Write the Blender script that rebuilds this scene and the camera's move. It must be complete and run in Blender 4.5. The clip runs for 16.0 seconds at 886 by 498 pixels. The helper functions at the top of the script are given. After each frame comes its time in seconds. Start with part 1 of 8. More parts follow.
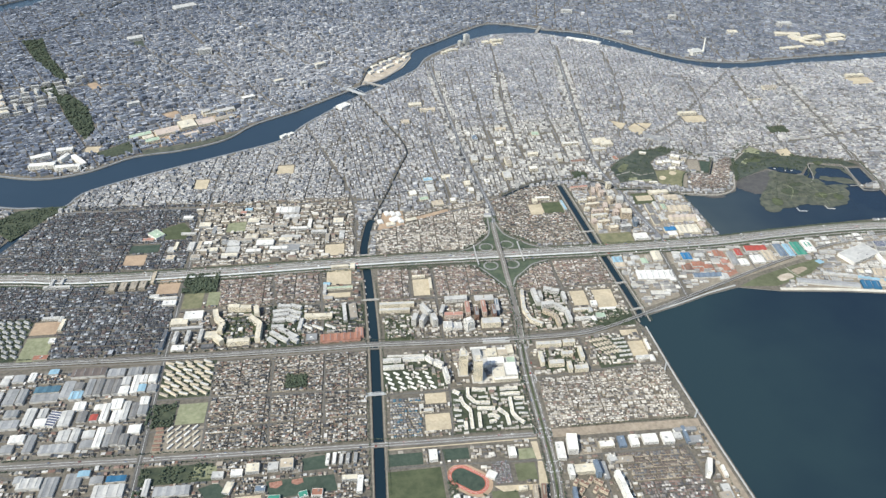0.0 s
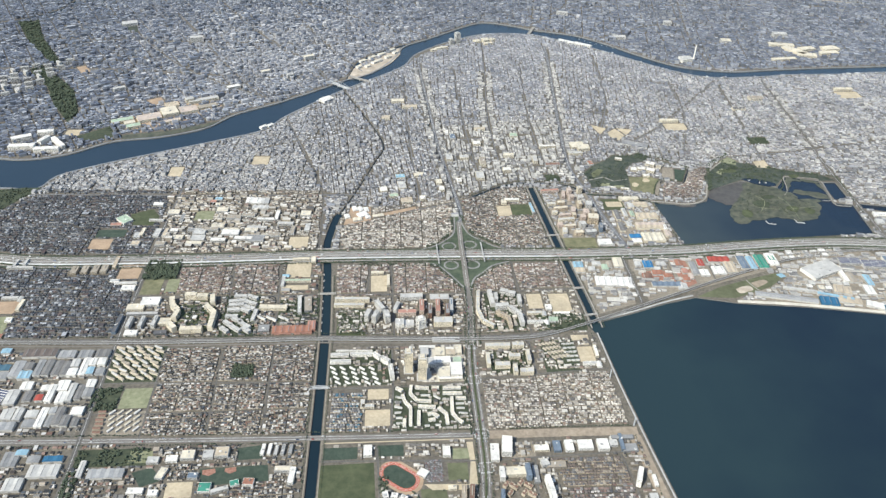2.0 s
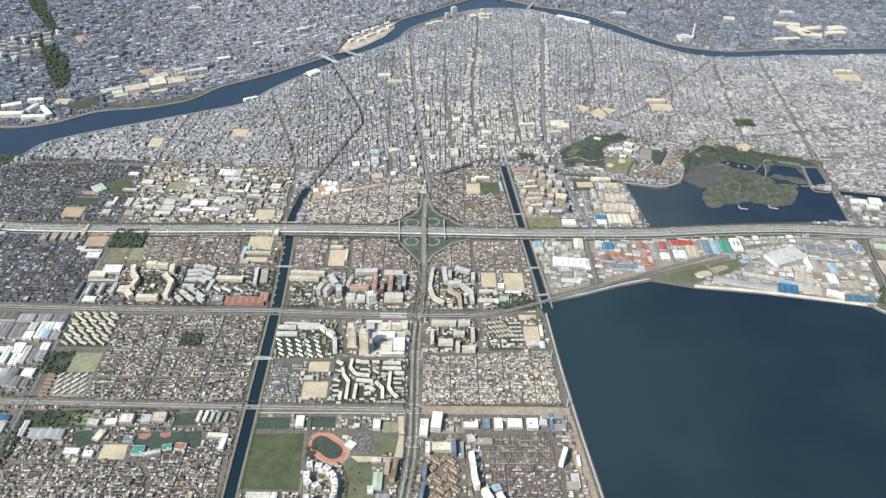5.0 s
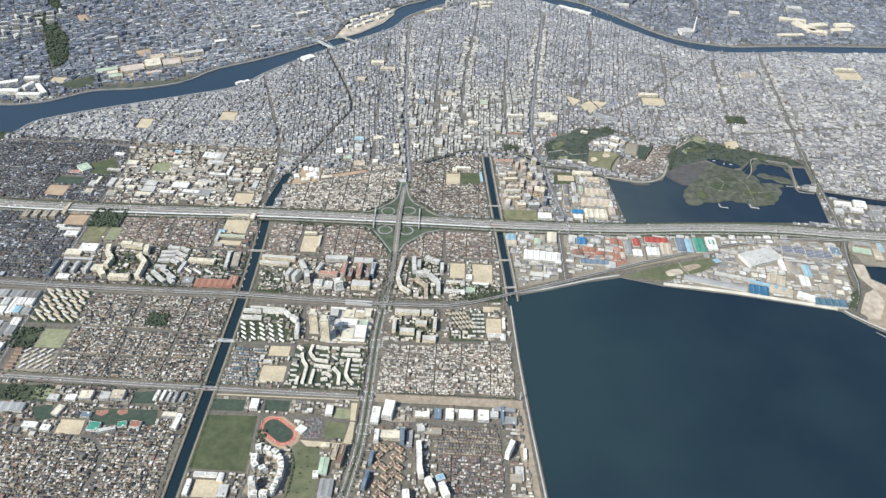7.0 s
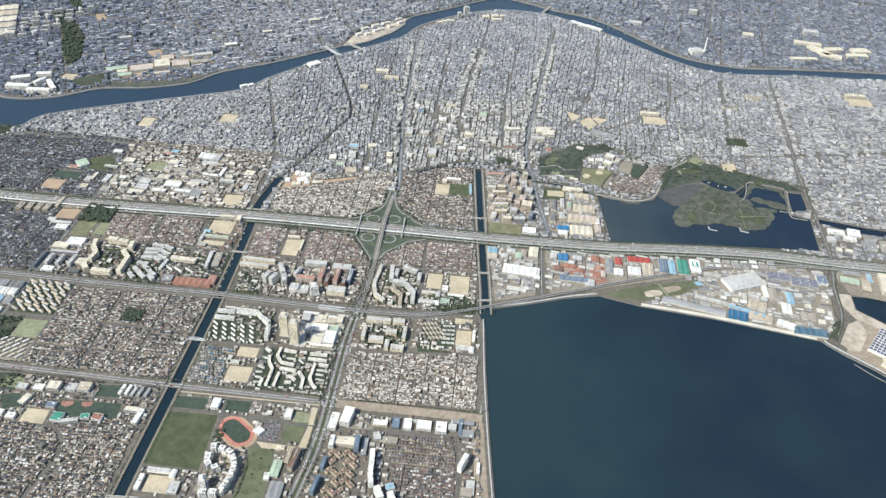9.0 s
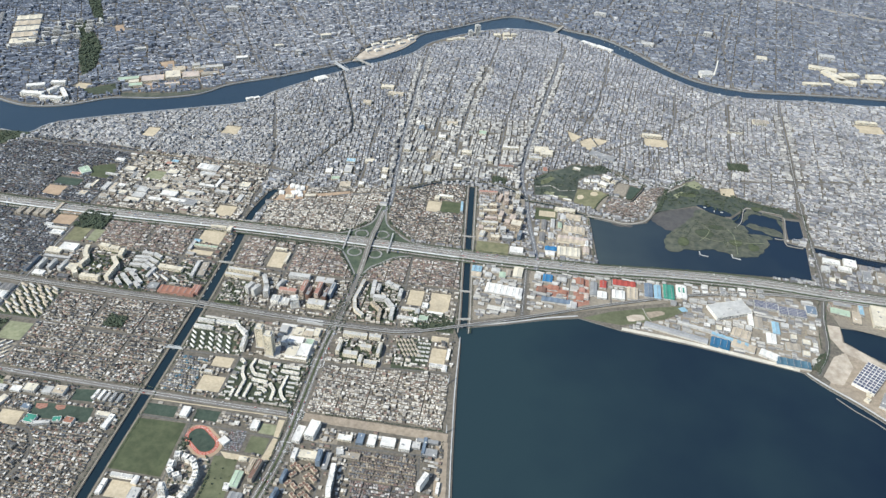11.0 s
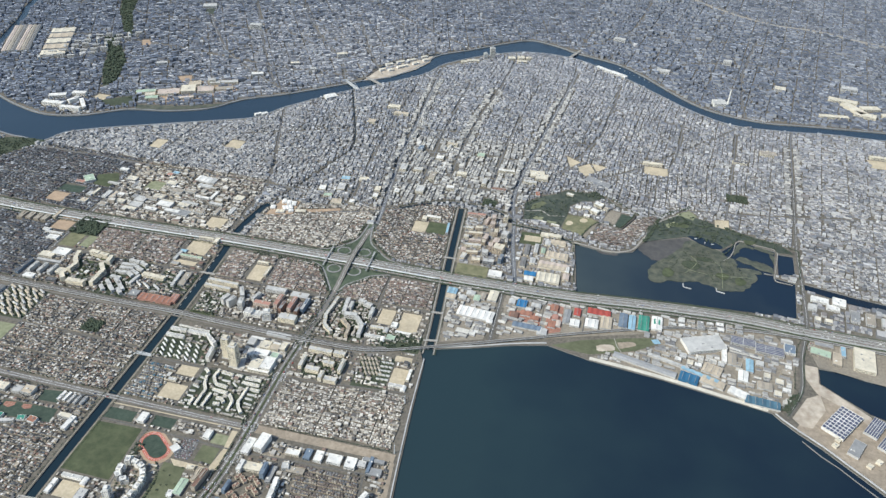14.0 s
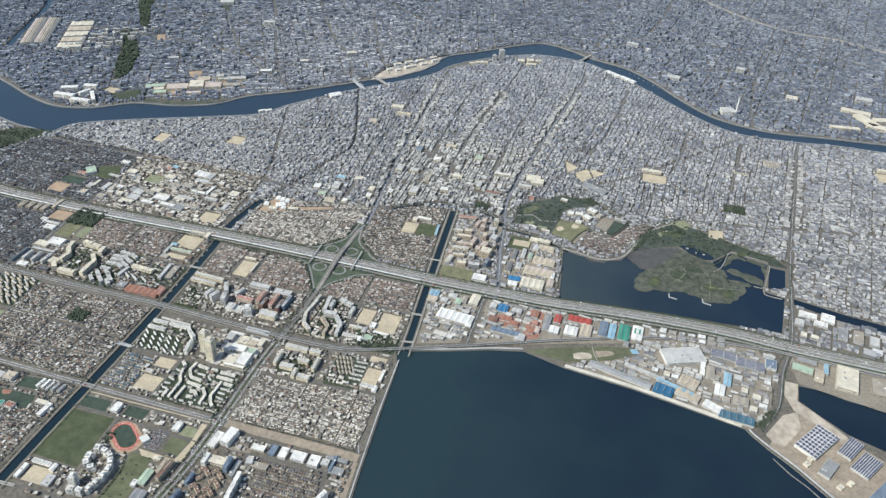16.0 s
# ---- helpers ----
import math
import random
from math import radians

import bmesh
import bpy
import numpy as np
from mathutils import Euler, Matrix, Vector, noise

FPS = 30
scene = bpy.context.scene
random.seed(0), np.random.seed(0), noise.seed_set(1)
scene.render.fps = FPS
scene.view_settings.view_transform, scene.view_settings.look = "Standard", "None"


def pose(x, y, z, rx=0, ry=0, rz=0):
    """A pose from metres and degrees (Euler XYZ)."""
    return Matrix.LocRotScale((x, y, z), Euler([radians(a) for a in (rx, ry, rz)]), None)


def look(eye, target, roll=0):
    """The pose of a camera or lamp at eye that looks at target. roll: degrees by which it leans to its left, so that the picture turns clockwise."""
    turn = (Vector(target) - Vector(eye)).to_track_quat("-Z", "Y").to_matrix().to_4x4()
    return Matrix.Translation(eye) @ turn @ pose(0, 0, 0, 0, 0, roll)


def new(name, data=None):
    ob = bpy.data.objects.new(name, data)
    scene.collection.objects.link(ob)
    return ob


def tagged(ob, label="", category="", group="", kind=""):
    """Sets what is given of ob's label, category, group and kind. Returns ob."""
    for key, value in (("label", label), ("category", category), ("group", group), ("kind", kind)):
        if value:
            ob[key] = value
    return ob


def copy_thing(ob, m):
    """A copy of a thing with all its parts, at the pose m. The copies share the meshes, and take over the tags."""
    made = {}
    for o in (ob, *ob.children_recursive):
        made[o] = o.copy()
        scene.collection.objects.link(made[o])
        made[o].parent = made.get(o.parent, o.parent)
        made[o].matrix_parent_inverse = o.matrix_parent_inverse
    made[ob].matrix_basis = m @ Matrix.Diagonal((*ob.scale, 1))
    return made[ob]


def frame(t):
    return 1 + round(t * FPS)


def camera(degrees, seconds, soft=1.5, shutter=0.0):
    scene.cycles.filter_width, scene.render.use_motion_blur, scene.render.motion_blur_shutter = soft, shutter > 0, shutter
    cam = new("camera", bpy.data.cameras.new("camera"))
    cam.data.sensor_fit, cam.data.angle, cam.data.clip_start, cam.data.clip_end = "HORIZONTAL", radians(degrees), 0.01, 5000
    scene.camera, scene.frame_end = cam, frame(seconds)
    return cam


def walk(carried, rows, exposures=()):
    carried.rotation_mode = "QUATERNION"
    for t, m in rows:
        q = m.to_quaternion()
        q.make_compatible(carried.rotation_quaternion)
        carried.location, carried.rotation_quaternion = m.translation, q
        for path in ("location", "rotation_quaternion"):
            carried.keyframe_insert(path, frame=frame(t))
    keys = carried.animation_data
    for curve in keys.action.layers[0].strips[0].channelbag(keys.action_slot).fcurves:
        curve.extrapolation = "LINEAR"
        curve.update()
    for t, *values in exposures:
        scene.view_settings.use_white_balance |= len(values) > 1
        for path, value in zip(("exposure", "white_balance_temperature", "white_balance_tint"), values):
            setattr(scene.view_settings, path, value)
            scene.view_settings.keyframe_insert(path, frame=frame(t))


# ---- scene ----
cam = camera(60.7, 16.0, soft=1.4)
PATH = [
    (0, (-19.341, -879.271, 630.822), (-19.109, -877.638, 629.691), -0.4),
    (0.5, (-1.614, -882.092, 632.498), (-1.39, -880.464, 631.359), -0.0),
    (1, (16.545, -884.871, 634.043), (16.756, -883.222, 632.931), -0.1),
    (1.5, (34.687, -887.444, 636.121), (34.891, -885.805, 634.993), 1.0),
    (2, (52.364, -890.025, 636.372), (52.564, -888.394, 635.232), 1.5),
    (2.5, (70.466, -893.739, 637.546), (70.651, -892.111, 636.399), 1.5),
    (3, (88.037, -895.598, 639.121), (88.203, -893.976, 637.962), 1.5),
    (3.5, (104.987, -897.177, 640.85), (105.139, -895.562, 639.68), 1.5),
    (4, (122.989, -898.584, 643.178), (123.125, -896.975, 641.997), 1.4),
    (6.5, (211.781, -904.891, 651.449), (211.845, -903.309, 650.228), 1.5),
    (7, (229.896, -904.667, 654.306), (229.943, -903.089, 653.078), 1.8),
    (7.5, (246.548, -904.806, 655.908), (246.579, -903.228, 654.679), 2.1),
    (8, (264.055, -903.277, 656.274), (264.066, -901.696, 655.048), 2.5),
    (8.5, (282.101, -903.384, 656.841), (282.09, -901.798, 655.623), 2.6),
    (9, (299.945, -904.089, 658.516), (299.912, -902.498, 657.306), 2.7),
    (11.5, (385.282, -895.953, 667.843), (385.135, -894.341, 666.669), 2.6),
    (12, (403.362, -894.23, 669.763), (403.188, -892.612, 668.6), 2.5),
    (12.5, (421.019, -892.397, 671.463), (420.822, -890.775, 670.31), 2.4),
    (13, (437.901, -889.94, 674.592), (437.682, -888.318, 673.443), 2.4),
    (13.5, (454.726, -887.726, 674.98), (454.488, -886.105, 673.833), 2.4),
    (14, (471.06, -884.984, 676.471), (470.804, -883.368, 675.321), 2.4),
    (14.5, (487.383, -880.953, 678.85), (487.109, -879.344, 677.694), 2.5),
    (15, (504.253, -877.542, 680.664), (503.96, -875.939, 679.503), 2.6),
    (15.5, (520.215, -874.042, 682.851), (519.902, -872.444, 681.691), 2.6),
    (16, (537.027, -870.041, 684.711), (536.692, -868.444, 683.555), 2.6),
]
walk(cam, [(t, look(eye, target, roll)) for t, eye, target, roll in PATH], [(0.0, 0.16, 6270, 9), (8.0, 0.17, 6200, 9), (16.0, -0.06, 6060, 8.5)])

# ---- light ----
SUN_AZ, SUN_EL = radians(230), radians(46)      # compass from +y, clockwise; height
world = bpy.data.worlds.new("sky")
scene.world = world
world.use_nodes = True
wn = world.node_tree.nodes
sky = wn.new("ShaderNodeTexSky")
sky.sky_type, sky.sun_disc = "NISHITA", False
sky.sun_elevation, sky.sun_rotation = SUN_EL, SUN_AZ
sky.altitude, sky.air_density, sky.dust_density = 600, 1.3, 1.5
wn["Background"].inputs[1].default_value = 0.15
world.node_tree.links.new(sky.outputs[0], wn["Background"].inputs[0])
sun = new("sun", bpy.data.lights.new("sun", "SUN"))
sun.data.energy, sun.data.angle, sun.data.color = 4.6, radians(0.53), (1.0, 0.945, 0.80)
way_to_sun = Vector((math.sin(SUN_AZ) * math.cos(SUN_EL), math.cos(SUN_AZ) * math.cos(SUN_EL), math.sin(SUN_EL)))
sun.matrix_world = look((0, 0, 900), Vector((0, 0, 900)) - way_to_sun)

# ---- materials ----
def shader(name, rough=0.8, metal=0.0, spec=0.3):
    m = bpy.data.materials.new(name)
    m.use_nodes = True
    b = m.node_tree.nodes["Principled BSDF"]
    b.inputs["Roughness"].default_value = rough
    b.inputs["Metallic"].default_value = metal
    b.inputs["Specular IOR Level"].default_value = spec
    return m, m.node_tree.nodes, m.node_tree.links, b


def noise_at(n, l, scale, detail=3.0, rough=0.6):
    geo = n.new("ShaderNodeNewGeometry")
    t = n.new("ShaderNodeTexNoise")
    t.inputs["Scale"].default_value, t.inputs["Detail"].default_value, t.inputs["Roughness"].default_value = scale, detail, rough
    l.new(geo.outputs["Position"], t.inputs["Vector"])
    return t.outputs["Fac"]


def ramp_of(n, l, fac, stops, mode="LINEAR"):
    r = n.new("ShaderNodeValToRGB")
    r.color_ramp.interpolation = mode
    e = r.color_ramp.elements
    while len(e) < len(stops):
        e.new(0.5)
    for i, (p, c) in enumerate(stops):
        e[i].position, e[i].color = p, (*c, 1)
    l.new(fac, r.inputs[0])
    return r.outputs[0]


def times(n, l, a, b, fac=1.0, mode="MULTIPLY"):
    m = n.new("ShaderNodeMix")
    m.data_type, m.blend_type = "RGBA", mode
    m.inputs["Factor"].default_value = fac
    l.new(a, m.inputs["A"]), l.new(b, m.inputs["B"])
    return m.outputs["Result"]


def surface(name, dark, light, fine=0.6, broad=0.03, rough=0.85, bump=0.0, metal=0.0, spec=0.3):
    """A matt surface: fine grain between two colours, with broad stains over it."""
    m, n, l, b = shader(name, rough, metal, spec)
    grain = ramp_of(n, l, noise_at(n, l, fine, 5), [(0.3, dark), (0.7, light)])
    stain = ramp_of(n, l, noise_at(n, l, broad, 4), [(0.3, (0.74, 0.74, 0.75)), (0.65, (1, 1, 1))])
    l.new(times(n, l, grain, stain), b.inputs["Base Color"])
    if bump:
        k = n.new("ShaderNodeBump")
        k.inputs["Strength"].default_value, k.inputs["Distance"].default_value = bump, 0.4
        l.new(noise_at(n, l, fine * 1.7, 4), k.inputs["Height"])
        l.new(k.outputs[0], b.inputs["Normal"])
    return m


def medley(name, colours, rough=0.75, shift=1.0, broad=0.012, spec=0.3):
    """One colour for each house out of a set, slightly weathered."""
    m, n, l, b = shader(name, rough, 0, spec)
    geo = n.new("ShaderNodeNewGeometry")
    mul, fr = n.new("ShaderNodeMath"), n.new("ShaderNodeMath")
    mul.operation, fr.operation = "MULTIPLY", "FRACT"
    mul.inputs[1].default_value = shift
    l.new(geo.outputs["Random Per Island"], mul.inputs[0])
    l.new(mul.outputs[0], fr.inputs[0])
    k = len(colours)
    base = ramp_of(n, l, fr.outputs[0], [(i / k, c) for i, c in enumerate(colours)], "CONSTANT")
    wear = ramp_of(n, l, noise_at(n, l, 0.9, 3), [(0.3, (0.72, 0.72, 0.72)), (0.7, (1.08, 1.07, 1.05))])
    town = ramp_of(n, l, noise_at(n, l, broad, 5, 0.75), [(0.32, (0.66, 0.67, 0.69)), (0.5, (0.92, 0.92, 0.92)), (0.68, (1.12, 1.11, 1.09))])
    l.new(times(n, l, times(n, l, base, wear), town), b.inputs["Base Color"])
    return m


def grey(v, warm=0.0):
    return (v * (1 + warm), v, v * (1 - warm))


TOWN = surface("town_ground", (0.101, 0.090, 0.073), (0.221, 0.197, 0.159), 0.25, 0.02, 0.9)
YARD = surface("paved_yard", (0.210, 0.184, 0.144), (0.357, 0.312, 0.248), 0.3, 0.03, 0.9)
# darker yard paving for the western industrial block
WEST_YARD = surface("dark_paved_yard", (0.131, 0.120, 0.101), (0.236, 0.215, 0.179), 0.3, 0.03, 0.9)
PLAZA = surface("pale_paving", (0.50, 0.465, 0.40), (0.66, 0.62, 0.54), 0.4, 0.05, 0.9)
ASPHALT = surface("asphalt", (0.105, 0.099, 0.090), (0.19, 0.18, 0.164), 0.4, 0.03, 0.9)
PALE_ROAD = surface("concrete_road", (0.284, 0.265, 0.235), (0.420, 0.390, 0.340), 0.5, 0.05, 0.85)
ROADBED = surface("worn_asphalt", (0.165, 0.154, 0.139), (0.245, 0.229, 0.207), 0.4, 0.04, 0.9)
LANE = surface("worn_pale_asphalt", (0.22, 0.215, 0.205), (0.33, 0.32, 0.30), 0.4, 0.04, 0.9)
WORN_ROAD = surface("worn_grey_asphalt", (0.184, 0.170, 0.149), (0.289, 0.265, 0.230), 0.4, 0.04, 0.9)
PALE_DIRT = surface("pale_dirt", (0.36, 0.295, 0.225), (0.60, 0.525, 0.425), 0.09, 0.04, 0.95)
# far streets and levees, tinted blue-grey: distance haze put into the colour
FAR_HAZE_ASPHALT = surface("far_asphalt_hazed", (0.15, 0.155, 0.165), (0.225, 0.228, 0.235), 0.4, 0.03, 0.9)
LEVEE = surface("levee_concrete_hazed", (0.22, 0.235, 0.25), (0.32, 0.33, 0.34), 0.4, 0.05, 0.9)
CONCRETE = surface("concrete", (0.42, 0.415, 0.40), (0.58, 0.57, 0.545), 0.7, 0.06, 0.85)
LINE = surface("road_paint", (0.66, 0.66, 0.64), (0.80, 0.80, 0.78), 2.0, 0.1, 0.7)
GRASS = surface("grass", (0.060, 0.076, 0.040), (0.115, 0.128, 0.070), 0.10, 0.022, 0.95, 0.3)
DRY_GRASS = surface("dry_grass", (0.15, 0.155, 0.085), (0.25, 0.235, 0.14), 0.12, 0.03, 0.95, 0.2)
SHRUB = surface("shrub_ground", (0.040, 0.054, 0.037), (0.098, 0.110, 0.068), 0.16, 0.03, 0.95, 0.5)
REED = surface("reed_meadow", (0.044, 0.060, 0.052), (0.105, 0.116, 0.086), 0.09, 0.025, 0.95, 0.4)
MEADOW = surface("meadow", (0.098, 0.110, 0.062), (0.172, 0.178, 0.104), 0.10, 0.022, 0.95, 0.3)
MARSH = surface("marsh", (0.050, 0.064, 0.052), (0.150, 0.148, 0.108), 0.10, 0.03, 0.95, 0.5)
SAND = surface("sand", (0.47, 0.39, 0.27), (0.61, 0.52, 0.37), 0.3, 0.05, 0.95)
CLAY = surface("reddish_sand", (0.38, 0.27, 0.18), (0.48, 0.36, 0.25), 0.3, 0.05, 0.95)
DIRT = surface("bare_dirt", (0.27, 0.22, 0.16), (0.42, 0.35, 0.27), 0.2, 0.04, 0.95)
SCRAP = surface("rusty_scrap", (0.24, 0.10, 0.07), (0.46, 0.27, 0.20), 0.5, 0.08, 0.9, 0.6)
QUAY = surface("quay_concrete", (0.58, 0.53, 0.44), (0.74, 0.70, 0.60), 0.3, 0.05, 0.9)
BANK = surface("bank_wall", (0.18, 0.18, 0.165), (0.30, 0.29, 0.27), 0.5, 0.05, 0.9)
TRACK_RED = surface("running_track", (0.44, 0.13, 0.085), (0.54, 0.18, 0.125), 0.5, 0.05, 0.85)
PITCH = surface("sports_pitch", (0.044, 0.068, 0.052), (0.078, 0.100, 0.074), 0.2, 0.05, 0.95)
COURT = surface("hard_court", (0.21, 0.225, 0.13), (0.31, 0.31, 0.20), 0.2, 0.05, 0.95)
LEAF = surface("foliage", (0.042, 0.060, 0.044), (0.105, 0.126, 0.078), 0.5, 0.05, 0.9, 0.6)
BARK = surface("bark", (0.05, 0.04, 0.03), (0.11, 0.085, 0.06), 2.0, 0.2, 0.95)
GLASS = surface("window_glass", (0.035, 0.045, 0.055), (0.08, 0.095, 0.11), 0.9, 0.2, 0.25, 0, 0, 0.5)
SOLAR = surface("solar_cells", (0.085, 0.092, 0.14), (0.15, 0.16, 0.215), 0.5, 0.1, 0.25, 0, 0, 0.5)
STEEL = surface("painted_steel", (0.45, 0.47, 0.48), (0.62, 0.64, 0.65), 1.0, 0.1, 0.5)

PAINT = {
    "white": (0.85, 0.82, 0.755), "cream": (0.74, 0.67, 0.53), "beige": (0.59, 0.50, 0.38), "tan": (0.42, 0.37, 0.30),
    "grey": (0.33, 0.33, 0.325), "dark": (0.16, 0.16, 0.165), "pale": (0.58, 0.565, 0.53), "blue": (0.06, 0.22, 0.42),
    "sky": (0.34, 0.52, 0.62), "slate": (0.20, 0.25, 0.31), "red": (0.44, 0.10, 0.08), "brown": (0.27, 0.17, 0.13),
    "rust": (0.40, 0.20, 0.14), "green": (0.08, 0.30, 0.22), "mint": (0.46, 0.56, 0.42), "coral": (0.49, 0.27, 0.21),
    "navy": (0.05, 0.16, 0.28), "pink": (0.60, 0.50, 0.425), "umber": (0.185, 0.155, 0.138), "steel": (0.40, 0.40, 0.395), "teal": (0.10, 0.19, 0.25), "dusty": (0.24, 0.232, 0.222),
}
WORDS = {
    "white": "white", "cream": "cream", "beige": "beige", "tan": "tan", "grey": "grey", "dark": "dark grey", "pale": "pale grey",
    "blue": "blue", "sky": "sky-blue", "slate": "slate-grey", "red": "red", "brown": "brown", "rust": "rust-red", "green": "green",
    "mint": "pale green", "coral": "coral-red", "navy": "deep blue", "pink": "pinkish",
    "umber": "dark brown", "steel": "steel-grey", "teal": "dull blue", "dusty": "dusty grey",
}
painted = {}


def paint(word, kind="roof"):
    """Weathered paint or sheet metal of a named colour."""
    if (word, kind) not in painted:
        c = PAINT[word]
        d = tuple(v * 0.8 for v in c)
        painted[word, kind] = surface(f"{word}_{kind}", d, c, 0.45, 0.09, 0.8, 0, 0, 0.15)
    return painted[word, kind]


WALLS = medley("house_walls", [(0.401, 0.355, 0.295), (0.555, 0.500, 0.421), (0.268, 0.236, 0.194), (0.478, 0.419, 0.329), (0.191, 0.168, 0.144), (0.592, 0.546, 0.481), (0.343, 0.301, 0.245)], 0.85, 7.3)
# old walls, dimmed further: vignetting at the left put into the colour
OLD_WALLS = medley("old_walls_dimmed", [(0.202, 0.201, 0.199), (0.280, 0.283, 0.283), (0.132, 0.131, 0.133), (0.234, 0.230, 0.221), (0.102, 0.102, 0.106), (0.374, 0.381, 0.390)], 0.85, 7.3)
CITY_WALLS = medley("city_walls", [(0.428, 0.423, 0.419), (0.589, 0.578, 0.567), (0.289, 0.289, 0.294), (0.503, 0.492, 0.484), (0.214, 0.214, 0.222), (0.642, 0.631, 0.621), (0.364, 0.358, 0.356)], 0.85, 7.3)
# city walls farther off, tinted blue in place of distance haze
MID_HAZE_WALLS = medley("mid_walls_hazed", [(0.403, 0.406, 0.429), (0.500, 0.498, 0.515), (0.304, 0.312, 0.340), (0.447, 0.441, 0.457), (0.535, 0.529, 0.542)], 0.85, 7.3)
# walls beyond the river: distance haze put into the colour as blue
NORTH_HAZE_WALLS = medley("far_walls_hazed", [(0.22, 0.235, 0.265), (0.31, 0.325, 0.355), (0.15, 0.165, 0.195), (0.26, 0.27, 0.30), (0.36, 0.37, 0.39)], 0.85, 7.3)
# dark old tiles, also dimmed in colour for vignetting on the left
ROOF_OLD = medley("old_tile_roofs_dimmed", [(0.048, 0.051, 0.057), (0.076, 0.081, 0.091), (0.066, 0.073, 0.091), (0.103, 0.102, 0.106), (0.117, 0.088, 0.082), (0.089, 0.099, 0.114), (0.151, 0.161, 0.180), (0.089, 0.076, 0.078), (0.052, 0.055, 0.062), (0.426, 0.439, 0.466), (0.206, 0.212, 0.230)], 0.6)
ROOF_MIX = medley("mixed_roofs", [(0.059, 0.058, 0.058), (0.321, 0.299, 0.267), (0.102, 0.100, 0.100), (0.549, 0.517, 0.467), (0.079, 0.083, 0.092), (0.235, 0.147, 0.115), (0.416, 0.399, 0.372), (0.663, 0.636, 0.595), (0.145, 0.144, 0.142), (0.079, 0.066, 0.060), (0.254, 0.242, 0.224), (0.454, 0.389, 0.315), (0.121, 0.137, 0.158), (0.701, 0.679, 0.642), (0.047, 0.049, 0.052), (0.188, 0.178, 0.167), (0.302, 0.209, 0.172), (0.074, 0.075, 0.079)], 0.75)
ROOF_LIGHT = medley("light_mixed_roofs", [(0.52, 0.485, 0.43), (0.20, 0.188, 0.172), (0.66, 0.62, 0.55), (0.36, 0.33, 0.29), (0.13, 0.125, 0.12), (0.76, 0.725, 0.66), (0.44, 0.40, 0.345), (0.28, 0.20, 0.165), (0.58, 0.53, 0.455), (0.25, 0.235, 0.215), (0.70, 0.66, 0.59), (0.16, 0.15, 0.142), (0.48, 0.45, 0.405)], 0.75)
ROOF_RED = medley("brick_red_roofs", [(0.25, 0.17, 0.145), (0.17, 0.145, 0.135), (0.31, 0.235, 0.20), (0.44, 0.40, 0.37), (0.20, 0.135, 0.115), (0.12, 0.12, 0.125), (0.36, 0.29, 0.25), (0.62, 0.58, 0.54), (0.23, 0.205, 0.19), (0.30, 0.28, 0.265), (0.13, 0.11, 0.10)], 0.65)
# city and mid roofs: tones squeezed together, mid ones blued, as painted haze
ROOF_CITY = medley("city_roofs", [(0.290, 0.288, 0.294), (0.446, 0.436, 0.426), (0.193, 0.196, 0.210), (0.560, 0.545, 0.528), (0.246, 0.248, 0.263), (0.394, 0.380, 0.365), (0.158, 0.166, 0.179), (0.656, 0.642, 0.624), (0.272, 0.244, 0.227), (0.342, 0.340, 0.351), (0.210, 0.218, 0.236), (0.490, 0.471, 0.444)], 0.65)
ROOF_MID_HAZE = medley("mid_city_roofs_hazed", [(0.294, 0.307, 0.340), (0.432, 0.438, 0.461), (0.221, 0.235, 0.268), (0.533, 0.529, 0.543), (0.258, 0.272, 0.305), (0.377, 0.380, 0.398), (0.194, 0.208, 0.242), (0.615, 0.610, 0.614), (0.294, 0.288, 0.300), (0.340, 0.352, 0.385), (0.239, 0.253, 0.287)], 0.65)
# roofs beyond the river, blued most: distance haze put into the colour
ROOF_NORTH_HAZE = medley("north_bank_roofs_hazed", [(0.420, 0.440, 0.482), (0.156, 0.182, 0.235), (0.214, 0.240, 0.298), (0.128, 0.147, 0.195), (0.264, 0.287, 0.338), (0.140, 0.160, 0.208), (0.185, 0.207, 0.258), (0.115, 0.135, 0.181), (0.329, 0.351, 0.397), (0.169, 0.182, 0.217), (0.148, 0.172, 0.226)], 0.65)
ROOF_PALE = medley("pale_flat_roofs", [(0.584, 0.556, 0.505), (0.465, 0.445, 0.404), (0.670, 0.645, 0.597), (0.396, 0.382, 0.350), (0.293, 0.284, 0.271), (0.533, 0.501, 0.438), (0.362, 0.352, 0.338), (0.635, 0.603, 0.538), (0.242, 0.237, 0.233), (0.499, 0.475, 0.430)], 0.65)
VEHICLE = medley("car_paint", [(0.75, 0.75, 0.74), (0.05, 0.05, 0.055), (0.55, 0.56, 0.57), (0.80, 0.80, 0.78), (0.28, 0.29, 0.31), (0.10, 0.16, 0.30), (0.40, 0.06, 0.05), (0.70, 0.70, 0.68)], 0.35, 3.1)


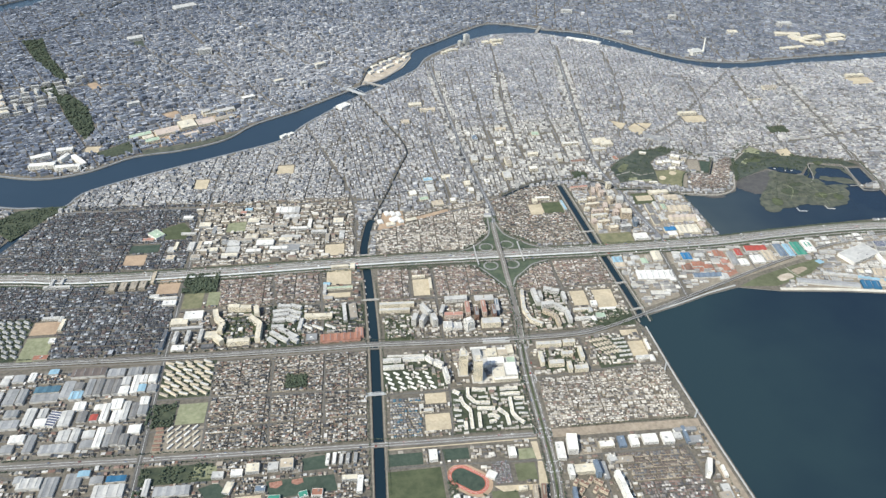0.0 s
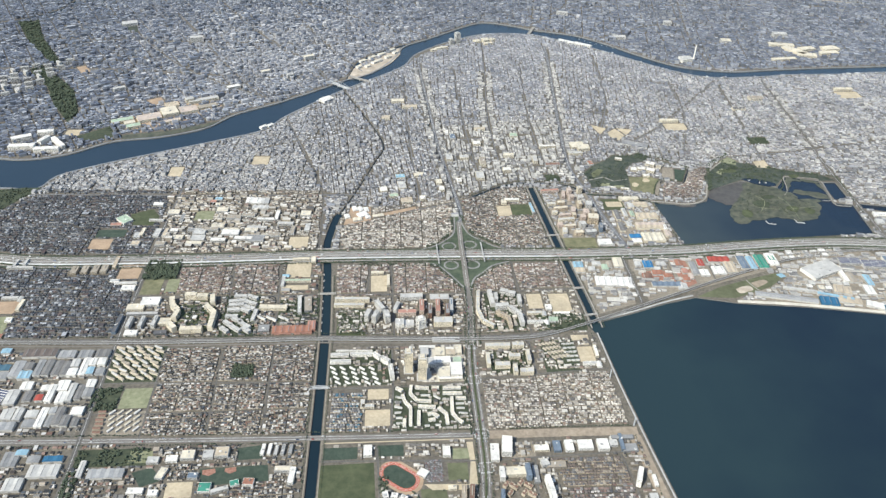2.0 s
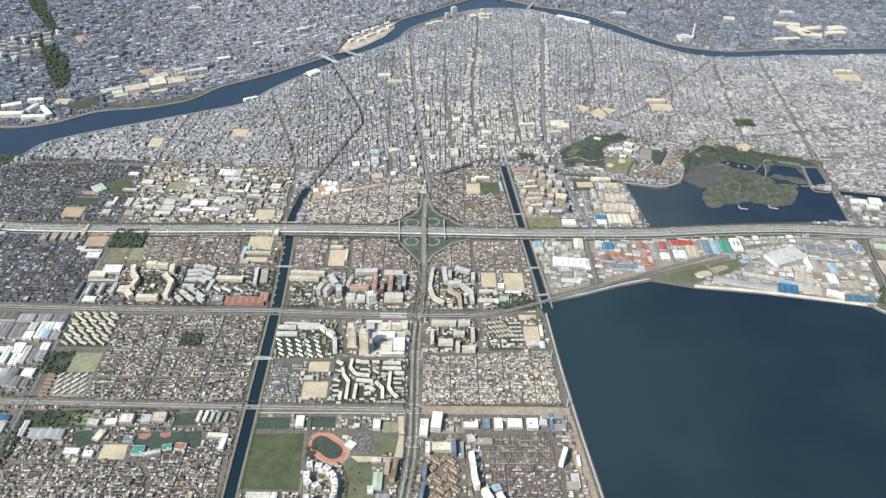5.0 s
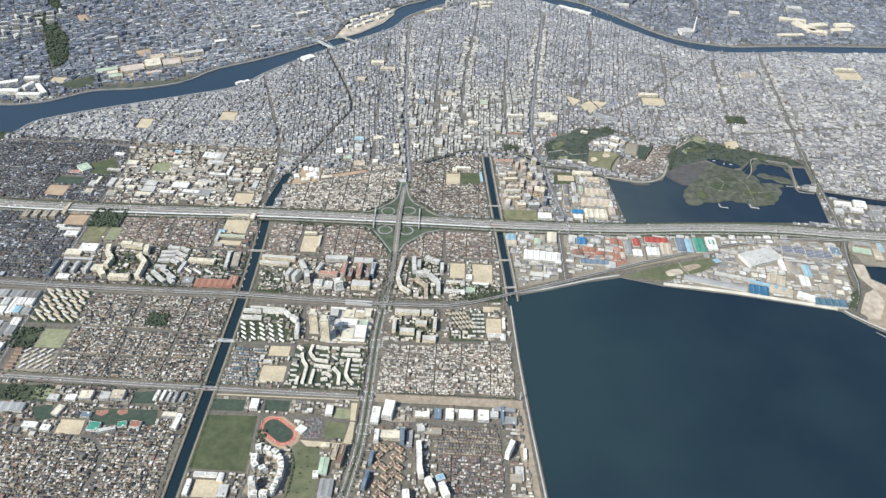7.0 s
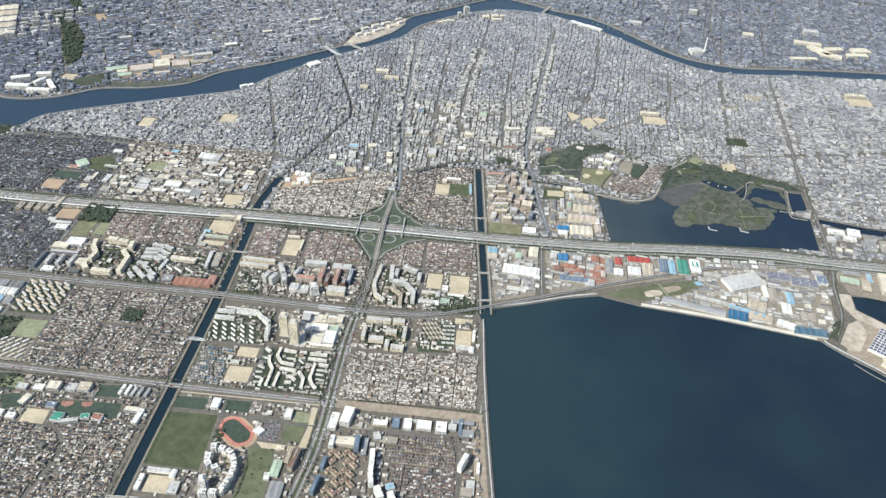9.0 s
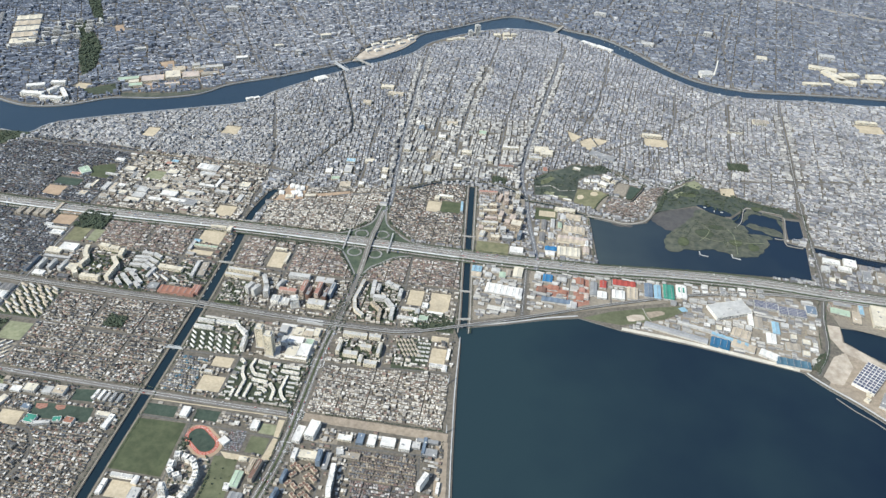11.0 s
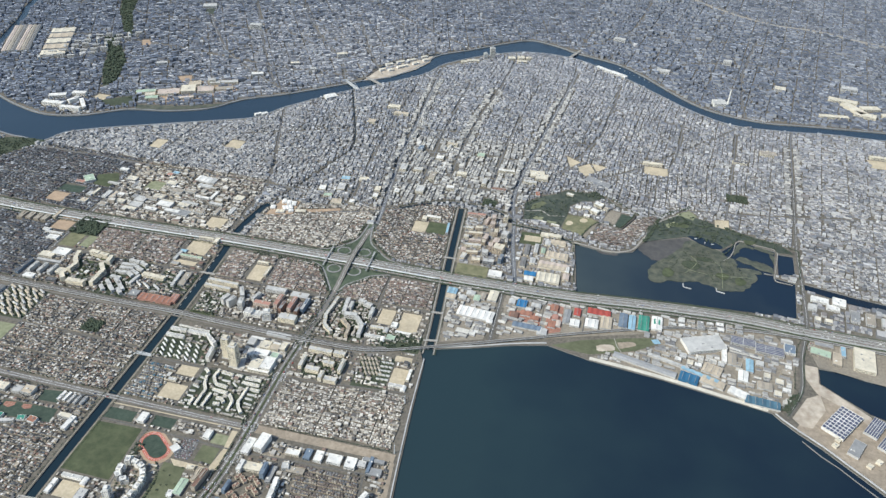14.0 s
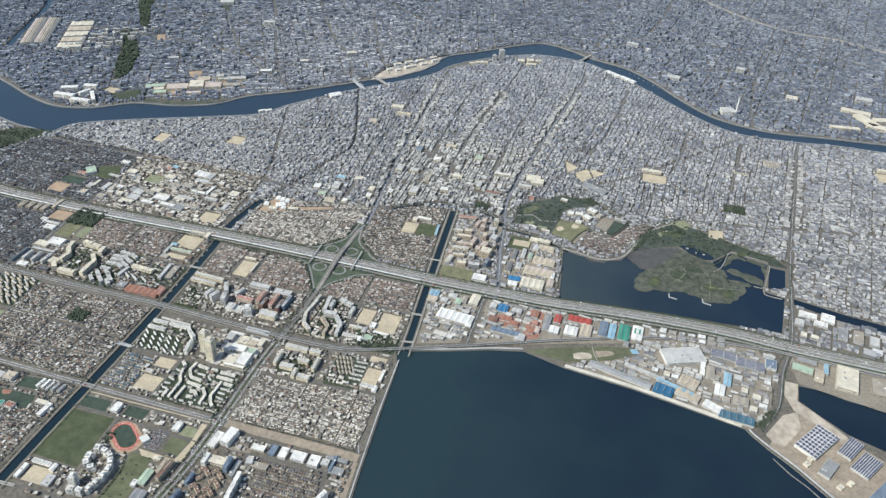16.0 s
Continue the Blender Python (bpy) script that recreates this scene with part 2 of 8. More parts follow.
def water(name, colour, clear, west=None, east=None):
    """Open water, murky in patches; clearer and darker towards the east where west and east are given."""
    m, n, l, b = shader(name, 0.22, 0, 0.5)
    b.inputs["IOR"].default_value = 1.33
    fac = noise_at(n, l, 0.0035, 4, 0.55)
    if west is not None:
        geo, xyz, span, mix = n.new("ShaderNodeNewGeometry"), n.new("ShaderNodeSeparateXYZ"), n.new("ShaderNodeMapRange"), n.new("ShaderNodeMath")
        l.new(geo.outputs["Position"], xyz.inputs[0])
        l.new(xyz.outputs["X"], span.inputs["Value"])
        span.inputs["From Min"].default_value, span.inputs["From Max"].default_value = west, east
        span.inputs["To Min"].default_value, span.inputs["To Max"].default_value = 0.16, -0.28
        mix.operation = "ADD"
        l.new(fac, mix.inputs[0]), l.new(span.outputs["Result"], mix.inputs[1])
        fac = mix.outputs[0]
    c = ramp_of(n, l, fac, [(0.3, colour), (0.68, clear)])
    l.new(c, b.inputs["Base Color"])
    k = n.new("ShaderNodeBump")
    k.inputs["Strength"].default_value, k.inputs["Distance"].default_value = 0.25, 0.3
    l.new(noise_at(n, l, 0.8, 4), k.inputs["Height"])
    l.new(k.outputs[0], b.inputs["Normal"])
    return m


SEA = water("sea_water", (0.009, 0.018, 0.032), (0.0215, 0.040, 0.047), 380, 900)
CANAL_WATER = water("canal_water", (0.010, 0.022, 0.032), (0.016, 0.030, 0.038))
RIVER = water("river_water", (0.020, 0.037, 0.057), (0.028, 0.046, 0.066))
POND = water("lagoon_water", (0.012, 0.023, 0.040), (0.048, 0.064, 0.068), 500, 900)

# ---- helpers for shapes ----
rng = np.random.default_rng(7)
GX, GY, GW, GH = -1400, -620, 3400, 2700          # plan of what is built over, one metre a cell
taken = np.zeros((GH, GW), bool)


def inside(px, py, poly):
    hit = np.zeros(np.shape(px), bool)
    j = len(poly) - 1
    for i in range(len(poly)):
        (xi, yi), (xj, yj) = poly[i], poly[j]
        if yi != yj:
            hit ^= ((yi > py) != (yj > py)) & (px < (xj - xi) * (py - yi) / (yj - yi) + xi)
        j = i
    return hit


def take(poly):
    xs, ys = [p[0] for p in poly], [p[1] for p in poly]
    x0, x1 = max(int(min(xs)) - 1, GX), min(int(max(xs)) + 2, GX + GW)
    y0, y1 = max(int(min(ys)) - 1, GY), min(int(max(ys)) + 2, GY + GH)
    if x0 >= x1 or y0 >= y1:
        return
    X, Y = np.meshgrid(np.arange(x0, x1) + 0.5, np.arange(y0, y1) + 0.5)
    taken[y0 - GY:y1 - GY, x0 - GX:x1 - GX] |= inside(X, Y, poly)


def free(x, y):
    i = np.clip((x - GX).astype(int), 0, GW - 1)
    j = np.clip((y - GY).astype(int), 0, GH - 1)
    return ~taken[j, i]


def mesh_of(name, verts, faces, mats, which=None):
    me = bpy.data.meshes.new(name)
    me.from_pydata([tuple(v) for v in verts], [], faces)
    for m in mats if isinstance(mats, (list, tuple)) else [mats]:
        me.materials.append(m)
    if which is not None:
        me.polygons.foreach_set("material_index", np.asarray(which, np.int32))
    me.update()
    return me


def part(name, me, parent=None, label=""):
    ob = new(name, me)
    ob.parent = parent
    return tagged(ob, label) if label else ob


def boxes(name, rows, mat):
    """Upright boxes as one mesh: centre x, y, base z, size x, y, z."""
    v, f = [], []
    for x, y, z, a, b, c in rows:
        k = len(v)
        v += [(x + sx * a / 2, y + sy * b / 2, z + sz * c) for sz in (0, 1) for sx, sy in ((-1, -1), (1, -1), (1, 1), (-1, 1))]
        f += [(k + 3, k + 2, k + 1, k), (k + 4, k + 5, k + 6, k + 7)] + [(k + i, k + (i + 1) % 4, k + 4 + (i + 1) % 4, k + 4 + i) for i in range(4)]
    return mesh_of(name, v, f, mat)


def slab(name, poly, z0, z1, mat):
    """A flat plate over an outline in plan."""
    n = len(poly)
    area = sum(poly[i - 1][0] * poly[i][1] - poly[i][0] * poly[i - 1][1] for i in range(n))
    if area < 0:
        poly = poly[::-1]
    v = [(x, y, z1) for x, y in poly] + [(x, y, z0) for x, y in poly]
    f = [tuple(range(n))] + [(i, n + i, n + (i + 1) % n, (i + 1) % n) for i in range(n)]
    return mesh_of(name, v, f, mat)


def smooth_line(pts, step=8.0):
    """A rounded line through points in plan (x, y or x, y, z)."""
    p = np.array([q if len(q) == 3 else (*q, 0) for q in pts], float)
    out = []
    for i in range(len(p) - 1):
        a, b, c, d = p[max(i - 1, 0)], p[i], p[i + 1], p[min(i + 2, len(p) - 1)]
        k = max(1, int(np.linalg.norm(c - b) / step))
        for t in np.arange(k) / k:
            out.append(0.5 * (2 * b + (c - a) * t + (2 * a - 5 * b + 4 * c - d) * t * t + (3 * b - a - 3 * c + d) * t ** 3))
    out.append(p[-1])
    return np.array(out)


def sides(line, half, offset=0.0):
    t = np.gradient(line[:, :2], axis=0)
    t /= np.linalg.norm(t, axis=1)[:, None] + 1e-9
    nrm = np.c_[-t[:, 1], t[:, 0]]
    return line[:, :2] + nrm * (offset + half), line[:, :2] + nrm * (offset - half)


def ribbon(name, line, width, top, thick, mat, offset=0.0):
    """A plate that follows a line in plan."""
    L, R = sides(line, width / 2, offset)
    n = len(line)
    z = line[:, 2] + top
    v = np.r_[np.c_[L, z], np.c_[R, z], np.c_[L, z - thick], np.c_[R, z - thick]]
    f = []
    for i in range(n - 1):
        f += [(n + i, n + i + 1, i + 1, i), (i, i + 1, 2 * n + i + 1, 2 * n + i), (n + i + 1, n + i, 3 * n + i, 3 * n + i + 1), (2 * n + i, 2 * n + i + 1, 3 * n + i + 1, 3 * n + i)]
    f += [(n, 0, 2 * n, 3 * n), (n - 1, 2 * n - 1, 4 * n - 1, 3 * n - 1)]
    return mesh_of(name, v, f, mat)


def take_line(line, width, offset=0.0):
    L, R = sides(line, width / 2, offset)
    for i in range(len(line) - 1):
        take([tuple(L[i]), tuple(L[i + 1]), tuple(R[i + 1]), tuple(R[i])])


def road(name, pts, width, top=0.10, mat=None, lines=(), label="", margin=1.0, thick=0.5, step=8.0):
    """A street with painted lines at the given offsets."""
    line = smooth_line(pts, step)
    ob = tagged(new(name, ribbon(name, line, width, top, thick, mat or ASPHALT)), label or "grey asphalt street between city blocks", "road", "", "structure")
    for o in lines:
        part("road_line", ribbon("road_line", line, 0.28, top + 0.05, 0.04, LINE, o), ob)
    take_line(line, width + margin)
    return ob


def patch(name, poly, mat, label, category="ground", top=0.06, mark=True, kind="structure"):
    ob = tagged(new(name, slab(name, poly, -0.3, top, mat)), label, category, "", kind)
    if mark:
        take(poly)
    return ob


def rect(x0, y0, x1, y1, lean=-0.045):
    """A rectangle on the town's grid, which leans a little."""
    cx, cy = (x0 + x1) / 2, (y0 + y1) / 2
    return [(cx + (x - cx) - lean * (y - cy), cy + (y - cy) + lean * (x - cx)) for x, y in ((x0, y0), (x1, y0), (x1, y1), (x0, y1))]

# ---- ground, water and banks ----
def band(pts, width, step=8.0):
    line = smooth_line(pts, step)
    L, R = sides(line, width / 2)
    return [tuple(p) for p in L] + [tuple(p) for p in R[::-1]]


def rounded(pts, step=12.0):
    return [tuple(p[:2]) for p in smooth_line(pts, step)]


BAY = [(332, -165), (350, -161), (404, -146), (450, -131), (496, -121), (551, -138), (643, -154), (772, -184), (779, -193), (796, -210), (819, -229), (854, -264), (960, -370), (1500, -910),
       (4300, -2500), (4300, -4300), (372, -4300), (362, -560), (355, -457), (350, -380), (348, -341), (345, -272), (343, -193)]
CANAL = [(-20, -640), (-18, -480), (-12, -335), (-5, -164), (-4, -35), (-5, 10), (-5, 53), (8, 120), (14, 128)]
STREAM = [(12, 126), (40, 200), (76, 304), (91, 349), (83, 406), (58, 490), (15, 626)]
CANAL_EAST = [(344, -172), (343, -126), (340, -65), (337, 3), (334, 77), (331, 160), (330, 190)]
STREAM_EAST = [(228, 166), (280, 196), (330, 206), (394, 192), (420, 163), (466, 153), (518, 131), (530, 128)]
NORTH_SHORE = [(-1500, 760), (-1000, 540), (-736, 426), (-623, 370), (-538, 344), (-463, 360), (-395, 405), (-317, 418), (-240, 450), (-190, 508), (-111, 560), (-27, 626), (22, 668),
               (75, 703), (120, 764), (145, 818), (165, 872), (232, 926), (319, 1000), (380, 1036), (449, 1008), (500, 972), (590, 930), (650, 870), (710, 788), (768, 722), (824, 690), (902, 672), (992, 678), (1122, 684), (1261, 686), (1500, 700), (2200, 760)]
SOUTH_SHORE = [(-1500, 640), (-1000, 420), (-613, 272), (-520, 249), (-478, 246), (-460, 284), (-405, 318), (-310, 360), (-215, 400), (-136, 438), (-96, 497), (-40, 562), (21, 626), (92, 690),
               (152, 752), (188, 826), (280, 910), (376, 956), (484, 946), (560, 893), (630, 830), (690, 764), (755, 696), (830, 648), (935, 644), (1021, 652), (1130, 650), (1243, 656), (1500, 660), (2200, 700)]
LAGOON = [(522, 128), (529, 4), (610, 7), (690, 10), (838, 12), (852, 96), (822, 106), (836, 178), (784, 196), (752, 160), (700, 186), (656, 171), (632, 160), (613, 126), (579, 114), (545, 122)]
HARBOUR = [(846, -89), (872, -90), (903, -100), (946, -107), (1300, -190), (1300, -420), (931, -177), (892, -161), (863, -137), (842, -118)]
CREEK_EAST = [(858, 101), (936, 80), (1000, 68), (1500, -40), (1500, -80), (990, 48), (918, 64), (858, 86)]
WATERS = [
    ("bay", BAY, SEA, "dark blue-green sea bay with faint murky streaks"),
    ("canal", band(CANAL, 11.2), CANAL_WATER, "straight dark canal between concrete banks"),
    ("stream", band(STREAM, 2.5), CANAL_WATER, "narrow dark stream winding between houses"),
    ("canal_east", band(CANAL_EAST, 9), CANAL_WATER, "straight dark canal leading to the bay"),
    ("stream_east", band(STREAM_EAST, 5.6), CANAL_WATER, "narrow dark stream curving through the town"),
    ("river", rounded(NORTH_SHORE) + rounded(SOUTH_SHORE)[::-1], RIVER, "wide blue river bending through the city"),
    ("river_channel", band([(24, 664), (36, 710), (54, 776), (102, 832), (168, 884)], 8), RIVER, "narrow side channel of the river round an island"),
    ("river_arm", band([(-484, 252), (-512, 190), (-540, 125), (-590, 60)], 13), RIVER, "narrow arm of the river leaving the bend"),
    ("lagoon", LAGOON, POND, "calm dark lagoon of a bird reserve"),
    ("reserve_pond", [(838, 172), (862, 170), (856, 120), (830, 113)], POND, "small dark square pond beside the lagoon"),
    ("creek", CREEK_EAST, SEA, "dark creek between quays"),
    ("harbour", HARBOUR, SEA, "dark blue harbour basin between quays"),
    ("moat", band([(533, 146), (548, 178), (562, 195), (580, 191), (595, 187), (606, 204), (621, 236), (602, 250), (585, 266), (566, 284)], 2.4, 5), CANAL_WATER, "narrow dark moat round a small quarter of houses"),
    ("north_canal", band([(-850, 600), (-879, 676), (-898, 733), (-940, 857), (-972, 922), (-1010, 1050)], 18), RIVER, "dark canal north of the river"),
    ("north_channel", band([(-920, 1050), (-843, 1079), (-775, 1122), (-712, 1195), (-691, 1280), (-631, 1345), (-590, 1460)], 11), RIVER, "narrow dark channel through the far city"),
    ("far_river", band([(-1250, 1180), (-960, 1370), (-820, 1500), (-700, 1750)], 70), RIVER, "distant wide blue river"),
]


def build_ground():
    from mathutils import geometry
    pts, edges = [Vector(p) for p in ((-4400, -4400), (4400, -4400), (4400, 4400), (-4400, 4400))], [(0, 1), (1, 2), (2, 3), (3, 0)]
    for _, poly, _, _ in WATERS:
        k, n = len(pts), len(poly)
        pts += [Vector(p) for p in poly]
        edges += [(k + i, k + (i + 1) % n) for i in range(n)]
    v, _, f, *_ = geometry.delaunay_2d_cdt(pts, edges, [], 1, 1e-3)
    v = np.array([(p.x, p.y) for p in v])
    f = np.array([t for t in f])
    mid = v[f].mean(axis=1)
    wet = np.zeros(len(f), bool)
    for _, poly, _, _ in WATERS:
        wet |= inside(mid[:, 0], mid[:, 1], poly)
    f = f[~wet]
    count = {}
    for t in f:
        for a, b in ((t[0], t[1]), (t[1], t[2]), (t[2], t[0])):
            count.setdefault((min(a, b), max(a, b)), []).append((a, b))
    n = len(v)
    rim = [e[0] for e in count.values() if len(e) == 1]
    verts = [(x, y, 0.0) for x, y in v] + [(x, y, -3.0) for x, y in v]
    walls = [(int(b), int(a), int(n + a), int(n + b)) for a, b in rim]
    faces = [tuple(int(i) for i in t) for t in f] + walls
    which = [0] * len(f) + [1] * len(walls)
    return tagged(new("ground", mesh_of("ground", verts, faces, [TOWN, BANK], which)), "grey paved city ground, level, with low bank walls at the water", "ground", "", "structure")


build_ground()
for i, (name, poly, mat, label) in enumerate(WATERS):
    z = -1.1 - 0.03 * i
    tagged(new(name, mesh_of(name, [(x, y, z) for x, y in poly], [tuple(range(len(poly)))], mat)), label, "water", "", "structure")
    take(poly)
patch("river_island", [(26, 676), (40, 735), (66, 786), (106, 826), (150, 862), (150, 822), (126, 768), (80, 708)], PALE_DIRT, "flat river island with pale sheds and trees", "island", 0.05, False)

# seawalls, quays and bank paths
def wall_along(name, pts, width, high, mat, label, step=10.0, base=0.0):
    line = smooth_line(pts, step)
    ob = tagged(new(name, ribbon(name, line, width, base + high, high + 0.6, mat)), label, "seawall", "", "structure")
    take_line(line, width + 0.6)
    return ob


wall_along("seawall_west", [(341, -182), (342.5, -272), (345.5, -341), (347.5, -380), (352.5, -457), (359.5, -560)], 1.4, 0.8, CONCRETE, "pale concrete seawall along the bay")
wall_along("seawall_north", [(350, -158), (404, -143), (450, -128), (494, -117)], 2.2, 0.7, CONCRETE, "pale concrete seawall under the railway viaduct")
wall_along("quay_strip", [(551, -134), (643, -150), (768, -180)], 5.5, 0.35, QUAY, "pale sandy concrete quay along the industrial shore")
wall_along("seawall_point", [(776, -184), (782, -191), (799, -207), (822, -226), (857, -261), (962, -366), (1200, -604)], 2.0, 0.6, CONCRETE, "grey concrete seawall round the factory point")
for off, nm in ((7.2, "bank_path_west"), (-7.2, "bank_path_east")):
    ln = smooth_line(CANAL[:5], 12)
    tagged(new(nm, ribbon(nm, ln, 1.3, 0.12, 0.6, YARD, off)), "grey canal-side path beside the water", "path", "", "structure")
    take_line(ln, 5, off)
for off, nm in ((7.0, "bank_road_west"), (-7.0, "bank_road_east")):
    ln = smooth_line(CANAL_EAST, 12)
    tagged(new(nm, ribbon(nm, ln, 1.7, 0.12, 0.6, PALE_ROAD, off)), "pale canal-side lane beside the water", "path", "", "structure")
    take_line(ln, 4, off)
for shore, off, nm in ((NORTH_SHORE[1:], 2.5, "levee_north"), (SOUTH_SHORE[1:], -2.5, "levee_south")):
    ln = smooth_line(shore, 14)
    tagged(new(nm, ribbon(nm, ln, 2.6, 0.5, 1.2, LEVEE, off)), "pale concrete river levee", "levee", "", "structure")
    take_line(ln, 8, off)
wall_along("lagoon_promenade", [(520, 131), (545, 126), (579, 118), (610, 130), (628, 163), (655, 221), (701, 261)], 3.0, 0.3, PALE_ROAD, "pale promenade curving along the lagoon")
wall_along("lagoon_dyke", [(752, 134), (763, 147), (770, 164), (782, 195), (813, 189), (838, 179), (830, 134), (824, 113), (809, 113)], 1.2, 0.35, PALE_ROAD, "pale dyke path between ponds of the reserve", 5.0)
wall_along("lagoon_dyke_east", [(824, 111), (824, 97), (847, 92)], 1.1, 0.3, PALE_ROAD, "pale dyke across the lagoon", 5.0)

wall_along("breakwater", [(800, -222), (817, -241), (833, -254), (845, -267), (870, -292)], 0.9, 0.4, BANK, "narrow grey breakwater off the factory point", 8.0, -0.6)

# ---- roads and railway ----
EXPRESSWAY = [(-1300, 130), (-800, 76), (-515, 49), (-400, 30), (-215, 20), (0, 14), (195, 3), (348, -7), (456, -11), (532, -12), (618, -8), (700, -7), (772, -10), (846, -19), (964, -28), (1300, -55), (1900, -110)]
ex = smooth_line(EXPRESSWAY, 12)
take_line(ex, 31)
VERGE = surface("verge", (0.060, 0.084, 0.058), (0.120, 0.142, 0.092), 0.12, 0.025, 0.95, 0.3)
tagged(new("expressway_verge", ribbon("expressway_verge", ex, 31, 0.10, 0.5, VERGE)), "green planted verges along the expressway", "verge", "", "structure")
expressway = tagged(new("expressway", ribbon("expressway", ex, 12.6, 1.3, 1.9, ASPHALT)), "wide pale multi-lane expressway on a low embankment", "expressway", "", "structure")
for o in (-4.1, -2.4, 2.4, 4.1):
    part("road_line", ribbon("road_line", ex, 0.16, 1.36, 0.05, LINE, o), expressway)
for o in (-6.4, 0.0, 6.4):
    part("barrier", ribbon("barrier", ex, 1.0 if o < -1 else 0.5, 2.1, 1.4, CONCRETE, o), expressway)
part("sound_wall", ribbon("sound_wall", ex[ex[:, 0] < 335], 1.5, 2.5, 1.2, LINE, -7.4), expressway, "white concrete sound wall")
for o in (-3.2, 3.2):
    part("worn_lane", ribbon("worn_lane", ex, 4.0, 1.34, 0.03, WORN_ROAD, o), expressway)
for o, nm in ((11.6, "frontage_road_north"), (-11.4, "frontage_road_south")):
    f = tagged(new(nm, ribbon(nm, ex, 3.6, 0.16, 0.7, WORN_ROAD, o)), "grey frontage road beside the expressway", "road", "", "structure")
    for d in (0,):
        part("road_line", ribbon("road_line", ex, 0.16, 0.2, 0.03, LINE, o + d), f)

RAILWAY = [(-1200, -86), (-800, -114), (-455, -138), (-255, -154), (-85, -164), (-15, -167), (95, -177), (186, -183), (252, -185), (290, -178), (342, -161), (404, -139), (474, -113), (547, -86), (645, -54), (706, -41), (772, -33), (845, -34), (964, -46), (1300, -80)]
rl = smooth_line(RAILWAY, 8)
take_line(rl, 9)
take_line(rl, 8, 6.0)
viaduct = tagged(new("railway_viaduct", ribbon("railway_viaduct", rl, 3.6, 2.3, 0.55, CONCRETE)), "pale concrete railway viaduct on piers with ballasted tracks", "viaduct", "", "structure")
for o in (-1.85, 1.85):
    part("parapet", ribbon("parapet", rl, 0.22, 2.85, 0.7, CONCRETE, o), viaduct)
for o in (-0.85, 0.85):
    part("track_bed", ribbon("track_bed", rl, 1.55, 2.36, 0.05, ASPHALT, o), viaduct)
pier = boxes("pier", [(0, 0, -1.6, 0.8, 2.6, 3.4)], CONCRETE)
for p, q in zip(rl[::1], rl[1::1]):
    if -520 < p[0] < 880:
        o = part("pier", pier, viaduct)
        o.location, o.rotation_euler = (p[0], p[1], 0), (0, 0, math.atan2(q[1] - p[1], q[0] - p[0]))
rail_road = smooth_line(RAILWAY[:10], 10)
f = tagged(new("rail_side_road", ribbon("rail_side_road", rail_road, 5.2, 0.14, 0.7, ASPHALT, 6.6)), "grey road with trees beside the railway viaduct", "road", "", "structure")
part("road_line", ribbon("road_line", rail_road, 0.18, 0.19, 0.03, LINE, 6.6), f)
f = tagged(new("rail_side_lane", ribbon("rail_side_lane", rail_road, 2.2, 0.13, 0.7, ROADBED, -3.6)), "grey lane along the railway viaduct", "road", "", "structure")

main_road = road("main_road", [(-900, -262), (-404, -297), (-260, -308), (-29, -324), (150, -335), (174, -336)], 7.0, 0.14, ROADBED, (-1.7, 1.7), "broad grey main road crossing the canal", 3.6)
reserved = road("reserved_strip", [(176, -337), (260, -341), (341, -346)], 11.5, 0.12, DIRT, (), "broad strip of bare brown dirt kept for a road", 3)
BOULEVARD = [(118, -640), (152, -465), (162, -410), (166, -373), (168, -335), (172, -243), (177, -191), (184, -135), (188, -74)]
boulevard = road("boulevard", BOULEVARD, 10.5, 0.18, ROADBED, (-3.4, 3.4), "broad grey boulevard with a planted median", 4)
road("interchange_bridge", [(188, -74, 0), (189, -42, 1.2), (190, -18, 3.6), (191, 22, 3.6), (193, 46, 1.2), (196, 92, 0)], 7.4, 0.17, WORN_ROAD, (0,), "grey boulevard bridge over the expressway", 2, 0.8)
ln = smooth_line(BOULEVARD[:7], 8)
tagged(new("median", ribbon("median", ln, 2.6, 0.34, 0.4, GRASS)), "planted green median of the boulevard", "median", "", "structure")

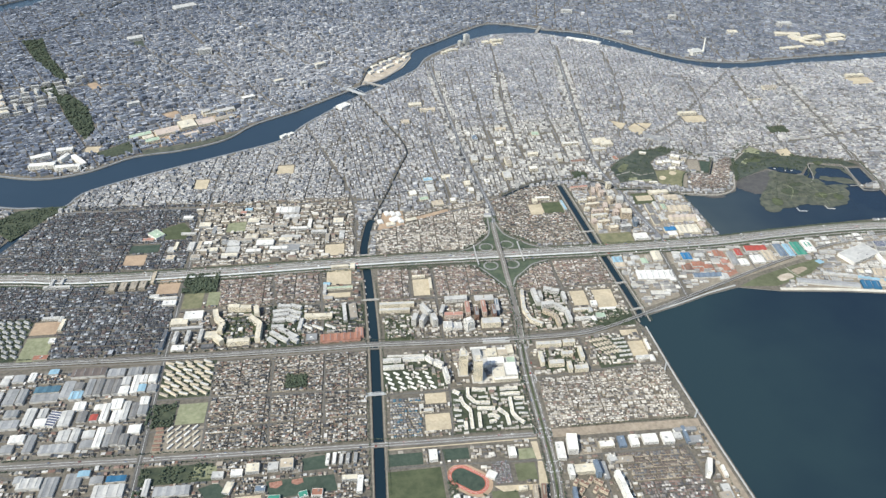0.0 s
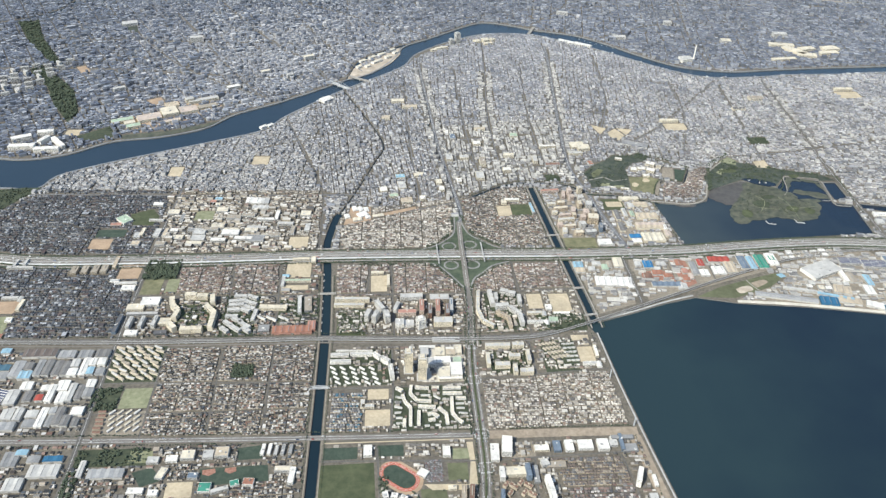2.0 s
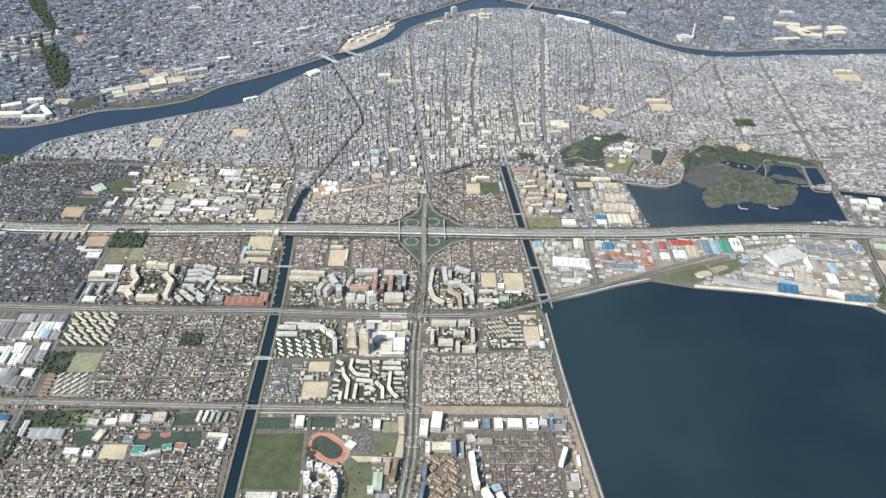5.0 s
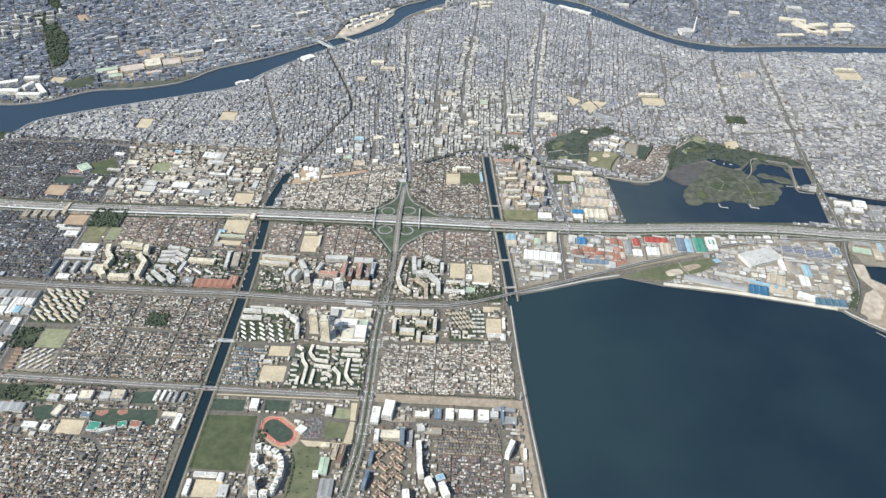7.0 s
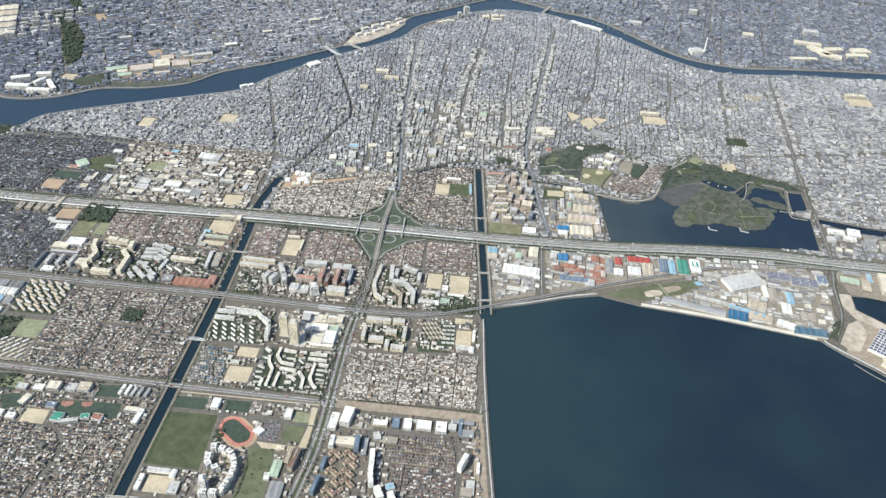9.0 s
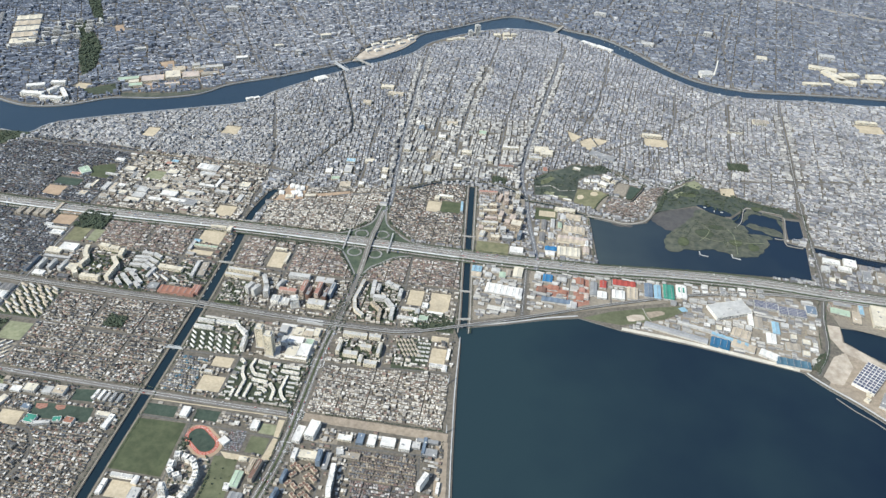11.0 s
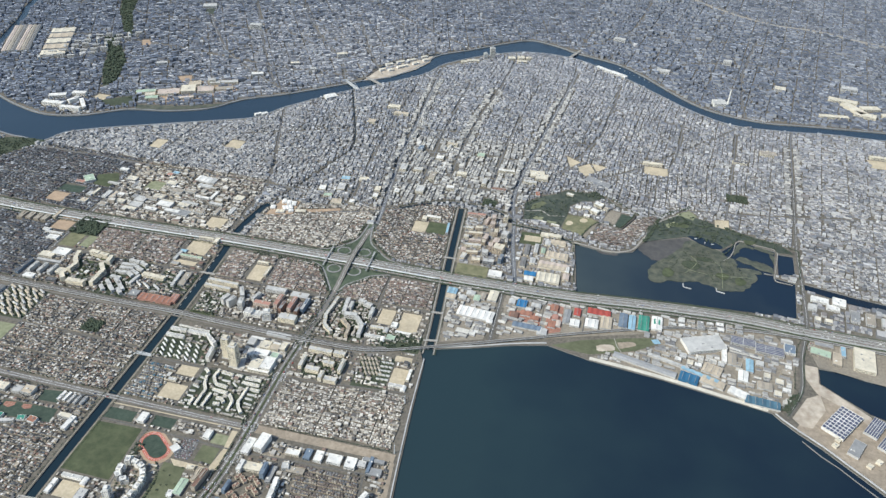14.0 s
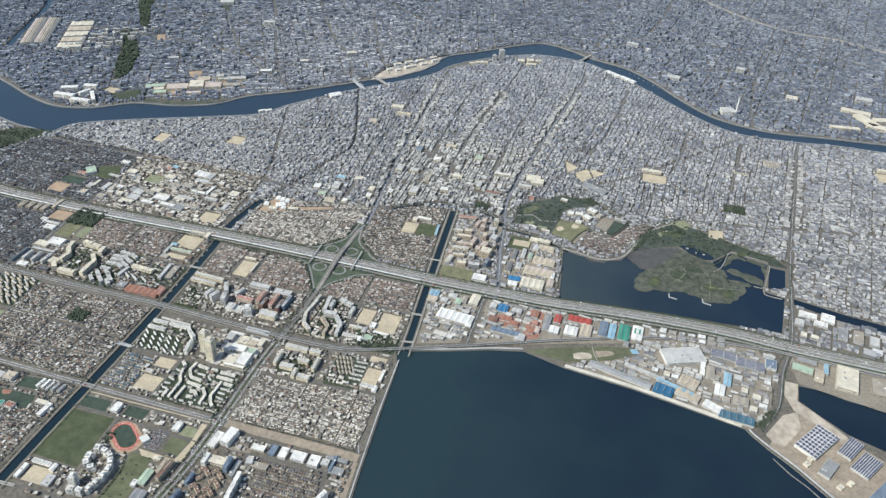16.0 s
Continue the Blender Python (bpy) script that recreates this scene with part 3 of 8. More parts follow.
STREETS = [
    ([(-266, -640), (-262, -357), (-260, -157), (-256, 18), (-253, 88), (-250, 140)], 6.0, 1),
    ([(-420, -300), (-330, -360), (-380, -480)], 4.0, 0),
    ([(-132, -393), (-116, -396), (-102, -412), (-99, -426), (-99, -440), (-120, -520)], 3.6, 0),
    ([(-130, -308), (-128, -175)], 2.6, 0), ([(-70, -312), (-66, -172)], 2.6, 0), ([(-200, -308), (-197, -168)], 3.0, 0),
    ([(-258, -222), (-198, -226), (-20, -240)], 2.6, 0), ([(-258, -270), (-200, -274), (-25, -282)], 2.4, 0),
    ([(-134, 14), (-132, -150)], 3.0, 0), ([(-69, 8), (-68, -150)], 3.0, 0), ([(-254, -60), (-130, -70), (-14, -74)], 3.2, 0),
    ([(8, -76), (181, -88)], 3.6, 0), ([(196, -86), (336, -88)], 3.2, 0), ([(86, -10), (84, -90), (82, -172)], 3.4, 0), ([(56, -10), (50, -80)], 2.6, 0), ([(258, -14), (257, -180)], 3.2, 0),
    ([(78, -190), (76, -256), (68, -330)], 4.0, 0), ([(4, -252), (76, -256), (164, -256)], 4.0, 0), ([(180, -251), (336, -246)], 2.8, 0), ([(250, -190), (248, -250)], 3.0, 0),
    ([(-8, -358), (54, -362), (124, -368), (158, -371)], 3.0, 0), ([(54, -345), (54, -440), (50, -476), (48, -600)], 3.2, 0), ([(174, -372), (225, -372), (330, -373)], 3.2, 0),
    ([(220, -372), (214, -420), (210, -480)], 3.0, 0), ([(313, -376), (316, -420), (314, -480)], 3.0, 0),
    ([(-22, -474), (50, -474), (144, -480)], 3.2, 0),
    ([(196, 92), (203, 117), (196, 240), (190, 346), (189, 464), (187, 721), (190, 800)], 6.0, 1),
    ([(438, -24), (438, 10), (426, 100), (421, 167), (413, 260), (436, 437), (486, 752), (500, 860)], 6.5, 1),
    ([(424, -20), (419, -127)], 5.0, 1), ([(546, -30), (540, -88)], 3.4, 0), ([(486, -28), (482, -106)], 2.0, 0),
    ([(487, 349), (548, 497), (581, 652), (600, 800)], 4.5, 0), ([(-250, 140), (-238, 300), (-225, 390)], 3.4, 0),
    ([(908, 420), (884, 271), (869, 170), (861, 95), (849, 0), (829, -71), (816, -136), (790, -185)], 6.0, 1),
    ([(908, 420), (930, 560), (945, 636)], 5.0, 0),
    ([(-48, 330), (-20, 220), (-14, 150), (-18, 36)], 3.4, 0), ([(-48, 330), (-90, 480)], 3.0, 0),
    ([(-540, 230), (-250, 205), (-20, 190), (60, 186)], 3.2, 0), ([(60, 250), (190, 250), (413, 262), (500, 250)], 3.2, 0),
    ([(20, 110), (120, 130), (196, 150), (232, 166)], 3.0, 0), ([(496, 247), (559, 344), (620, 394), (733, 513), (830, 620)], 4.5, 0),
    ([(100, 360), (190, 372), (425, 380), (560, 375)], 3.6, 0), ([(-130, 360), (90, 440), (189, 464), (436, 470), (540, 480)], 3.4, 0),
    ([(640, 300), (700, 460), (730, 640)], 3.4, 0), ([(700, 270), (880, 290), (1100, 330)], 4.0, 0), ([(760, 205), (800, 420), (830, 600)], 3.4, 0),
    ([(120, 610), (187, 640), (470, 660), (640, 640), (740, 600)], 3.4, 0), ([(290, 210), (300, 460), (330, 700), (350, 890)], 3.2, 0),
    ([(248, 170), (250, 460), (262, 720)], 2.8, 0), ([(370, 230), (380, 460), (420, 760)], 2.8, 0), ([(140, 160), (140, 440), (150, 700)], 2.8, 0),
    ([(-534, 1089), (-348, 777), (-149, 588)], 5.0, 1), ([(-404, 1130), (-228, 739), (-137, 570)], 4.0, 0), ([(-114, 1243), (122, 1027), (230, 940)], 5.0, 0),
    ([(-10, 660), (-60, 780), (-200, 1000), (-330, 1280)], 4.5, 0), ([(60, 720), (-10, 860), (-100, 1100)], 4.0, 0), ([(-800, 780), (-500, 760), (-200, 700), (-20, 690)], 4.0, 0),
    ([(-900, 1000), (-400, 930), (60, 890)], 4.0, 0), ([(500, 1010), (640, 1200), (700, 1500)], 5.0, 0), ([(640, 900), (840, 1000), (1200, 1010)], 4.0, 0), ([(860, 690), (880, 900), (960, 1200)], 4.5, 0),
    ([(200, 1000), (500, 1130), (1000, 1160), (1500, 1120)], 4.5, 0),
]
for k, (pts, width, major) in enumerate(STREETS):
    if width < 3.7 and min(p[1] for p in pts) < 120:
        width *= 0.66
    elif not major:
        width *= 0.55
    road("street" if not major else "avenue", pts, width, 0.25 + 0.002 * k if major else 0.07 + 0.0025 * k, FAR_HAZE_ASPHALT if min(p[1] for p in pts) > 60 or max(p[1] for p in pts) > 500 else ASPHALT, (0,) if major else (), "", 0.3)
motorway = road("far_motorway", [(791, 1577), (897, 1448), (1022, 1350), (1140, 1325), (1250, 1265), (1500, 1150)], 9, 2.2, PALE_ROAD, (), "distant pale elevated motorway", 3, 2.6)

# interchange
# lawns and yards under the estates
GROUNDS = [
    ("estate_ground", rect(74, -324, 159, -257), SHRUB, "dark green and grey estate ground among flats"), ("estate_ground", rect(2, -250, 76, -190), SHRUB, "dark green ground of a terrace estate"),
    ("court_lawn", rect(194, -246, 246, -206), SHRUB, "dark green court lawn among slabs"), ("estate_ground", rect(204, -168, 254, -90), SHRUB, "dark green ground among bent slabs"),
    ("estate_ground", rect(262, -248, 305, -190), SHRUB, "dark green ground among terraces"), ("estate_ground", rect(-141, -152, -92, -68), SHRUB, "dark green ground among pale slabs"),
    ("court_lawn", rect(-200, -135, -150, -74), GRASS, "green court lawn among flats"), ("estate_ground", rect(-258, -222, -197, -160), SHRUB, "green ground of a garden estate"),
    ("estate_ground", rect(-252, -304, -199, -268), YARD, "paved ground between slim rows"), ("estate_ground", rect(-488, -130, -440, -46), SHRUB, "dark green ground among terraces"),
    ("green_verge", rect(-66, -130, -14, -80), SHRUB, "dark green verge by the canal"), ("canal_park", rect(10, -162, 48, -110), GRASS, "green park beside the canal"), ("rail_wood", rect(268, -174, 332, -142), SHRUB, "dark wooded ground by the railway bend"),
    ("industrial_yard", rect(-462, -308, -266, -156), WEST_YARD, "grey paved industrial yards"), ("industrial_yard", [(352, -22), (420, -26), (410, -128), (352, -146)], YARD, "grey paved industrial yards"),
    ("industrial_yard", [(430, -27), (800, -32), (812, -60), (650, -62), (545, -92), (430, -128)], YARD, "grey paved industrial yards"), ("industrial_yard", [(652, -64), (822, -62), (806, -140), (778, -184), (556, -130), (640, -92)], YARD, "grey paved industrial yards on the shore"),
    ("mall_plaza", rect(112, -252, 163, -188), PLAZA, "pale paved plaza round the mall"), ("scrap_yard", rect(438, -84, 484, -58), SCRAP, "rust-red scrap yard with heaps"), ("scrap_yard", [(491, -32), (513, -33), (511, -90), (489, -100)], SCRAP, "rust-red scrap yard with heaps"),
    ("scrap_yard", rect(428, -56, 446, -34), YARD, "pale yard with stacked material"), ("estate_ground", rect(346, 34, 420, 166), YARD, "paved ground of a housing estate"), ("industrial_yard", rect(440, 20, 520, 132), YARD, "paved yards beside the lagoon"),
    ("industrial_yard", [(836, -26), (1100, -60), (1100, -140), (945, -110), (846, -86)], YARD, "paved yards on the harbour"), ("point_yard", [(832, -140), (866, -146), (900, -176), (1000, -240), (1000, -400), (857, -258), (822, -223), (797, -203)], DIRT, "bare and paved yards on the factory point"),
    ("court_ground", rect(52, -462, 92, -404), YARD, "paved court inside a ring of towers"), ("shore_strip", [(329, -352), (342, -352), (349, -470), (336, -470)], DIRT, "bare brown dirt verge along the seawall"),
    ("car_park", rect(196, -372, 222, -350), YARD, "grey car park with parked cars"), ("reserve_lawn", [(640, 176), (652, 200), (700, 236), (748, 214), (730, 190), (700, 200)], DRY_GRASS, "olive lawns of the reserve"),
]
for k, (name, poly, mat, label) in enumerate(GROUNDS):
    patch(name, poly, mat, label, "ground", 0.012 + 0.001 * k, False)
patch("interchange_green", [(189, 108), (199, 108), (206, 63), (225, 39), (246, 18), (246, -18), (229, -28), (213, -43), (199, -57), (193, -76), (181, -76), (168, -48), (152, -20), (138, -11), (138, 22), (156, 31), (170, 45), (186, 62)], VERGE, "green verges of a cloverleaf interchange with shrubs", "verge", 0.04)


def ramp(pts):
    line = smooth_line(pts, 3)
    tagged(new("ramp", ribbon("ramp", line, 2.4, 0.2, 0.7, LANE)), "grey curved interchange ramp", "ramp", "ramps of the interchange", "structure")


for cx, cy, a0 in ((173.5, 26, 0), (204.5, 28, 90), (171.5, -21, 270), (202, -22, 180)):
    ramp([(cx + 10 * math.cos(radians(a0 + a)), cy + 9.5 * math.sin(radians(a0 + a)), 0.5) for a in range(0, 361, 30)])
ramp([(191, 106), (185, 63), (168, 41), (150, 28), (132, 22)])
ramp([(198, 106), (206, 61), (225, 37), (244, 20), (266, 12)])
ramp([(184, -76), (169, -47), (153, -21), (134, -11)])
ramp([(192, -76), (200, -55), (215, -41), (231, -26), (256, -18)])


def bridge(x0, y0, x1, y1, width, high, arch=0.0, mat=PALE_ROAD, label="pale road bridge with low railings over the water", steel=CONCRETE):
    """A straight bridge: deck, two railings, piers, and arches where it has them."""
    a, b = Vector((x0, y0, 0)), Vector((x1, y1, 0))
    length, mid = (b - a).length, (a + b) / 2
    root = tagged(new("bridge"), label, "bridge")
    root.matrix_world = pose(mid.x, mid.y, 0, 0, 0, math.degrees(math.atan2(y1 - y0, x1 - x0)))
    part("deck", boxes("deck", [(0, 0, high - 0.5, length, width, 0.5)], mat), root)
    for s in (-1, 1):
        part("railing", boxes("railing", [(0, s * (width / 2 - 0.1), high, length, 0.2, 0.45)], steel), root)
    for k in range(1, max(2, int(length / 14))):
        x = -length / 2 + length * k / max(2, int(length / 14))
        part("pier", boxes("pier", [(x, 0, -2.2, 0.8, width * 0.8, high + 1.7)], CONCRETE), root)
    if arch:
        for s in (-1, 1):
            n = 14
            line = np.array([(-length / 2 + length * i / n, s * (width / 2 - 0.2), high + arch * (1 - (2 * i / n - 1) ** 2)) for i in range(n + 1)])
            part("arch", ribbon("arch", line, 0.45, 0.25, 0.5, steel), root)
            for p in line[1:-1]:
                part("hanger", boxes("hanger", [(p[0], p[1], high, 0.14, 0.14, max(p[2] - high, 0.1))], steel), root)
    return root


bridge(-22, -250, 2, -251, 3.4, 0.7, 2.0, CONCRETE, "white arched footbridge over the canal", STEEL)
bridge(-16, -73, 8, -74, 3.4, 0.5)
bridge(-22, 33, 12, 32, 3.0, 0.5)
bridge(-30, -474, 2, -474, 3.4, 0.6)
bridge(331, -88, 349, -88, 3.0, 0.6)
bridge(325, 44, 345, 44, 2.4, 0.6)
for x in (154, 220):
    bridge(x, -20, x + 1, 30, 1.8, 3.4, 0, CONCRETE, "slim pale footbridge over the expressway")
bridge(333, -147, 352, -145, 3.0, 0.8)
bridge(-14, 664, 30, 617, 8, 2.5, 6.0, CONCRETE, "pale blue arched road bridge over the river", STEEL)
bridge(30, 690, 78, 652, 7, 2.5, 0, PALE_ROAD, "pale girder bridge over the river")
bridge(478, 940, 512, 1014, 7, 2.5, 0, PALE_ROAD, "pale girder bridge over the river")

# ---- open ground: parks, fields, pitches ----
FIELDS = [
    ("grass_field", [(-6, -363), (50, -364), (50, -436), (-9, -432)], GRASS, "large mown green grass field beside the canal"),
    ("grass_field", [(96, -402), (122, -402), (124, -480), (92, -480), (96, -440)], MEADOW, "green grass field with scattered shrubs"),
    ("parking_lot", rect(103, -394, 121, -365), ASPHALT, "grey asphalt car park"),
    ("soccer_ground", rect(133, -367, 156, -353), COURT, "yellow-green sports ground with a fence"),
    ("green_plot", rect(-3, -357, 33, -341), PITCH, "dark green overgrown plot"),
    ("green_plot", rect(54, -357, 82, -342), PITCH, "dark green fenced pitch"),
    ("green_plot", rect(126, -394, 147, -372), MEADOW, "green lawn beside a plaza"),
    ("sandy_plaza", [(100, -396), (125, -398), (146, -400), (151, -372), (150, -345), (157, -345), (155, -402), (140, -406), (108, -404)], SAND, "pale sandy path and plaza"),
    ("sandy_strip", rect(-2, -338, 158, -336.5), SAND, "pale sandy verge along the main road"),
    ("school_yard", rect(3, -466, 30, -446), SAND, "pale sand school yard"),
    ("school_yard", rect(264, -127, 284, -96), SAND, "pale sand school yard"),
    ("school_yard", rect(294, -136, 321, -98), SAND, "pale sand school yard"),
    ("school_yard", rect(307, -233, 326, -206), SAND, "pale sand school yard beside terraces"),
    ("sand_plot", rect(305, -194, 327, -184), SAND, "pale sandy plot by the railway"),
    ("school_yard", rect(46, -274, 70, -258), SAND, "pale sand school yard"),
    ("school_yard", rect(42, -314, 70, -290), SAND, "pale sand sports yard"),
    ("sand_yard", rect(-291, -18, -262, 20), CLAY, "reddish sand yard beside the expressway"),
    ("school_yard", rect(-61, -33, -27, 2), SAND, "pale sand school yard"),
    ("school_yard", rect(-66, -61, -30, -51), SAND, "pale sand school yard"),
    ("park_ground", rect(-256, -24, -210, 20), SHRUB, "dark green wooded park"),
    ("ball_field", rect(-253, -56, -227, -23), DRY_GRASS, "dry yellow-green ball field"),
    ("ball_field", rect(-221, -54, -205, -24), COURT, "pale green tennis ground"),
    ("park_ground", rect(-113, -225, -88, -204), SHRUB, "dark green wooded park among houses"),
    ("park_ground", rect(-264, -265, -234, -230), SHRUB, "dark green park with a small clearing"),
    ("ball_field", rect(-232, -264, -200, -233), COURT, "pale olive ball field"),
    ("school_yard", rect(-437, -82, -404, -57), CLAY, "pale brown school yard"),
    ("ball_field", rect(-438, -132, -404, -88), COURT, "dull green ball field"),
    ("park_ground", rect(-258, -345, -184, -322), SHRUB, "dark green park along the main road"),
    ("ball_field", rect(-204, -343, -180, -327), COURT, "pale olive ball field"),
    ("ball_field", [(-197, -355), (-178, -350), (-164, -367), (-185, -374)], PITCH, "dark green ball field"),
    ("ball_field", [(-93, -332), (-69, -330), (-66, -348), (-91, -348)], PITCH, "green grass pitch"),
    ("ball_field", [(-129, -356), (-60, -357), (-57, -377), (-124, -378)], PITCH, "dark green pitch with red corners"),
    ("clay_corner", [(-126, -358), (-113, -357), (-112, -362), (-118, -366), (-125, -364)], SCRAP, "worn red corner of a pitch"),
    ("clay_corner", [(-103, -357.5), (-92, -357), (-91, -362), (-97, -365), (-103, -362)], SCRAP, "worn red corner of a pitch"),
    ("school_yard", [(-159, -390), (-159, -371), (-133, -372), (-132, -391)], SAND, "pale sand school yard"),
    ("shore_park", [(500, -120), (551, -127), (611, -107), (640, -86), (636, -76), (600, -84), (540, -101)], MEADOW, "green and sandy shore park on a triangular plot"),
    ("dirt_yard", [(795, -187), (819, -149), (837, -139), (838, -166), (816, -199), (803, -198)], PALE_DIRT, "pale sandy dirt yard on the factory point"),
    ("dirt_strip", [(837, -140), (856, -154), (826, -196), (817, -199), (839, -167)], DIRT, "strip of bare brown dirt beside a warehouse"),
    ("quay_yard", [(829, -86), (845, -88), (840, -119), (863, -139), (891, -166), (885, -181), (857, -154), (834, -138), (825, -113)], PALE_DIRT, "pale sandy quay yard beside the harbour"),
    ("ball_ground", [(507, 212), (519, 210), (544, 211), (556, 200), (534, 153), (499, 168)], DRY_GRASS, "olive sports ground with two sand diamonds"),
    ("sand_diamond", [(504, 184), (507, 192), (514, 193), (517, 186), (513, 180), (507, 179)], SAND, "round tan sand diamond of a ball ground"),
    ("sand_diamond", [(527, 199), (531, 206), (538, 206), (541, 199), (536, 193), (529, 194)], SAND, "round tan sand diamond of a ball ground"),
    ("golf_green", [(435, 182), (433, 232), (459, 260), (483, 274), (502, 292), (531, 289), (553, 298), (565, 283), (556, 269), (530, 262), (510, 243), (507, 214), (498, 174), (463, 183)], REED, "dark green park with lawns and trees beside a moat"),
    ("sand_court", [(565, 208), (578, 242), (596, 238), (584, 199)], YARD, "grey paved sports court"),
    ("ball_field", [(597, 235), (615, 229), (595, 190), (585, 197)], PITCH, "green pitch beside a court"),
    ("ball_field", rect(436, 109, 470, 142), GRASS, "green ball field with a sand diamond"),
    ("sand_plot", rect(442, 118, 468, 134), SAND, "tan infield of a ball field"),
    ("lawn", rect(348, 6, 396, 34), DRY_GRASS, "green and brown open lot by the expressway"),
    ("school_yard", rect(262, 104, 284, 134), SAND, "tan school yard"),
    ("ball_field", rect(285, 104, 316, 136), GRASS, "green school pitch"),
    ("school_yard", rect(56, -74, 78, -38), SAND, "pale sand school yard among houses"),
    ("reserve_bank", [(656, 171), (632, 160), (640, 205), (700, 262), (760, 232), (850, 196), (866, 176), (838, 176), (836, 184), (784, 200), (752, 165), (700, 190)], REED, "green reed meadows and woods of the bird reserve"),
    ("car_park", [(558, 200), (552, 178), (537, 149), (533, 153), (546, 184)], YARD, "grey car park beside a ball ground"),
    ("lawn", [(667, 218), (682, 231), (694, 226), (672, 209)], COURT, "bright green lawn of the reserve"),
    ("pond_lawn", [(444, 214), (458, 222), (470, 240), (462, 246), (446, 230)], MEADOW, "green lawn in a park"),
    ("pond_lawn", [(478, 206), (494, 210), (498, 232), (484, 236), (476, 222)], REED, "dark green lawn in a park"),
    ("park_path", [(436, 206), (462, 214), (476, 200), (502, 204), (502, 206), (477, 202), (463, 216.5), (436, 208)], PALE_ROAD, "pale path through a park"),
    ("pond_lawn", [(452, 195), (468, 194), (466, 185), (450, 186)], COURT, "pale lawn in a park"),
    ("pond_lawn", [(474, 186), (490, 184), (488, 177), (473, 180)], COURT, "pale lawn in a park"),
    ("clay_ground", rect(-350, 57, -320, 83), CLAY, "reddish sand ball ground"),
    ("ball_field", rect(-347, 88, -305, 108), PITCH, "green ball field"),
    ("play_ground", rect(-210, 126, -182, 152), COURT, "pale green school ground with ring marks"),
    ("ball_field", [(-309, 150), (-278, 164), (-264, 140), (-270, 117), (-300, 120)], GRASS, "dull green pitch"),
    ("school_yard", rect(-62, 40, -34, 68), SAND, "pale sand school yard by the canal"),
    ("sand_plot", rect(-276, 268, -254, 300), SAND, "tan school yard among houses"),
    ("sand_plot", rect(-140, 300, -112, 330), SAND, "pale school yard among houses"),
    ("school_yard", rect(640, 386, 682, 416), SAND, "tan school yard among houses"),
    ("school_yard", rect(1070, 515, 1120, 548), SAND, "tan school yard among houses"),
    ("school_yard", [(495, 421), (522, 402), (504, 378)], SAND, "tan school yard among houses"),
    ("school_yard", [(515, 380), (539, 401), (549, 371), (531, 349)], SAND, "tan school yard beside a road"),
    ("school_yard", [(543, 402), (572, 394), (553, 372)], SAND, "tan ball ground beside a road"),
    ("sand_plot", [(751, 252), (774, 256), (771, 226), (749, 231)], SAND, "bright tan sand yard beside the reserve"),
    ("ball_field", [(688, 256), (711, 272), (722, 256), (714, 242)], COURT, "pale olive ball field beside the reserve"),
    ("building_site", [(18, 96), (35, 100), (61, 106), (61, 146), (30, 146)], CLAY, "pinkish bare ground of a canal-side works yard"),
    ("bare_strip", [(62, 112), (97, 122), (134, 135), (132, 142), (95, 130), (62, 121)], CLAY, "strip of bare pinkish ground along an old track"),
    ("park_ground", rect(362, 208, 386, 228), SHRUB, "small dark wooded park"),
    ("park_ground", rect(780, 320, 815, 345), SHRUB, "small dark wooded park"),
    ("clay_ground", [(-375, 588), (-350, 602), (-338, 576), (-357, 562)], CLAY, "tan ball ground north of the river"),
    ("clay_ground", [(-563, 777), (-546, 783), (-526, 750), (-545, 742)], CLAY, "tan ball ground north of the river"),
    ("tree_belt", [(-656, 763), (-633, 785), (-530, 640), (-495, 540), (-500, 490), (-550, 575), (-590, 667)], SHRUB, "dark green belt of woods along an old channel"),
    ("tree_belt", [(-790, 1090), (-744, 1098), (-690, 963), (-598, 795), (-628, 810), (-716, 944)], SHRUB, "dark green belt of woods along an old channel"),
    ("park_ground", [(-528, 1085), (-504, 1084), (-482, 1006), (-504, 1007)], REED, "green park in the far city"),
    ("bank_park", [(-469, 431), (-419, 470), (-398, 428), (-443, 412)], SHRUB, "dark green park on the river bank"),
    ("river_meadow", [(-380, 412), (-310, 424), (-236, 458), (-220, 480), (-300, 446), (-390, 430)], MARSH, "dull green meadow on the river bank"),
    ("point_meadow", [(-470, 244), (-500, 246), (-545, 240), (-580, 200), (-530, 150), (-495, 205)], SHRUB, "dark green point between two arms of the river"),
]
for k, (name, poly, mat, label) in enumerate(FIELDS):
    patch(name, poly, mat, label, "field", 0.05 + 0.006 * k)
def ragged(pts, step=4.0, amp=2.2):
    """A rounded outline with an uneven, natural edge."""
    line = smooth_line(pts + pts[:1], step)[:-1]
    return [(x + amp * noise.noise((x * 0.11, y * 0.11, 0.3)) * 2, y + amp * noise.noise((x * 0.11, y * 0.11, 7.7)) * 2) for x, y, _ in line]


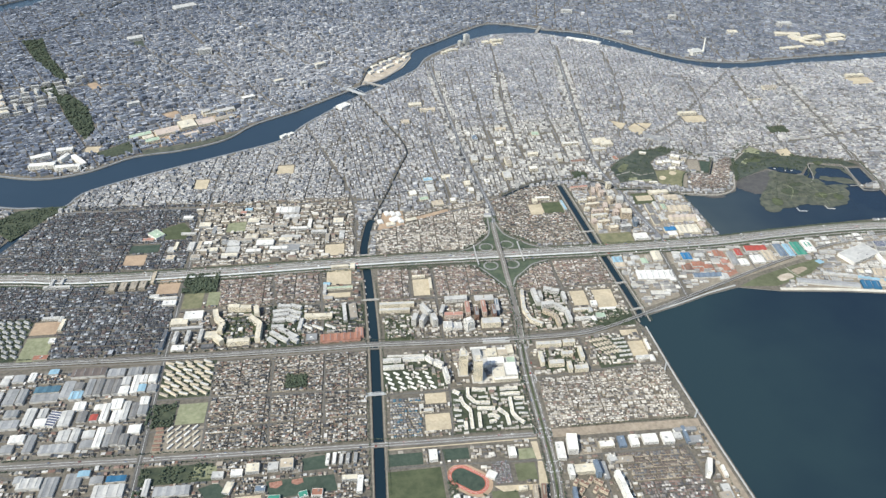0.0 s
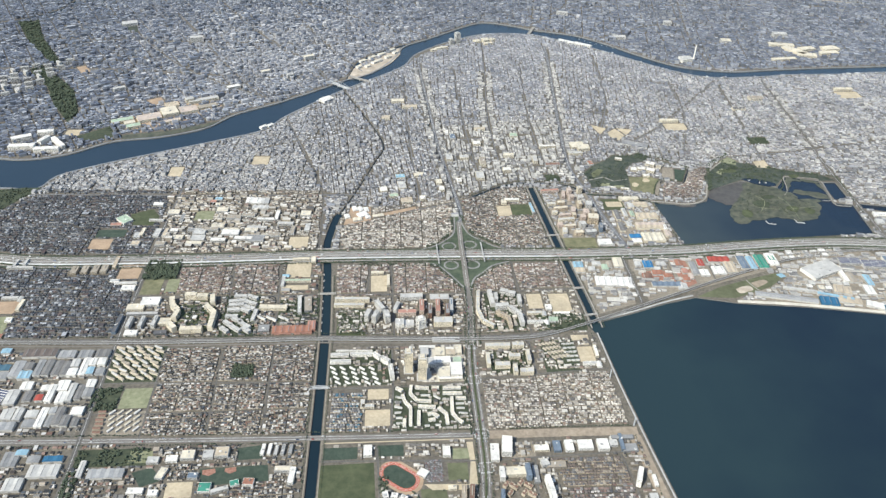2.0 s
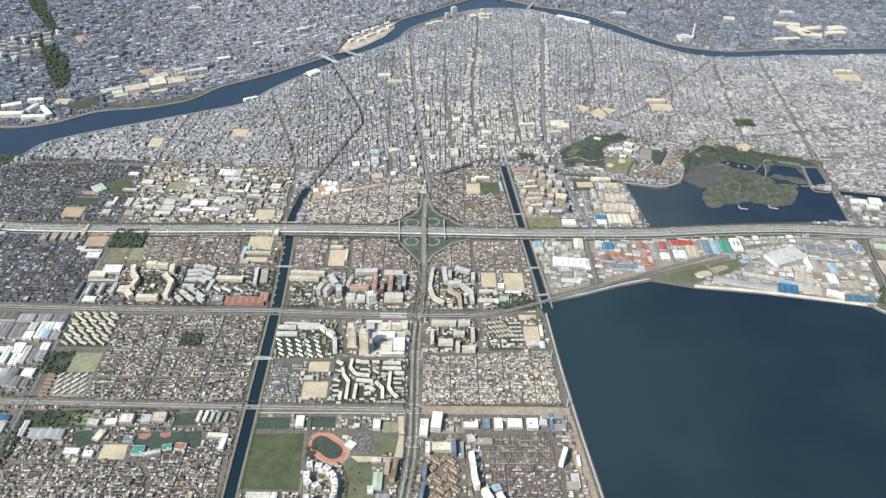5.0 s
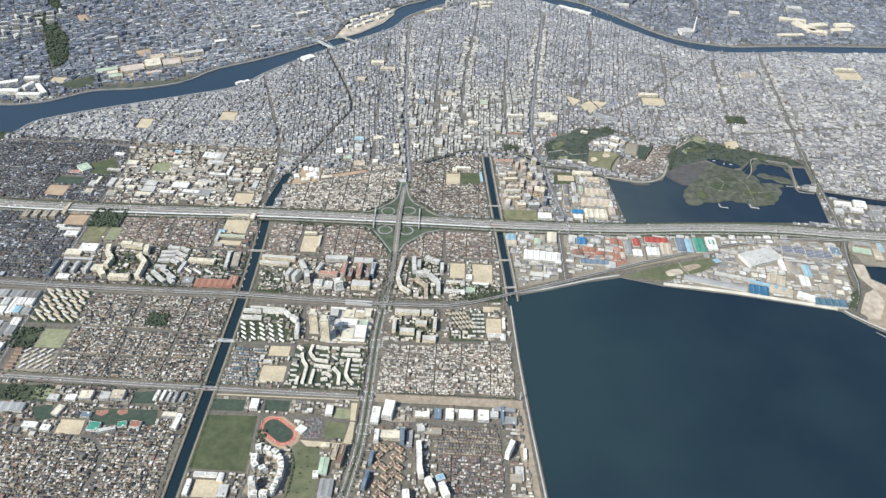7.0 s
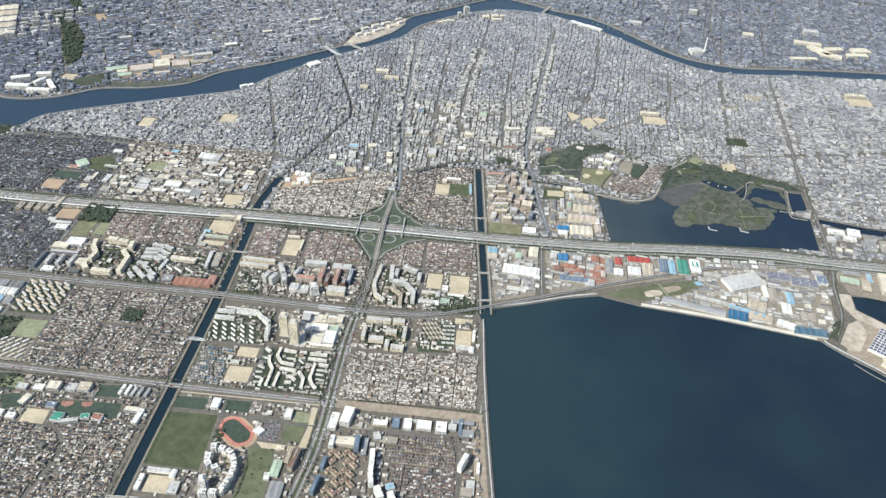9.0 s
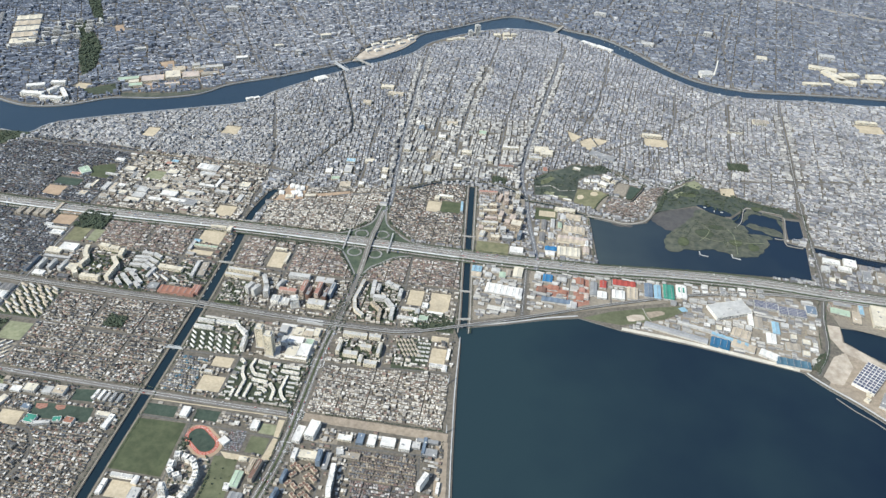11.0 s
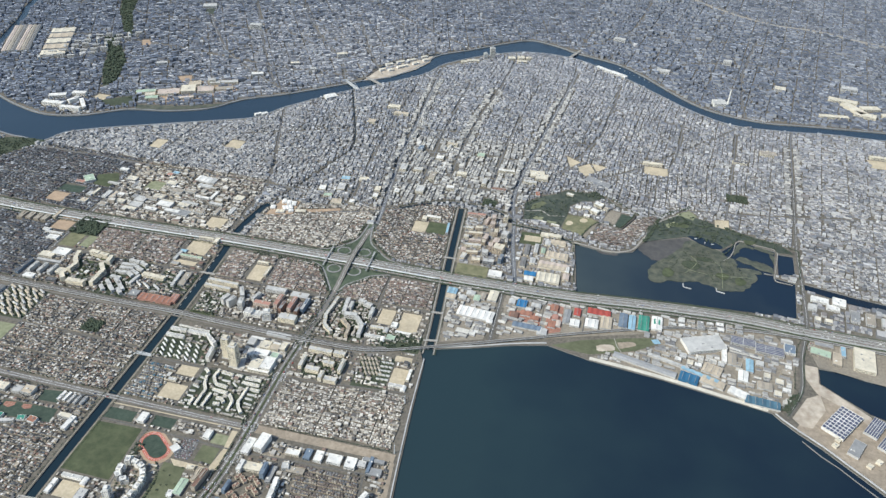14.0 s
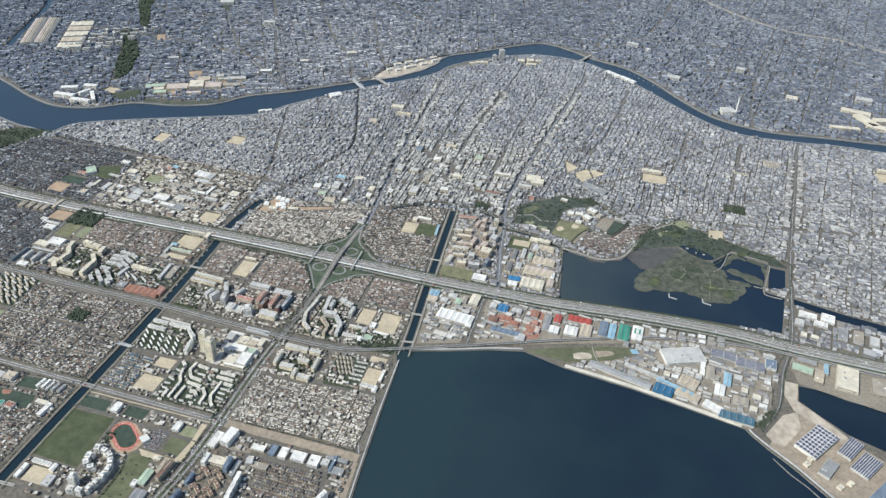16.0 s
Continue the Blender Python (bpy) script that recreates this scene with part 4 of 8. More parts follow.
MUD = surface("mud", (0.072, 0.070, 0.070), (0.118, 0.110, 0.100), 0.1, 0.03, 0.7)
marsh = tagged(new("marsh", slab("marsh", ragged([(637, 95), (635, 66), (643, 56), (662, 62), (682, 66), (704, 68), (720, 68), (738, 57), (766, 60), (784, 74), (793, 92), (797, 108), (782, 113), (768, 116), (772, 134), (758, 148), (750, 166), (722, 180), (700, 178), (690, 158), (676, 138), (664, 124), (650, 110)]), -1.6, -0.75, MARSH)), "dark green reed marsh reaching into the lagoon", "marsh", "", "structure")
part("mud_flat", slab("mud_flat", ragged([(618, 140), (632, 122), (648, 110), (668, 124), (690, 150), (708, 178), (712, 190), (700, 194), (676, 186), (654, 177), (634, 166), (626, 156)]), -1.6, -1.0, MUD), marsh, "dark brown mud flat")
part("mud_bank", slab("mud_bank", ragged([(556, 117), (572, 110), (590, 112), (584, 118), (566, 119)], 4, 1.0), -1.6, -0.95, MUD), marsh, "brown mud bank")
for pts, lab in (([(766, 150), (771, 164), (782, 192), (800, 189), (804, 181), (787, 178), (777, 165)], "green reed bed between ponds"), ([(770, 141), (782, 153), (798, 146), (810, 142), (821, 135), (826, 118), (801, 124), (794, 130), (781, 139)], "brown-green reed bed between ponds"),
                 ([(827, 168), (834, 162), (830, 140), (827, 150)], "narrow green reed bed beside a dyke"), ([(805, 182), (825, 170), (835, 176), (813, 187)], "narrow green reed bed beside a dyke"), ([(768, 120), (800, 119), (806, 112), (780, 112)], "green reed bed between ponds")):
    tagged(new("reed_bed", slab("reed_bed", ragged(pts), -1.6, -0.8, MARSH)), lab, "reeds", "", "structure")
for pts in ([(702, 137), (710, 124), (704, 107), (690, 89)], [(690, 100), (730, 92), (790, 98)], [(742, 62), (746, 110), (738, 130)]):
    tagged(new("reserve_path", ribbon("reserve_path", smooth_line(pts, 4), 0.7, -0.68, 0.2, COURT)), "pale narrow path through the reeds", "path", "", "structure")
for x, y in ((684, 52), (732, 52)):
    tagged(new("bird_jetty", slab("bird_jetty", [(x, y), (x + 12, y - 3), (x + 12, y - 1.4), (x + 1.4, y + 1.2), (x + 1.4, y + 9), (x, y + 9)], -1.5, -0.6, CONCRETE)), "small pale angled jetty in the lagoon", "jetty")
tagged(new("marsh_pool", slab("marsh_pool", ragged([(701, 190), (714, 194), (741, 184), (754, 171), (744, 164), (721, 174)], 4, 0.8), -1.0, 0.52, POND)), "dark open pool in the reeds", "pond", "", "structure")
for x, y in ((714, 187), (739, 176)):
    tagged(new("pool_islet", slab("pool_islet", [(x - 3, y), (x, y + 1.8), (x + 3, y + 0.4), (x, y - 1.8)], 0.3, 0.62, CONCRETE)), "small pale islet in the reserve pool", "islet")
for k, (x, y, a, b) in enumerate(((700, 112, 15, 11), (746, 92, 10, 9), (664, 84, 9, 12), (722, 132, 13, 6), (770, 84, 8, 10), (690, 222, 16, 7), (738, 208, 14, 6), (800, 196, 10, 6))):
    patch("reed_clearing", ragged([(x + a * math.cos(q), y + b * math.sin(q)) for q in (0, 0.8, 1.6, 2.4, 3.2, 4.0, 4.8, 5.6)], 4, 1.4), GRASS if k % 3 else SHRUB, "paler clearing of grass in the reeds", "reeds", (-0.70 if k < 5 else 0.46) + 0.004 * k)


for k, pts in enumerate(([(559, -108), (570, -104), (581, -102), (584, -110), (572, -116), (561, -117)], [(588, -96), (598, -92), (609, -90), (611, -96), (602, -102), (591, -106)])):
    patch("sand_plot", ragged(pts, 3, 0.8), DIRT if k else PALE_DIRT, "bare sandy plot in the shore park", "field", 0.42 + 0.01 * k)
tagged(new("shore_path", ribbon("shore_path", smooth_line([(583, -88), (587, -104), (592, -114)], 4), 1.0, 0.45, 0.3, PALE_ROAD)), "pale path across the shore park", "path", "", "structure")
patch("blue_court", [(632, -80), (641, -77), (645, -85), (636, -88)], paint("sky"), "bright blue paved court at the end of the shore park", "court", 0.46)


def stadium(cx, cy, length, radius, turn, n=10):
    p = []
    for s, a0 in ((1, -90), (-1, 90)):
        p += [(s * length / 2 + radius * math.cos(radians(a0 + 180 * i / n)), radius * math.sin(radians(a0 + 180 * i / n))) for i in range(n + 1)]
    c, s = math.cos(radians(turn)), math.sin(radians(turn))
    return [(cx + x * c - y * s, cy + x * s + y * c) for x, y in p]


TX, TY, TT = 75.5, -384, -40
patch("track_apron", stadium(TX + 1, TY - 1, 18, 16.5, TT), CLAY, "tan sandy apron round a running track", "field", 0.05)
oval = tagged(new("running_track", slab("running_track", stadium(TX, TY, 18, 13.6, TT), -0.2, 0.12, TRACK_RED)), "red oval running track with a dark green infield", "running track", "", "structure")
part("infield", slab("infield", stadium(TX, TY, 17.5, 9.8, TT), -0.1, 0.18, PITCH), oval, "dark green infield")
for r in (11.0, 12.3):
    a, b = stadium(TX, TY, 18, r, TT), stadium(TX, TY, 18, r + 0.18, TT)
    m = len(a)
    part("lane_line", mesh_of("lane_line", [(x, y, 0.15) for x, y in a] + [(x, y, 0.15) for x, y in b], [(i, m + i, m + (i + 1) % m, (i + 1) % m) for i in range(m)], LINE), oval)

# painted crossings of the boulevard
for x, y in ((168, -335), (166, -381), (172, -252), (177.5, -191)):
    cross = tagged(new("crossing", boxes("crossing", [(x - 5.6 + 1.4 * k, y - 6.4, 0.2, 0.6, 1.6, 0.05) for k in range(9)], LINE)), "white painted pedestrian crossings at a junction", "crossing", "", "structure")
    part("stripe_block", boxes("stripe_block", [(x - 5.6 + 1.4 * k, y + 6.4, 0.2, 0.6, 1.6, 0.05) for k in range(9)], LINE), cross)
    part("stripe_block", boxes("stripe_block", [(x - 7.4, y - 4.9 + 1.4 * k, 0.2, 1.6, 0.6, 0.05) for k in range(8)], LINE), cross)
    part("stripe_block", boxes("stripe_block", [(x + 7.4, y - 4.9 + 1.4 * k, 0.2, 1.6, 0.6, 0.05) for k in range(8)], LINE), cross)

# station roof on the viaduct
station = tagged(new("station"), "long pale platform roof of a railway station on the viaduct", "station")
station.matrix_world = pose(146, -180.2, 0, 0, 0, -4)
part("platform_roof", boxes("platform_roof", [(0, 0, 4.2, 34, 2.2, 0.2)], CONCRETE), station)
part("platform_roof", boxes("platform_roof", [(-3, -3.2, 3.9, 28, 2.0, 0.2)], CONCRETE), station)
part("platform", boxes("platform", [(0, -2.9, -0.1, 34, 1.6, 2.9)], CONCRETE), station)
for k in range(9):
    part("post", boxes("post", [(-16 + 4 * k, 0, 2.2, 0.25, 0.25, 2.0)], STEEL), station)

# ---- buildings ----
FLOOR = 0.85


def thing(name, label, category, x, y, turn=0.0, group=""):
    ob = tagged(new(name), label, category, group)
    ob.matrix_world = pose(x, y, 0, 0, 0, turn)
    return ob


def footprint(x, y, a, b, turn, margin=1.0):
    c, s = math.cos(radians(turn)), math.sin(radians(turn))
    a, b = a / 2 + margin, b / 2 + margin
    take([(x + u * c - v * s, y + u * s + v * c) for u, v in ((-a, -b), (a, -b), (a, b), (-a, b))])


def flat_roof(root, a, b, h, roof, parapet):
    part("roof", boxes("roof", [(0, 0, h, a - 0.3, b - 0.3, 0.10)], paint(roof)), root)
    part("parapet", boxes("parapet", [(0, -b / 2 + 0.12, h, a, 0.24, 0.4), (0, b / 2 - 0.12, h, a, 0.24, 0.4), (-a / 2 + 0.12, 0, h, 0.24, b - 0.5, 0.4), (a / 2 - 0.12, 0, h, 0.24, b - 0.5, 0.4)], parapet), root)


def window_rows(root, a, b, h, faces="ns"):
    n = max(1, int(h / FLOOR))
    rows = []
    for k in range(n):
        z = (k + 0.38) * h / n
        if "n" in faces:
            rows.append((0, b / 2, z, a * 0.9, 0.08, h / n * 0.30))
        if "s" in faces:
            rows.append((0, -b / 2, z, a * 0.9, 0.08, h / n * 0.30))
        if "e" in faces:
            rows.append((a / 2, 0, z, 0.08, b * 0.6, h / n * 0.28))
            rows.append((-a / 2, 0, z, 0.08, b * 0.6, h / n * 0.28))
    tagged(part("window_strip", boxes("window_strip", rows, GLASS), root), "", "", "", "stuff")


def apartment(x, y, a, b, h, turn=0.0, wall="white", roof="pale", label="", name="apartment_block", group=""):
    """A slab of flats: walls, window rows, balconies on the sunny side, flat roof with parapet, stair heads."""
    root = thing(name, label or f"{WORDS[wall]} concrete apartment block with balconies, about {max(2, round(h / FLOOR))} storeys", "apartment", x, y, turn, group)
    part("wall", boxes("wall", [(0, 0, -0.1, a, b, h + 0.1)], paint(wall, "wall")), root)
    window_rows(root, a, b, h)
    n = max(1, int(h / FLOOR))
    tagged(part("balcony_front", boxes("balcony_front", [(0, -b / 2 - 0.25, (k + 0.02) * h / n, a * 0.96, 0.5, h / n * 0.36) for k in range(1, n)] or [(0, -b / 2 - 0.2, h * 0.4, a * 0.9, 0.4, 0.2)], paint(wall, "wall")), root), "", "", "", "stuff")
    flat_roof(root, a, b, h, roof, paint(wall, "wall"))
    for k in range(max(1, int(a / 18))):
        u = -a / 2 + (k + 0.5) * a / max(1, int(a / 18))
        part("stair_head", boxes("stair_head", [(u, b * 0.18, h + 0.08, min(1.8, a * 0.3), b * 0.42, 0.8)], paint(wall, "wall")), root)
    footprint(x, y, a, b, turn)
    return root


def tower(x, y, a, b, h, turn=0.0, wall="cream", label=""):
    root = thing("residential_tower", label or f"tall {WORDS[wall]} residential tower with a flat roof", "tower", x, y, turn)
    part("podium", boxes("podium", [(0, 0, -0.1, a + 3, b + 3, 1.3)], paint("pale", "wall")), root)
    part("wall", boxes("wall", [(0, 0, 1.1, a, b, h - 1.1)], paint(wall, "wall")), root)
    window_rows(root, a, b, h, "nse")
    tagged(part("balcony_front", boxes("balcony_front", [(0, -b / 2 - 0.2, k * FLOOR + 1.3, a * 0.8, 0.4, 0.3) for k in range(int((h - 2) / FLOOR))], paint(wall, "wall")), root), "", "", "", "stuff")
    for s in (-1, 1):
        part("corner_pier", boxes("corner_pier", [(s * (a / 2 - 0.3), -b / 2 - 0.25, 1.1, 0.9, 0.6, h - 1.3)], paint(wall, "wall")), root)
    flat_roof(root, a, b, h, "pale", paint(wall, "wall"))
    part("crown", boxes("crown", [(0, 0.4, h + 0.08, a * 0.55, b * 0.5, 2.0)], paint(wall, "wall")), root)
    footprint(x, y, a + 3, b + 3, turn)
    return root


def warehouse(x, y, a, b, h=2.6, turn=-2.6, roof="white", wall="pale", bays=0, label="", group="", name="warehouse"):
    """A shed with one or more low gables along y, roof lights and a gate."""
    bays = bays or max(1, round(a / 9))
    root = thing(name, label or f"{WORDS[roof]}-roofed warehouse with a ribbed metal roof", "warehouse", x, y, turn, group)
    part("wall", boxes("wall", [(0, 0, -0.1, a, b, h + 0.1)], paint(wall, "wall")), root)
    w = a / bays
    for k in range(bays):
        c, r = -a / 2 + (k + 0.5) * w, min(0.09 * w, 0.8) + 0.12
        e = 0.25 if bays == 1 else 0.0
        v = [(c - w / 2 - e, -b / 2 - 0.25, h), (c, -b / 2 - 0.25, h + r), (c + w / 2 + e, -b / 2 - 0.25, h), (c - w / 2 - e, b / 2 + 0.25, h), (c, b / 2 + 0.25, h + r), (c + w / 2 + e, b / 2 + 0.25, h)]
        gable = part("roof", mesh_of("roof", v, [(0, 1, 4, 3), (1, 2, 5, 4), (0, 2, 1), (3, 4, 5), (0, 3, 5, 2)], paint(roof)), root)
        if b > 12:
            part("ridge_vent", boxes("ridge_vent", [(c, 0, h + r - 0.06, 0.5, b * 0.86, 0.22)], paint("grey")), gable)
    part("gate", boxes("gate", [(0, -b / 2 - 0.05, 0, min(3.2, a * 0.4), 0.12, h * 0.6)], paint("grey", "wall")), root)
    footprint(x, y, a, b, turn, 0.6)
    return root


def hall(x, y, a, b, h=3.2, turn=0.0, roof="white", wall="white", label="", panels=0, name="commercial_building", category="building"):
    """A flat-roofed block with roof plant, and solar panels where it has them."""
    root = thing(name, label or f"{WORDS[roof]} flat-roofed commercial building with roof plant", category, x, y, turn)
    part("wall", boxes("wall", [(0, 0, -0.1, a, b, h + 0.1)], paint(wall, "wall")), root)
    window_rows(root, a, b, h)
    flat_roof(root, a, b, h, roof, paint(wall, "wall"))
    r = random.Random(int(x * 7 + y * 13))
    if panels:
        nx, ny = panels if isinstance(panels, tuple) else (panels, 3)
        for i in range(nx):
            for j in range(ny):
                part("solar_panel", boxes("solar_panel", [(-a / 2 + (i + 0.5) * a / nx, -b / 2 + (j + 0.5) * b / ny, h + 0.16, a / nx * (0.74 if nx > 4 else 0.94), b / ny * (0.82 if nx > 4 else 0.66), 0.16)], SOLAR), root)
    else:
        for _ in range(min(4, 1 + int(a * b / 130))):
            part("roof_unit", boxes("roof_unit", [(r.uniform(-0.34, 0.34) * a, r.uniform(-0.34, 0.34) * b, h + 0.08, r.uniform(0.9, 2.6), r.uniform(0.9, 2.2), r.uniform(0.4, 1.0))], paint(r.choice(("pale", "grey", "white")), "wall")), root)
    footprint(x, y, a, b, turn, 0.6)
    return root


def row_along(pts, b, h, wall="white", roof="pale", seg=9.0, group="", gap=0.3, label=""):
    """Blocks joined end to end along a bent line."""
    for (x0, y0), (x1, y1) in zip(pts, pts[1:]):
        d = math.hypot(x1 - x0, y1 - y0)
        n = max(1, round(d / seg))
        for k in range(n):
            t = (k + 0.5) / n
            hh = h * (1 + 0.08 * ((k * 7 + int(x0)) % 3 - 1))
            apartment(x0 + (x1 - x0) * t, y0 + (y1 - y0) * t, d / n - gap, b, hh, math.degrees(math.atan2(y1 - y0, x1 - x0)), wall, roof, label, group=group)


def terrace(x, y, a, b, h, turn, roof="pale", wall="cream", group="terraces", label=""):
    """A row of small terraced houses under one gable roof."""
    root = thing("terrace", label or f"{WORDS[roof]}-roofed row of two-storey terraced houses", "terraced house", x, y, turn, group)
    part("wall", boxes("wall", [(0, 0, -0.1, a, b, h + 0.1)], paint(wall, "wall")), root)
    r = b * 0.28
    part("roof", mesh_of("roof", [(-a / 2 - 0.2, -b / 2 - 0.25, h), (a / 2 + 0.2, -b / 2 - 0.25, h), (a / 2 + 0.2, 0, h + r), (-a / 2 - 0.2, 0, h + r), (-a / 2 - 0.2, b / 2 + 0.25, h), (a / 2 + 0.2, b / 2 + 0.25, h)],
                         [(0, 1, 2, 3), (3, 2, 5, 4), (0, 3, 4), (1, 5, 2), (0, 4, 5, 1)], paint(roof)), root)
    n = max(2, int(a / 4.2))
    for k in range(1, n):
        part("fire_wall", boxes("fire_wall", [(-a / 2 + k * a / n, 0, h - 0.2, 0.16, b * 0.9, r + 0.3)], paint(wall, "wall")), root)
    footprint(x, y, a, b, turn, 0.8)


def school(x, y, turn=0.0, size=1.0, wall="cream", gym="sky"):
    """A long classroom block with a wing, and a gym with a rounded roof beside it."""
    apartment(x, y, 24 * size, 4.5, 3.2, turn, wall, "pale", f"{WORDS[wall]} concrete school block with rows of windows", "school_block")
    c, s = math.cos(radians(turn)), math.sin(radians(turn))
    gx, gy = x + c * 15.5 * size + s * 2, y + s * 15.5 * size - c * 2
    root = thing("school_gym", f"school gym with a rounded {WORDS[gym]} roof", "gym", gx, gy, turn)
    part("wall", boxes("wall", [(0, 0, -0.1, 6, 9, 2.2)], paint(wall, "wall")), root)
    n = 8
    prof = [(-3.2 + 6.4 * i / n, 2.1 + 1.3 * math.sin(math.pi * i / n)) for i in range(n + 1)]
    v = [(u, -4.7, z) for u, z in prof] + [(u, 4.7, z) for u, z in prof]
    m = n + 1
    part("roof", mesh_of("roof", v, [(i, i + 1, m + i + 1, m + i) for i in range(n)] + [tuple(range(n, -1, -1)), tuple(range(m, 2 * m))], paint(gym)), root)
    footprint(gx, gy, 6, 9, turn)


# harbour-side towers and mall by the station
tower(96, -230, 9.5, 9.5, 31, -3)
tower(111, -243, 10, 10, 33, -3)
hall(137, -240, 14, 17, 5.0, -3, "cream", "white", "large pale shopping mall with stepped flat roofs"), hall(152, -237, 14, 21, 6.0, -3, "white", "white", "large white shopping mall with stepped flat roofs"), hall(144, -250, 28, 4, 3.6, -3, "white", "cream", "long white front block of a shopping mall")
hall(137, -221, 20, 11, 6.5, -3, "white", "white", "white upper block of a shopping mall with roof plant")
hall(155, -222, 10, 10, 5.5, -3, "mint", "white")
hall(136, -202, 12, 14, 2.6, -3, "cream", "cream", "low cream commercial building with roof courts"), hall(149, -205, 12, 9, 3.4, -3, "beige", "cream"), hall(159, -201, 8, 13, 3.0, -3, "cream", "cream"), hall(149, -197, 11, 4, 2.2, -3, "white", "cream")
hall(117, -202, 10, 12, 5.0, -3, "pale", "pale")
hall(124, -222, 9, 12, 6.0, -3, "pale", "white")
hall(121, -192, 20, 5, 2.0, -3, "white", "pale", "small white station building beside the viaduct")

# courtyard of slabs east of the boulevard
for x, y, a, b, h, t in ((202, -199, 18, 6, 6, -3), (217, -200, 14, 6, 6, -3), (234, -200, 15, 6, 6, -3), (226, -220, 14, 6, 6, -3), (193, -224, 4.5, 20, 7, -3), (209, -234, 18, 7, 6, -3), (243, -222, 4.5, 20, 7, -3), (223, -243, 5, 13, 7, -3), (236, -247, 16, 7, 6, -3)):
    apartment(x, y, a, b, h, t, "cream", "pale", group="courtyard slabs")

# serpentine flats
for pts in ([(97, -257), (95, -270), (102, -281), (118, -284)], [(86, -271), (88, -282), (94, -292), (92, -318)], [(102, -290), (122, -293)], [(103, -297), (101, -318)], [(125, -294), (133, -304), (133, -319)],
            [(142, -279), (140, -303), (144, -312), (150, -319)], [(101, -260), (117, -263)], [(120, -262), (129, -263)], [(133, -264), (154, -265)], [(132, -272), (155, -274)], [(146, -281), (158, -282)], [(79, -259), (86, -265)], [(86, -308), (85, -319)],
            [(112, -303), (118, -302), (124, -308)], [(112, -312), (120, -311)]):
    row_along(pts, 3.4, 2.7, "white", "cream", 6.0, "serpentine flats")
for x, y, a, t in ((82, -274, 9, -15), (80, -281, 8, -5), (80, -289, 10, -20), (79, -297, 8, 0), (80, -305, 8, -5), (112, -273, 12, -3), (125, -277, 10, -40), (150, -289, 10, -3), (150, -296, 10, -5), (152, -304, 11, -10), (80, -313, 8, -3), (110, -319, 6, 0), (122, -319, 6, 0)):
    terrace(x, y, a * 0.9, 1.8, 1.6, t, "pale", "white", "low terraces among flats")

# slabs and terraces by the canal
for x, y, a, b, h, t in ((14, -199, 22, 4, 4.5, -3), (40, -200, 26, 4, 4.5, -3), (15, -211, 25, 4, 4.5, -3), (59, -205, 12, 4, 6, -48), (69, -215, 12, 4.5, 8, -40), (75, -236, 5, 20, 9, 4), (32, -191, 46, 2, 1.4, -5)):
    apartment(x, y, a, b, h, t, "white", "pale", group="slabs by the canal")
for j in range(4):
    for i in range(5):
        x, y = 6 + i * 11.5 + j * 2.0, -220 - j * 8.2 - i * 1.0
        if x < 66:
            terrace(x, y, 8.0, 1.7, 1.9, -40, "white", "white", "slanting white terraces by the canal", "white row of terraced houses set slantwise")
for x, y, a, t in ((46, -285, 14, -3), (40, -281, 12, 87)):
    hall(x, y, a, 5, 2.6, t, "pale", "cream", "cream school building beside a sand yard", 0, "school_block", "school")

# quarter between canal, railway and interchange
for x, y, a, b, h, t, w in ((30, -93, 46, 5, 6, -5, "cream"), (26, -104, 40, 5, 5, -5, "cream"), (109, -93, 30, 8, 6, -3, "pale"), (146, -99, 26, 12, 6, -3, "tan"), (66, -112, 6, 20, 9, 25, "pale"), (74, -135, 7, 14, 12, 10, "pale"), (60, -134, 6, 14, 12, -25, "pale"), (50, -130, 6, 14, 11, -20, "pale"), (88, -114, 5, 16, 7, -20, "pale"),
                            (90, -147, 11, 11, 7, -3, "white"), (102, -147, 13, 11, 4, -3, "white"), (146, -149, 24, 11, 8, -3, "cream"), (160, -118, 5, 26, 8, -5, "slate")):
    apartment(x, y, a, b, h, t, w, "pale")
for x, y, a, b, h in ((101, -126, 24, 7, 6), (121, -116, 6, 24, 7), (142, -119, 6, 26, 8)):
    apartment(x, y, a, b, h, -4, "pink", "coral", "apartment block with coral-red roof and pale walls")
tower(117, -150, 10, 10, 13, 20, "white", "round-cornered white apartment tower")
apartment(131, -128, 5, 18, 9, -5, "brown", "grey"), apartment(154, -128, 5, 20, 9, -5, "brown", "grey")

# curved slabs between the boulevard and the school yards
row_along([(200, -90), (194, -130), (198, -150), (211, -162)], 4.5, 6, "cream", "pale", 12, "curved slab")
row_along([(215, -90), (216, -120)], 5.5, 7, "pale", "pale", 16, "bent slabs")
row_along([(218, -124), (236, -124)], 6.5, 7, "pale", "pale", 18, "bent slabs")
row_along([(230, -90), (250, -98)], 6, 6, "pale", "pale", 12, "bent slabs")
row_along([(236, -126), (248, -142), (248, -162)], 5, 6.5, "pale", "pale", 14, "bent slabs")
row_along([(218, -134), (232, -148), (232, -166)], 4.2, 6, "beige", "tan", 12, "bent slabs")
apartment(253, -110, 5, 16, 6, -3, "pale"), apartment(222, -104, 5, 14, 7, -3, "pale")
school(268, -138, -3, 0.8, "cream", "pale"), school(266, -156, -3, 0.9, "white", "white")
hall(289, -128, 8, 10, 3, -3, "white", "white", "small white school gym", 0, "school_gym", "gym"), hall(304, -141, 22, 4, 2.4, -3, "white", "white", "low white school building", 0, "school_block", "school"), hall(290, -154, 12, 10, 3, -3, "mint", "pale")
